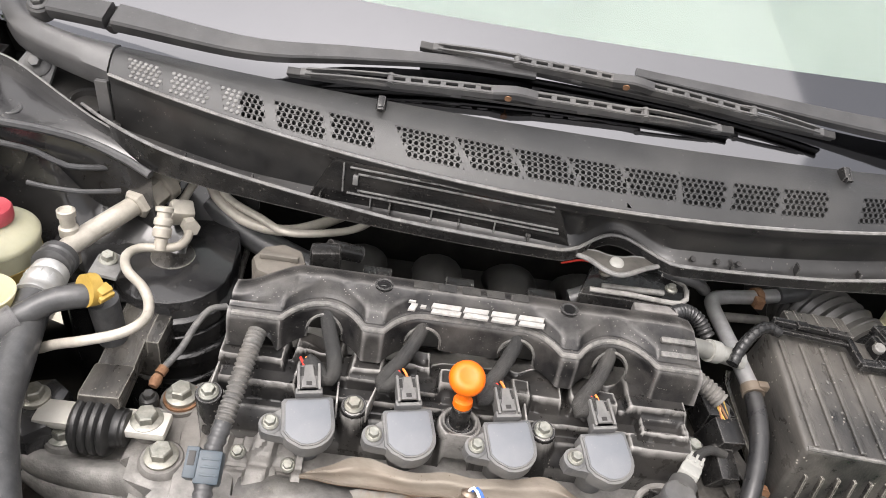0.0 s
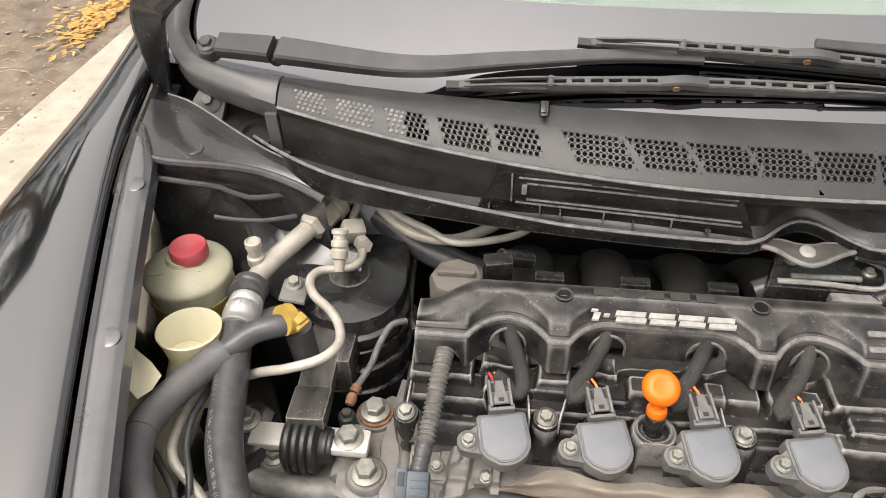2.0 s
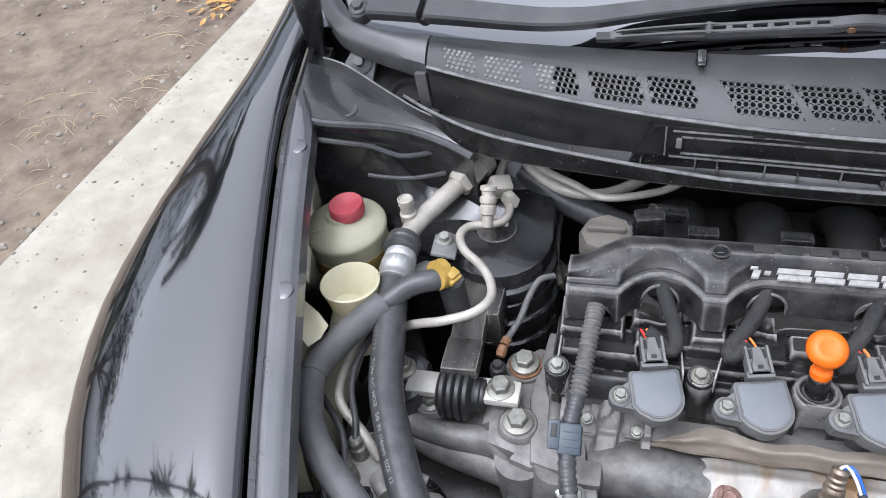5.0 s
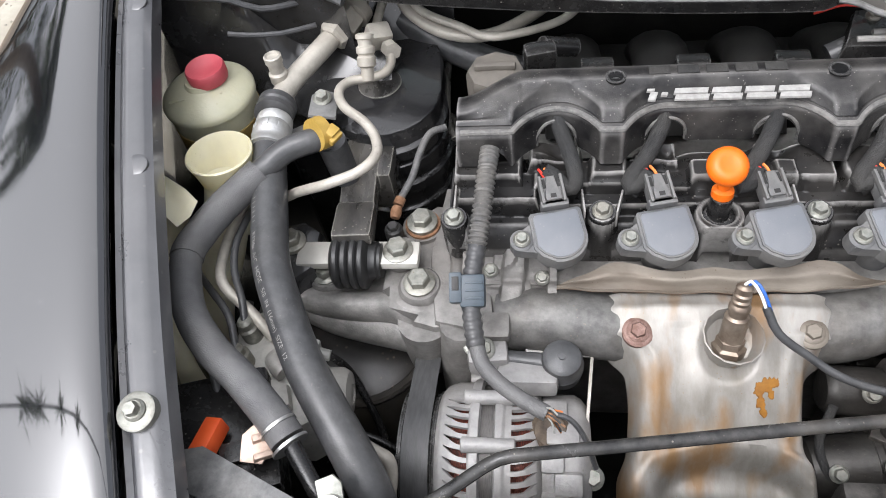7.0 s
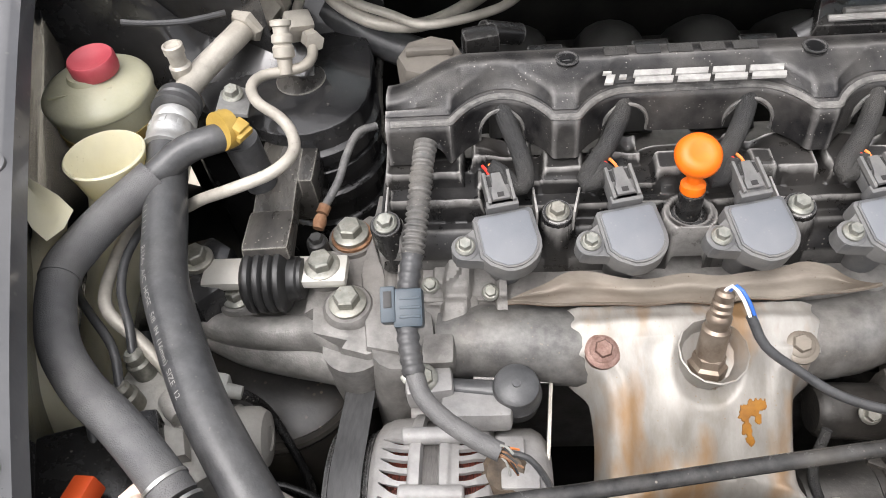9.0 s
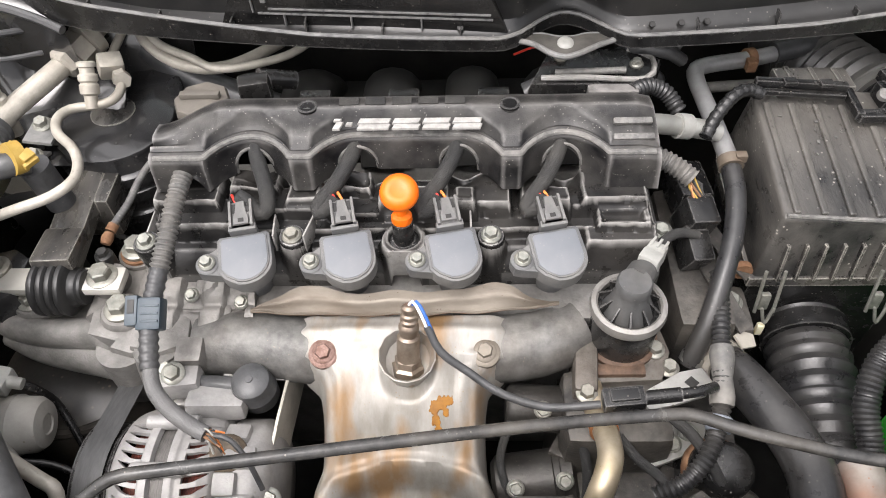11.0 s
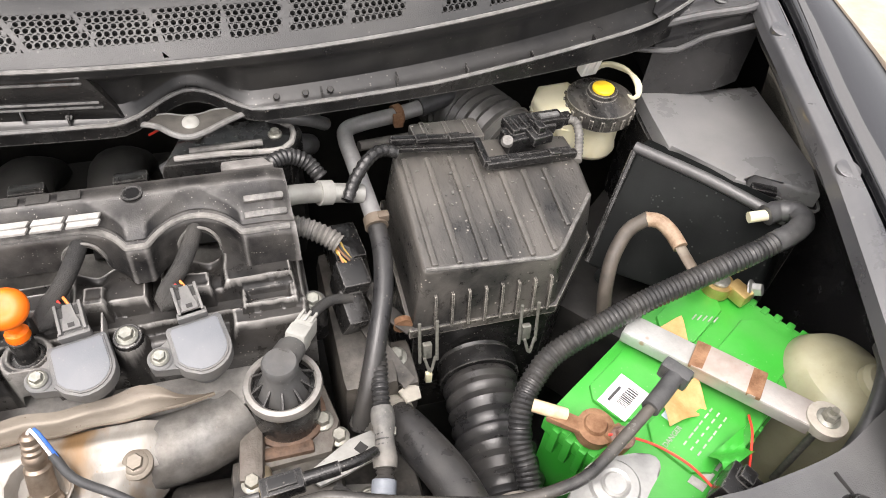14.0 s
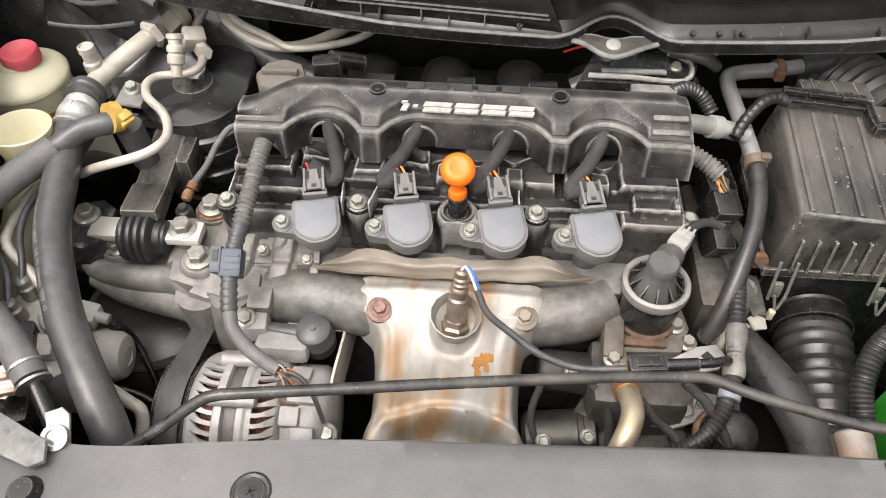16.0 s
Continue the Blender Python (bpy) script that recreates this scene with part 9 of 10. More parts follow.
vs = [bm.verts.new(p) for p in (A, Bq, C, Dq)]
ws = [bm.verts.new(p + bk_) for p in (A, Bq, C + V((0.03, 0.02, 0)), Dq + V((0.03, 0.03, 0)))]
fs = [bm.faces.new(vs), bm.faces.new(ws[::-1])] + [bm.faces.new([vs[(i + 1) % 4], vs[i], ws[i], ws[(i + 1) % 4]]) for i in range(4)]
bmesh.ops.bevel(bm, geom=list(bm.edges), offset=0.006, segments=3, profile=0.6, affect="EDGES", clamp_overlap=True)
for x, y, z in ((0.606, 0.465, 0.738), (0.702, 0.428, 0.765)):
    lathe(bm, [(0.009, 0), (0.009, 0.004), (0.004, 0.006)], (x, y, z), (-0.5, -0.7, 0.5), 16)
shroud = thing("battery_shroud", "smooth black plastic shroud standing behind the battery", "shroud", (0.68, 0.46, 0.72))
part("panel", bm, mat("smooth_black_shroud", (0.0035, 0.004, 0.004), (0.007, 0.008, 0.008), 0.5, scale=14, bump=0.06, bscale=300, dust=(0.12, 0.13, 0.12), dusty=0.05, specks=0.3, dscale=40, spec=0.07), shroud)
bm = B()
sweep(bm, [A + V((-0.002, 0.001, -0.001)), A.lerp(Bq, 0.5) + V((0, 0, 0.0015)), Bq + V((-0.002, 0, -0.001))], 0.0060, 12, 0.01)
part("top_edge", bm, M_endpiece, shroud, "grey worn top edge")
bm = B()
sweep(bm, [A + V((-0.004, -0.002, -0.004)), A.lerp(Dq, 0.5) + V((-0.001, -0.002, 0)), Dq + V((0.004, 0, 0.004))], 0.003, 8, 0.01)
part("side_edge", bm, M_plastic, shroud)
bm = B()
box(bm, (0.70, 0.50, 0.60), (0.22, 0.22, 0.16), 0.01, (0, 0, -50))
sbase = thing("shroud_base", "dark base below the shroud", "base", (0.70, 0.50, 0.52))
part("block", bm, M_dark, sbase)
for k in range(4):
    bm = B()
    box(bm, (0.628 + 0.022 * k, 0.462 - 0.027 * k, 0.640), (0.006, 0.012, 0.09), 0.002, (0, 0, -50))
    part("rib", bm, M_dark, sbase)

# ---- battery ----
bat = thing("battery", "bright green car battery with stained terminals", "battery", (0.61, 0.313, 0.58))
BM = pose(0.612, 0.315, 0.0, 0, 0, 31.4)
bl = lambda x, y, z: BM @ V((x, y, z))
bm = B()
box(bm, bl(0, 0, 0.672), (0.236, 0.128, 0.175), 0.004, (0, 0, 31.4))
part("case", bm, M_green, bat, "green case")
bm = B()
box(bm, bl(0, 0, 0.764), (0.242, 0.134, 0.018), 0.003, (0, 0, 31.4))
blid = part("lid", bm, M_greenlid, bat, "green lid")
for (x, y, sx, sy, cut) in ((-0.035, -0.028, 0.085, 0.060, 0.012), (0.062, -0.030, 0.080, 0.055, 0.012), (-0.035, 0.034, 0.090, 0.046, 0.010), (0.060, 0.036, 0.070, 0.040, 0.010)):
    bm = B()
    o = [(-sx / 2 + cut, -sy / 2), (sx / 2 - cut, -sy / 2), (sx / 2, -sy / 2 + cut), (sx / 2, sy / 2 - cut), (sx / 2 - cut, sy / 2), (-sx / 2 + cut, sy / 2), (-sx / 2, sy / 2 - cut), (-sx / 2, -sy / 2 + cut)]
    plate(bm, o, 0.0, 0.0045, BM @ pose(x, y, 0.7725), 0.0015)
    part("raised_panel", bm, M_greenlid, blid)
for i in range(9):
    for sgn in (-1, 1):
        bm = B()
        box(bm, bl(sgn * 0.120, -0.052 + 0.013 * i, 0.757), (0.010, 0.007, 0.034), 0.0015, (0, 0, 31.4))
        part("handle_rib", bm, M_green, bat)
for i in range(14):
    bm = B()
    box(bm, bl(-0.105 + 0.016 * i, -0.066, 0.752), (0.007, 0.008, 0.028), 0.0015, (0, 0, 31.4))
    part("side_rib", bm, M_green, bat)
lm = BM @ pose(-0.058, 0.030, 0.7775)
bm = B()
plate(bm, [(-0.021, -0.014), (0.016, -0.014), (0.016, 0.014), (-0.021, 0.014)], 0, 0.0004, lm)
lab = part("paper_label", bm, M_label, blid, "white paper label with a barcode")
bm = B()
rng = random.Random(2)
x = -0.010
while x < 0.010:
    w = rng.choice((0.0006, 0.001, 0.0015))
    plate(bm, [(x, -0.008), (x + w, -0.008), (x + w, 0.002), (x, 0.002)], 0.0004, 0.0006, lm)
    x += w + rng.choice((0.0006, 0.001))
plate(bm, [(-0.014, 0.006), (0.004, 0.006), (0.004, 0.0085), (-0.014, 0.0085)], 0.0004, 0.0006, lm)
part("barcode", bm, M_ink, lab)
bm = B()
for i, (x, y) in enumerate(((-0.048, -0.008), (-0.036, -0.008), (-0.024, -0.008))):
    plate(bm, [(-0.004, -0.006), (0.004, -0.006), (0.004, 0.006), (-0.004, 0.006)], 0, 0.0004, BM @ pose(x, y, 0.7775))
part("warning_icons", bm, mat("pale_blue_icons", (0.45, 0.6, 0.8), (0.8, 0.82, 0.85), 0.5, scale=300), blid, "small blue and white warning icons")
text("DANGER", 0.0062, BM @ pose(-0.062, -0.019, 0.7775), M_print, blid, "danger_word", 0.0002)
bm = B()
for r in range(3):
    for q_ in range(6):
        w = 0.0035 + 0.003 * rng.random()
        plate(bm, [(0, 0), (w, 0), (w, 0.0014), (0, 0.0014)], 0, 0.0004, BM @ pose(-0.062 + 0.0085 * q_, -0.030 - 0.0065 * r, 0.7775))
part("fine_print", bm, M_print, blid, "fine white print")
bm = B()
for x in range(5):
    plate(bm, [(0, 0), (0.008, 0), (0.008, 0.0012), (0, 0.0012)], 0, 0.0004, BM @ pose(0.055 + 0.003 * x, 0.030 - 0.004 * x, 0.7775))
part("fine_print", bm, M_print, blid, "fine white print")
for i in range(6):
    bm = B()
    plate(bm, [(0.0012, -0.0065), (0.0092, -0.0065), (0.0078, 0.0065), (0.0002, 0.0065)], 0, 0.0005, BM @ pose(-0.085 + 0.0118 * i, -0.054, 0.7735))
    part("brand_bar", bm, M_print, blid, "white brand lettering as bars")
for x, y, big in ((-0.105, 0.030, True), (0.105, 0.034, True)):
    bm = B()
    lathe(bm, [(0.0102, 0), (0.0098, 0.017), (0.0085, 0.0195), (0, 0.0195)], bl(x, y, 0.772), (0, 0, 1), 22)
    part("post", bm, M_rust if x < 0 else M_brass, bat, "corroded terminal post" if x < 0 else "brass terminal post")
bm = B()
lathe(bm, [(0.008, 0), (0.008, 0.0012), (0, 0.0012)], bl(0.060, 0.046, 0.7730), (0, 0, 1), 20)
part("vent_plug", bm, M_green, bat)
# terminals
tn = thing("negative_terminal", "rusty brown battery clamp with a stained lug", "battery terminal", bl(-0.105, 0.03, 0.78))
bm = B()
lathe(bm, [(0.0095, 0.0), (0.0150, 0.0), (0.0155, 0.012), (0.0095, 0.0125)], bl(-0.105, 0.030, 0.776), (0.05, -0.1, 1), 24)
box(bm, bl(-0.100, 0.010, 0.784), (0.018, 0.020, 0.013), 0.003, (0, 0, 25))
box(bm, bl(-0.117, 0.050, 0.785), (0.013, 0.030, 0.007), 0.002, (0, 0, 50))
part("clamp", bm, M_rust, tn, "rusty clamp")
bm = B()
hexbolt(bm, bl(-0.100, 0.008, 0.790), 0.0068, (0, 0, 1), 0.008)
part("nut", bm, M_rustbolt, tn)
bm = B()
sweep(bm, [bl(-0.114, 0.052, 0.787), bl(-0.122, 0.064, 0.790), bl(-0.128, 0.076, 0.790)], 0.0055, 12, 0.004)
part("lug", bm, mat("stained_cream_lug", (0.55, 0.40, 0.24), (0.72, 0.58, 0.4), 0.6, scale=120), tn, "stained cream cable lug")
tp = thing("positive_terminal", "brass battery clamp with a hex nut", "battery terminal", bl(0.105, 0.034, 0.78))
bm = B()
lathe(bm, [(0.0092, 0.0), (0.0140, 0.0), (0.0140, 0.014), (0.0092, 0.0145)], bl(0.105, 0.034, 0.775), (0, 0, 1), 24)
box(bm, bl(0.110, 0.014, 0.784), (0.016, 0.022, 0.015), 0.003, (0, 0, 20))
part("clamp", bm, M_brass, tp)
bm = B()
lathe(bm, [(0.0098, 0.0), (0.0098, 0.0025), (0.008, 0.0038), (0, 0.0042)], bl(0.105, 0.034, 0.7895), (0, 0, 1), 24)
part("post_top", bm, M_bolt, tp, "dull grey lead post top")
bm = B()
hexbolt(bm, bl(0.118, 0.008, 0.788), 0.0065, (0.6, -0.6, 0.5), 0.011)
part("nut", bm, M_steel, tp)
# hold-down bar
hd = thing("battery_hold_down", "grey steel battery hold-down bar with rust spots", "hold-down bar", (0.63, 0.30, 0.79))
P, Q = V((0.572, 0.368, 0.790)), V((0.676, 0.245, 0.800))
d = (Q - P).normalized()
yaw = math.degrees(math.atan2(d.y, d.x))
bm = B()
box(bm, (P + Q) / 2 + V((0, 0, 0.004)), ((Q - P).length, 0.024, 0.004), 0.001, (0, -3.5, yaw))
for o in (-0.011, 0.011):
    box(bm, (P + Q) / 2 + V((-d.y, d.x, 0)) * o + V((0, 0, -0.001)), ((Q - P).length, 0.003, 0.012), 0.0008, (0, -3.5, yaw))
part("bar", bm, mat("grey_plated_bar", (0.36, 0.37, 0.36), (0.5, 0.51, 0.5), 0.45, 0.5, scale=30, bump=0.2, dust=(0.3, 0.16, 0.09), dusty=0.5, dscale=16), hd, "grey plated bar")
bm = B()
box(bm, P.lerp(Q, 0.55) + V((0, 0, 0.008)), (0.055, 0.029, 0.004), 0.001, (0, -3.5, yaw))
part("joint_plate", bm, mat("rust_edged_plate", (0.36, 0.32, 0.29), (0.5, 0.48, 0.46), 0.55, 0.4, scale=40, dust=(0.3, 0.13, 0.06), dusty=0.8, dscale=30), hd, "overlapping plate with rusty ends")
for k in (0.40, 0.70):
    bm = B()
    box(bm, P.lerp(Q, k) + V((0, 0, 0.0082)), (0.012, 0.0285, 0.0040), 0.001, (0, -3.5, yaw + 4))
    part("rust_patch", bm, M_rust, hd, "rusty joint")
bm = B()
lathe(bm, [(0.015, -0.006), (0.016, 0.0), (0.016, 0.004), (0.008, 0.005)], Q + V((0.006, -0.006, 0.004)), (0, 0, 1), 28)
part("end_eye", bm, M_pipe, hd, "round pale steel end")
bm = B()
hexbolt(bm, Q + V((0.006, -0.006, 0.008)), 0.0065, (0, 0, 1), 0.009)
rod(bm, Q + V((0.006, -0.006, -0.10)), Q + V((0.006, -0.006, 0.022)), 0.003, None, 10)
part("nut", bm, M_bolt, hd, "dull nut on a stud")
for x, y, s in ((0.610, 0.352, 0.016), (0.590, 0.288, 0.018), (0.604, 0.335, 0.012)):
    bm = B()
    grid(bm, lambda u, v: V((x + s * 2.2 * (u - 0.5), y + s * 1.5 * (v - 0.5) + 0.3 * s * u, 0.7795 + 0.004 * math.sin(5 * u + 3 * v) + 0.006 * v)), 8, 6, (0, 0, -0.0006))
    solo("paper_scrap", bm, M_brownpaper, "crumpled scrap of brown paper under the bar", "paper scrap", "paper scraps")
# cables over the battery
bc = thing("battery_cable_conduit", "thick black corrugated conduit crossing the battery", "cable", (0.6, 0.38, 0.76))
bm = B()
sweep(bm, [(0.458, 0.235, 0.70), (0.455, 0.258, 0.722), (0.456, 0.283, 0.737), (0.456, 0.307, 0.750), (0.465, 0.330, 0.765), (0.479, 0.345, 0.775), (0.500, 0.358, 0.785), (0.538, 0.367, 0.797), (0.588, 0.378, 0.808), (0.642, 0.385, 0.820), (0.698, 0.392, 0.832), (0.722, 0.396, 0.838)], 0.0105, 16, ridge=0.0014, pitch=0.0042)
part("conduit", bm, M_corr, bc)
bm = B()
sweep(bm, [(0.718, 0.395, 0.838), (0.740, 0.400, 0.841), (0.757, 0.409, 0.842), (0.762, 0.424, 0.839), (0.752, 0.434, 0.834), (0.738, 0.434, 0.831)], 0.0105, 16, 0.005, ridge=0.0005, pitch=0.010)
part("taped_elbow", bm, M_rubber, bc, "black taped elbow")
bm = B()
rod(bm, (0.741, 0.434, 0.831), (0.722, 0.437, 0.828), 0.0055, None, 14)
part("lug", bm, M_cream, bc, "cream lug")
lc = thing("positive_lead", "brown-black battery lead arching over to the terminal", "lead", (0.64, 0.48, 0.74))
bm = B()
sweep(bm, [(0.589, 0.422, 0.73), (0.589, 0.434, 0.76), (0.598, 0.451, 0.785), (0.618, 0.468, 0.8), (0.64, 0.474, 0.806)], 0.0072, 14, 0.006)
part("cable", bm, mat("brown_black_cable", (0.05, 0.042, 0.036), (0.10, 0.085, 0.07), 0.55, scale=60), lc)
bm = B()
sweep(bm, [(0.637, 0.474, 0.806), (0.65, 0.468, 0.806), (0.657, 0.455, 0.803), (0.659, 0.437, 0.8)], 0.0074, 14, 0.004)
part("burnt_sleeve", bm, mat("tan_burnt_sleeve", (0.2, 0.13, 0.08), (0.38, 0.28, 0.2), 0.65, scale=100, bump=0.4), lc, "tan burnt sleeve")
bm = B()
sweep(bm, [(0.659, 0.44, 0.8), (0.66, 0.419, 0.797), (0.663, 0.393, 0.792)], 0.006, 12, 0.004, flat=0.5)
part("lug", bm, M_shieldtan, lc, "flattened tan lug")
bm = B()
sweep(bm, [(0.512, 0.274, 0.792), (0.530, 0.268, 0.790), (0.548, 0.258, 0.787), (0.566, 0.238, 0.786), (0.574, 0.212, 0.79)], 0.0011, 8, 0.005)
solo("red_wire", bm, M_redwire, "thin red wire over the battery", "wire")
bm = B()
sweep(bm, [(0.600, 0.205, 0.788), (0.612, 0.222, 0.780), (0.630, 0.250, 0.785), (0.640, 0.268, 0.78)], 0.0011, 8, 0.005)
solo("red_wire", bm, M_redwire, "thin red wire beside the bottle", "wire")
bm = B()
box(bm, (0.584, 0.207, 0.796), (0.034, 0.028, 0.022), 0.003, (10, 12, 35))
box(bm, (0.592, 0.212, 0.806), (0.014, 0.012, 0.010), 0.002, (10, 12, 35))
solo("black_connector", bm, M_plastic, "square black connector by the front panel", "connector")
bm = B()
grid(bm, lambda u, v: V((0.585 + 0.035 * u, 0.222 + 0.02 * v + 0.012 * u, 0.790 + 0.008 * math.sin(3 * u + 4 * v))), 8, 5, (0, 0, -0.0006))
solo("torn_green_label", bm, M_greenlid, "torn green label hanging off the battery", "label")

# ---- ducts and hoses in front of the battery ----
duct = thing("intake_duct", "black ribbed rubber intake duct", "duct", (0.45, 0.33, 0.65))
bm = B()
sweep(bm, [(0.458, 0.425, 0.690), (0.456, 0.390, 0.688), (0.452, 0.340, 0.686), (0.447, 0.290, 0.684), (0.442, 0.235, 0.68)], 0.0375, 34, ridge=0.0042, pitch=0.0145)
part("bellows", bm, M_blackhose, duct)
bm = B()
sweep(bm, [(0.459, 0.420, 0.690), (0.4575, 0.402, 0.689)], 0.0395, 34, 0.004)
part("collar", bm, M_plastic, duct)
rh = thing("radiator_hose", "thick black radiator hose with steel clamps", "hose", (0.38, 0.3, 0.7))
bm = B()
sweep(bm, [(0.352, 0.368, 0.728), (0.366, 0.345, 0.738), (0.379, 0.316, 0.744), (0.391, 0.285, 0.748), (0.398, 0.252, 0.750), (0.394, 0.222, 0.752), (0.386, 0.195, 0.750)], 0.0185, 22, 0.006)
part("hose", bm, M_blackhose, rh)
bm = B()
lathe(bm, [(0.019, -0.007), (0.021, -0.007), (0.021, 0.007), (0.019, 0.007)], (0.358, 0.358, 0.733), (0.5, -0.8, 0.35), 28)
plate(bm, [(-0.010, -0.007), (0.006, -0.009), (0.012, 0.001), (0.004, 0.008), (-0.009, 0.006)], -0.001, 0.001, pose(0.377, 0.369, 0.750, 10, 20, 30))
part("clamp", bm, M_pipe, rh, "pale steel clamp")
bm = B()
rod(bm, (0.431, 0.258, 0.756), (0.428, 0.205, 0.752), 0.016, None, 20, 0.003)
part("spigot", bm, mat("rusty_spigot", (0.25, 0.22, 0.19), (0.42, 0.38, 0.34), 0.6, 0.4, scale=40, dust=(0.3, 0.12, 0.06), dusty=0.8), rh, "grey spigot with a rust band")
# radiator cap
rc = thing("coolant_filler", "coolant filler neck with a bright pressed steel cap", "coolant filler", (0.484, 0.226, 0.80))
bm = B()
o = []
for i in range(48):
    a = 2 * math.pi * i / 48
    r = 0.0262 + 0.016 * max(0, math.cos(a - 0.35)) ** 8 + 0.016 * max(0, math.cos(a - 0.35 - math.pi)) ** 8
    o.append((r * math.cos(a), 0.78 * r * math.sin(a)))
plate(bm, o, -0.004, 0.003, pose(0.488, 0.226, 0.815, 4, 0, 0), 0.002)
lathe(bm, [(0.019, 0.0), (0.017, 0.0025), (0.011, 0.003), (0.009, 0.0015), (0.0075, 0.003), (0, 0.0035)], (0.488, 0.226, 0.818), (0, -0.07, 1), 30)
part("pressed_cap", bm, mat("bright_pressed_steel", (0.33, 0.33, 0.32), (0.44, 0.44, 0.425), 0.36, 0.7, scale=60, bump=0.1), rc)
bm = B()
rod(bm, (0.490, 0.218, 0.74), (0.488, 0.226, 0.812), 0.026, 0.0235, 30)
part("filler_neck", bm, mat("grey_plastic_neck", (0.10, 0.088, 0.072), (0.17, 0.155, 0.135), 0.5, scale=30, dust=(0.3, 0.24, 0.15), dusty=0.5), rc, "grey plastic filler neck")
# coolant bottle
cb = thing("coolant_bottle", "translucent yellowish coolant overflow bottle", "bottle", (0.72, 0.26, 0.6))
bm = B()
lathe(bm, [(0.048, 0.58), (0.051, 0.62), (0.051, 0.75), (0.048, 0.778), (0.038, 0.795), (0.018, 0.803), (0, 0.804)], (0.737, 0.276, 0), (0, 0, 1), 34, (0.92, 1.15))
lathe(bm, [(0.018, 0.0), (0.018, 0.02), (0.014, 0.024), (0, 0.024)], (0.746, 0.262, 0.786), (0.2, -0.2, 1), 24)
part("body", bm, mat("yellowed_bottle", (0.29, 0.275, 0.18), (0.40, 0.385, 0.27), 0.4, scale=14, bump=0.1, dust=(0.22, 0.19, 0.12), dusty=0.3, soft=0.25), cb)
bm = B()
sweep(bm, [(0.764, 0.284, 0.816), (0.748, 0.262, 0.822), (0.722, 0.236, 0.815), (0.697, 0.216, 0.80), (0.676, 0.204, 0.77)], 0.0075, 14, 0.005)
part("hose", bm, M_rubber, cb, "black overflow hose")
bm = B()
sweep(bm, [(0.77, 0.245, 0.785), (0.74, 0.222, 0.79), (0.70, 0.20, 0.78)], 0.005, 12, 0.006)
part("lower_hose", bm, M_rubber, cb)

# ---- dark hardware between engine and bulkhead ----
im = thing("intake_manifold", "dark plastic intake manifold behind the engine", "manifold", (0.15, 0.62, 0.5))
for i in range(4):
    bm = B()
    x = -0.02 + 0.085 * i
    sweep(bm, [(x, 0.56, 0.77), (x, 0.60, 0.80), (x, 0.65, 0.80), (x, 0.70, 0.76)], 0.028, 16, 0.012, flat=0.7)
    part("runner", bm, M_pit, im)
bm = B()
box(bm, (0.12, 0.68, 0.70), (0.42, 0.10, 0.12), 0.03)
part("plenum", bm, M_pit, im)
for i in range(4):
    bm = B()
    x = -0.03 + 0.085 * i
    box(bm, (x + 0.03, 0.585, 0.838), (0.030, 0.014, 0.014), 0.003)
    part("injector_clip", bm, M_plastic, im)
bm = B()
sweep(bm, [(0.20, 0.585, 0.84), (0.24, 0.592, 0.855), (0.29, 0.598, 0.852), (0.32, 0.612, 0.835), (0.335, 0.64, 0.81)], 0.011, 14, 0.008)
solo("fuel_rail_hose", bm, M_rubber, "black hose behind the engine cover", "hose")
bm = B()
plate(bm, [(0.20, 0.565), (0.31, 0.562), (0.325, 0.60), (0.30, 0.62), (0.22, 0.615)], 0.83, 0.868, None, 0.008)
tbc = thing("throttle_body_cover", "black cover beside the throttle body", "cover", (0.26, 0.59, 0.83))
part("shell", bm, M_plastic, tbc)
bm = B()
sweep(bm, [(0.212, 0.572, 0.8685), (0.25, 0.570, 0.870), (0.305, 0.569, 0.8685), (0.316, 0.598, 0.8675), (0.295, 0.613, 0.868)], 0.0028, 8, 0.01)
part("raised_rim", bm, M_lower, tbc)
bm = B()
rod(bm, (0.225, 0.578, 0.870), (0.288, 0.577, 0.872), 0.0032, None, 10)
part("worn_lever", bm, M_bead, tbc, "pale worn lever")
for x, y in ((0.232, 0.602), (0.300, 0.590)):
    bm = B()
    hexbolt(bm, (x, y, 0.868), 0.0045, (0, 0, 1), 0.006)
    part("bolt", bm, M_bolt, tbc)
for k, (m_, pts) in enumerate(((M_redwire, [(0.19, 0.62, 0.86), (0.21, 0.61, 0.875), (0.235, 0.605, 0.872), (0.25, 0.615, 0.862)]), (M_white, [(0.258, 0.625, 0.868), (0.264, 0.618, 0.874), (0.268, 0.626, 0.870)]), (M_rubber, [(0.29, 0.63, 0.85), (0.305, 0.61, 0.872), (0.33, 0.605, 0.87), (0.35, 0.62, 0.85)]), (M_rubber, [(0.30, 0.64, 0.85), (0.32, 0.62, 0.875), (0.345, 0.62, 0.868)]))):
    bm = B()
    sweep(bm, pts, 0.0012 if k == 0 else 0.0028 if k == 1 else 0.0065, 10, 0.005)
    solo("rear_cable", bm, m_, ("thin red wire in the dark behind the engine", "short white connector behind the engine", "black cable looping behind the engine", "black cable looping behind the engine")[k], "cable")
bm = B()
sweep(bm, [(-0.198, 0.69, 0.825), (-0.150, 0.668, 0.805), (-0.105, 0.654, 0.792), (-0.05, 0.64, 0.78), (0.0, 0.63, 0.77)], 0.016, 16, 0.01)
solo("heater_feed_hose", bm, M_rubber, "black heater hose crossing behind the engine", "hose")
bm = B()
box(bm, (-0.052, 0.575, 0.858), (0.030, 0.020, 0.030), 0.006, (0, 0, 12))
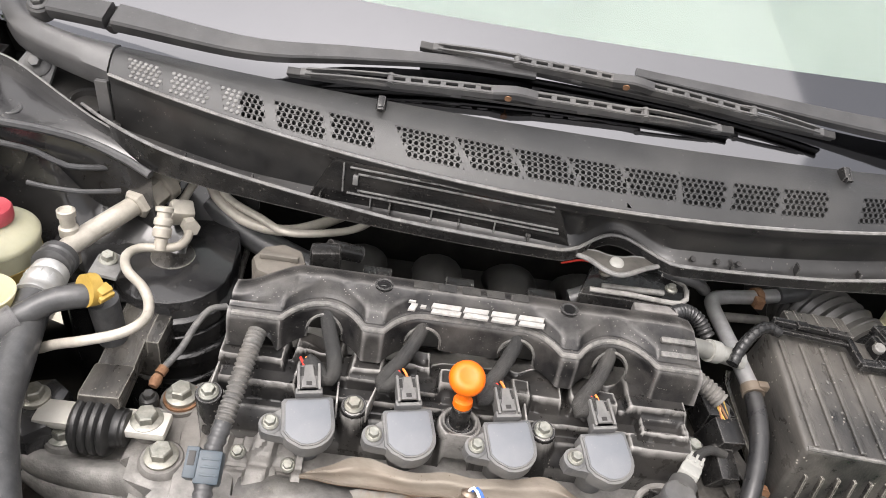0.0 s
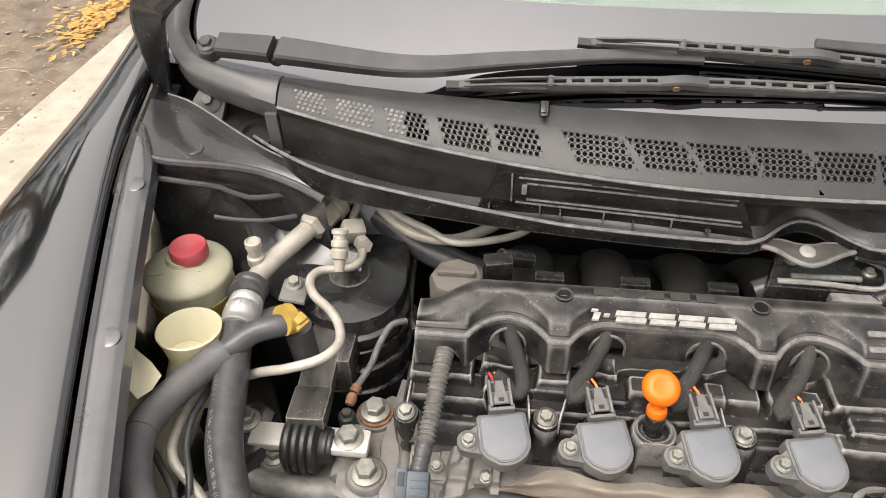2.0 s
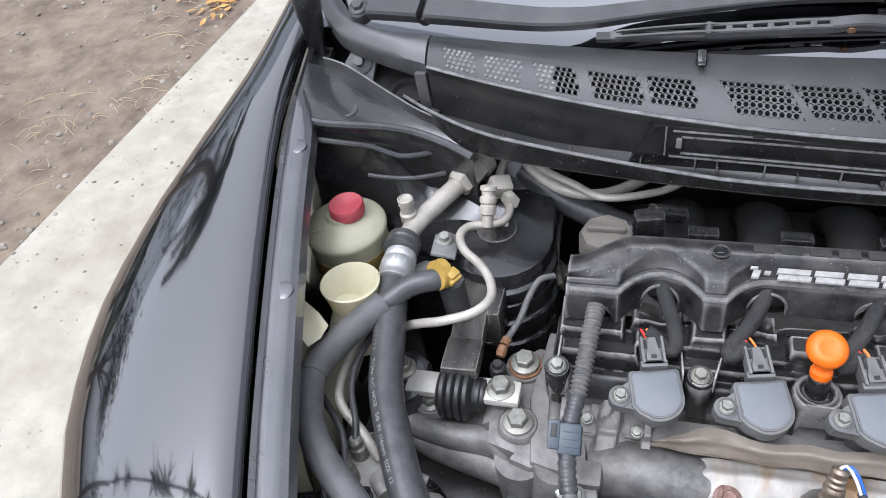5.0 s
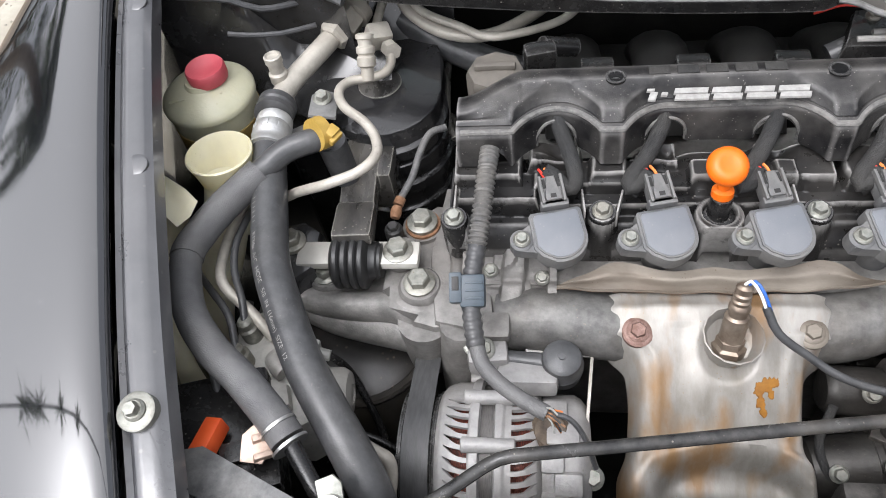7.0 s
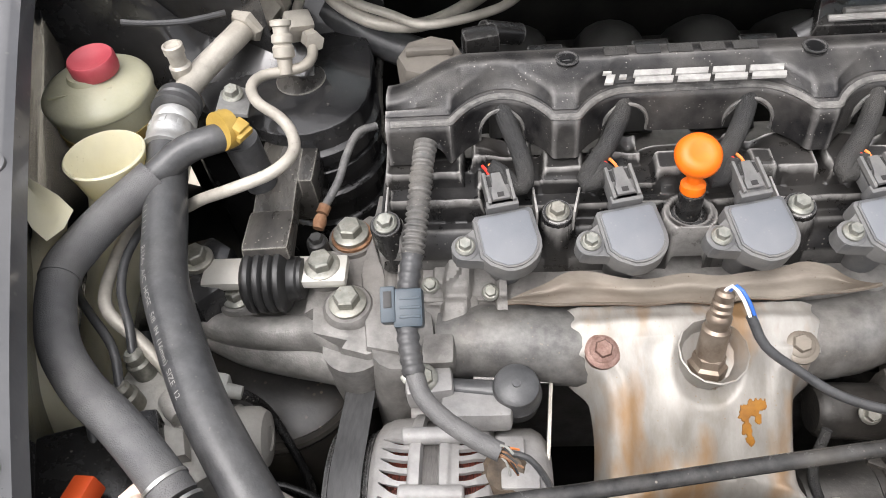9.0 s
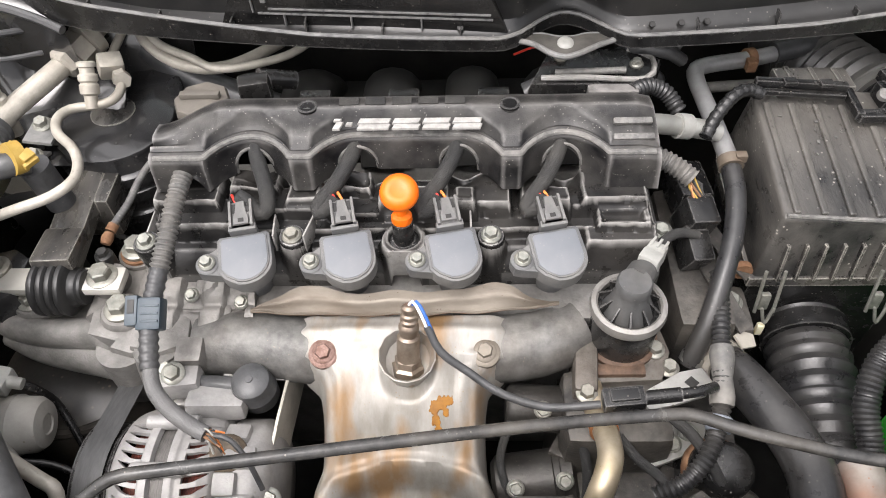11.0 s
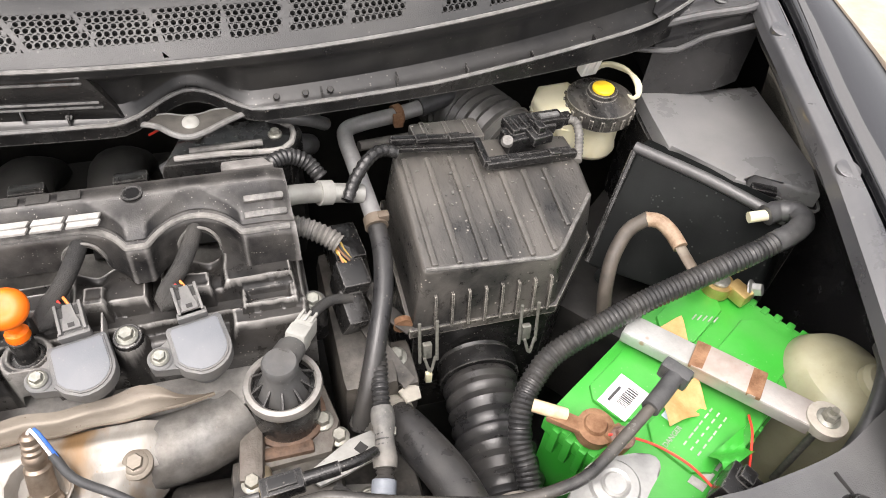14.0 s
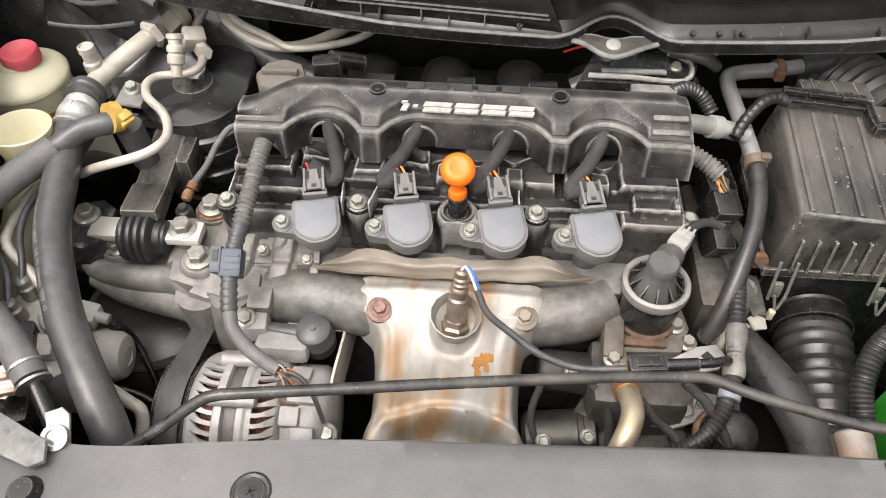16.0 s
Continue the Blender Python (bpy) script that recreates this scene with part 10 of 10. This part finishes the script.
rod(bm, (-0.05, 0.585, 0.865), (-0.02, 0.60, 0.85), 0.009)
solo("cam_sensor", bm, M_plastic, "dusty black sensor behind the filler cap", "sensor")

# ---- palms and trees beside the yard, seen mirrored in the paint ----
M_bark = mat("grey_palm_bark", (0.12, 0.10, 0.08), (0.24, 0.20, 0.16), 0.9, scale=12, bump=0.8, bscale=30)
M_leaf = mat("dark_green_leaves", (0.030, 0.055, 0.016), (0.075, 0.105, 0.035), 0.6, scale=3)


def leaf(bm, p, d, w, sag):
    """One narrow bent leaflet."""
    side = d.cross(V((0, 0, 1)))
    side = side.normalized() * w if side.length > 1e-4 else V((w, 0, 0))
    q, r = p + d * 0.5, p + d - V((0, 0, sag))
    a, b, c = bm.verts.new(p), bm.verts.new(q + side), bm.verts.new(q - side)
    bm.faces.new([a, b, bm.verts.new(r), c])


def palm(x, y, h, seed):
    rng = random.Random(seed)
    t = thing("palm_tree", "tall palm with a ragged crown of fronds", "tree", (x, y, -0.05), "trees beside the yard")
    bm = B()
    sweep(bm, [(x, y, -0.1), (x + 0.05, y, h * 0.35), (x + 0.12, y + 0.05, h * 0.7), (x + 0.15, y + 0.05, h)], lambda k: 0.17 - 0.06 * k, 12, 0.3)
    part("trunk", bm, M_bark, t)
    bm = B()
    top = V((x + 0.15, y + 0.05, h))
    for i in range(26):
        a, e, L = i * 2.4 + rng.random() * 0.4, rng.uniform(-0.3, 1.2), rng.uniform(1.3, 2.0)
        out = V((math.cos(a), math.sin(a), 0))
        p, d = top.copy(), (out * math.cos(e) + V((0, 0, math.sin(e)))) * L / 12
        for k in range(12):
            n = p + d
            s = V((-out.y, out.x, 0))
            for g in (-1, 1):
                for half in (0.25, 0.75):
                    leaf(bm, p.lerp(n, half), s * g * 0.42 * math.sin(math.pi * (k + 1.5) / 14) + d * 1.2 + V((0, 0, -0.05)), 0.036, 0.14)
            leaf(bm, p, d * 1.1, 0.015, 0)
            p, d = n, d + V((0, 0, -0.028 * L / 1.6))
    part("crown", bm, M_leaf, t, "dark green drooping fronds")


def broad_tree(x, y, h, seed):
    rng = random.Random(seed)
    t = thing("broad_tree", "leafy dark green tree with an uneven crown", "tree", (x, y, -0.05), "trees beside the yard")
    bm = B()
    sweep(bm, [(x, y, -0.1), (x + 0.1, y, h * 0.3), (x, y + 0.1, h * 0.6)], lambda k: 0.2 - 0.1 * k, 10, 0.3)
    tips = []
    for i in range(9):
        a = i * 2.4
        r = rng.uniform(0.16, 0.36) * h
        tip = V((x + r * math.cos(a), y + r * math.sin(a), h * rng.uniform(0.55, 0.95)))
        sweep(bm, [(x, y, h * 0.35), V((x, y, h * 0.4)).lerp(tip, 0.5) + V((0, 0, 0.1)), tip], lambda k: 0.08 - 0.06 * k, 6, 0.3)
        tips.append(tip)
    part("trunk", bm, M_bark, t, "trunk with spreading limbs")
    bm = B()
    for tip in tips:
        for i in range(230):
            d = V((rng.gauss(0, 1), rng.gauss(0, 1), rng.gauss(0, 0.7)))
            p = tip + d * 0.11 * h
            leaf(bm, p, V((rng.uniform(-1, 1), rng.uniform(-1, 1), rng.uniform(-0.8, 0.4))).normalized() * 0.2, 0.06, 0.04)
    part("crown", bm, M_leaf, t, "many small dark leaves")


palm(-7.5, 4.6, 7.2, 1)
palm(-9.9, 3.7, 2.4, 2)
palm(-7.0, 8.6, 5.4, 3)
broad_tree(-11.0, 7.4, 6.2, 4)
broad_tree(-10.0, 12.0, 7.0, 5)
broad_tree(-12.0, 2.4, 5.0, 6)
broad_tree(-12.5, -2.0, 4.4, 7)

# overhead cable on two poles, with tufts of leaves caught on it
line = thing("overhead_cable", "thin sagging overhead cable with tufts of leaves", "cable", (-3.0, 0.6, 8.0))
ends = (V((-15.0, -0.6, 6.6)), V((8.5, 1.9, 10.6)))
bm = B()
sweep(bm, [ends[0].lerp(ends[1], k / 12) + V((0, 0, -1.4 * (k / 12) * (1 - k / 12))) for k in range(13)], 0.05, 6, 0.3)
part("wire", bm, M_belt, line)
rng = random.Random(17)
for k in (0.10, 0.20, 0.34, 0.37, 0.44, 0.52):
    bm = B()
    p = ends[0].lerp(ends[1], k) + V((0, 0, -1.4 * k * (1 - k)))
    for i in range(70):
        leaf(bm, p + V((rng.gauss(0, 0.06), rng.gauss(0, 0.06), rng.gauss(0, 0.1))), V((rng.gauss(0, 0.5), rng.gauss(0, 0.5), rng.uniform(-0.6, 1.2))) * 0.55, 0.03, 0.05)
    part("leaf_tuft", bm, M_leaf, line, "ragged tuft of leaves")
for e, h in ((ends[0], 6.9), (ends[1], 10.9)):
    bm = B()
    rod(bm, (e.x, e.y, -0.1), (e.x, e.y, h), 0.13, 0.09, 14)
    solo("utility_pole", bm, M_bark, "weathered round pole carrying a cable", "pole")
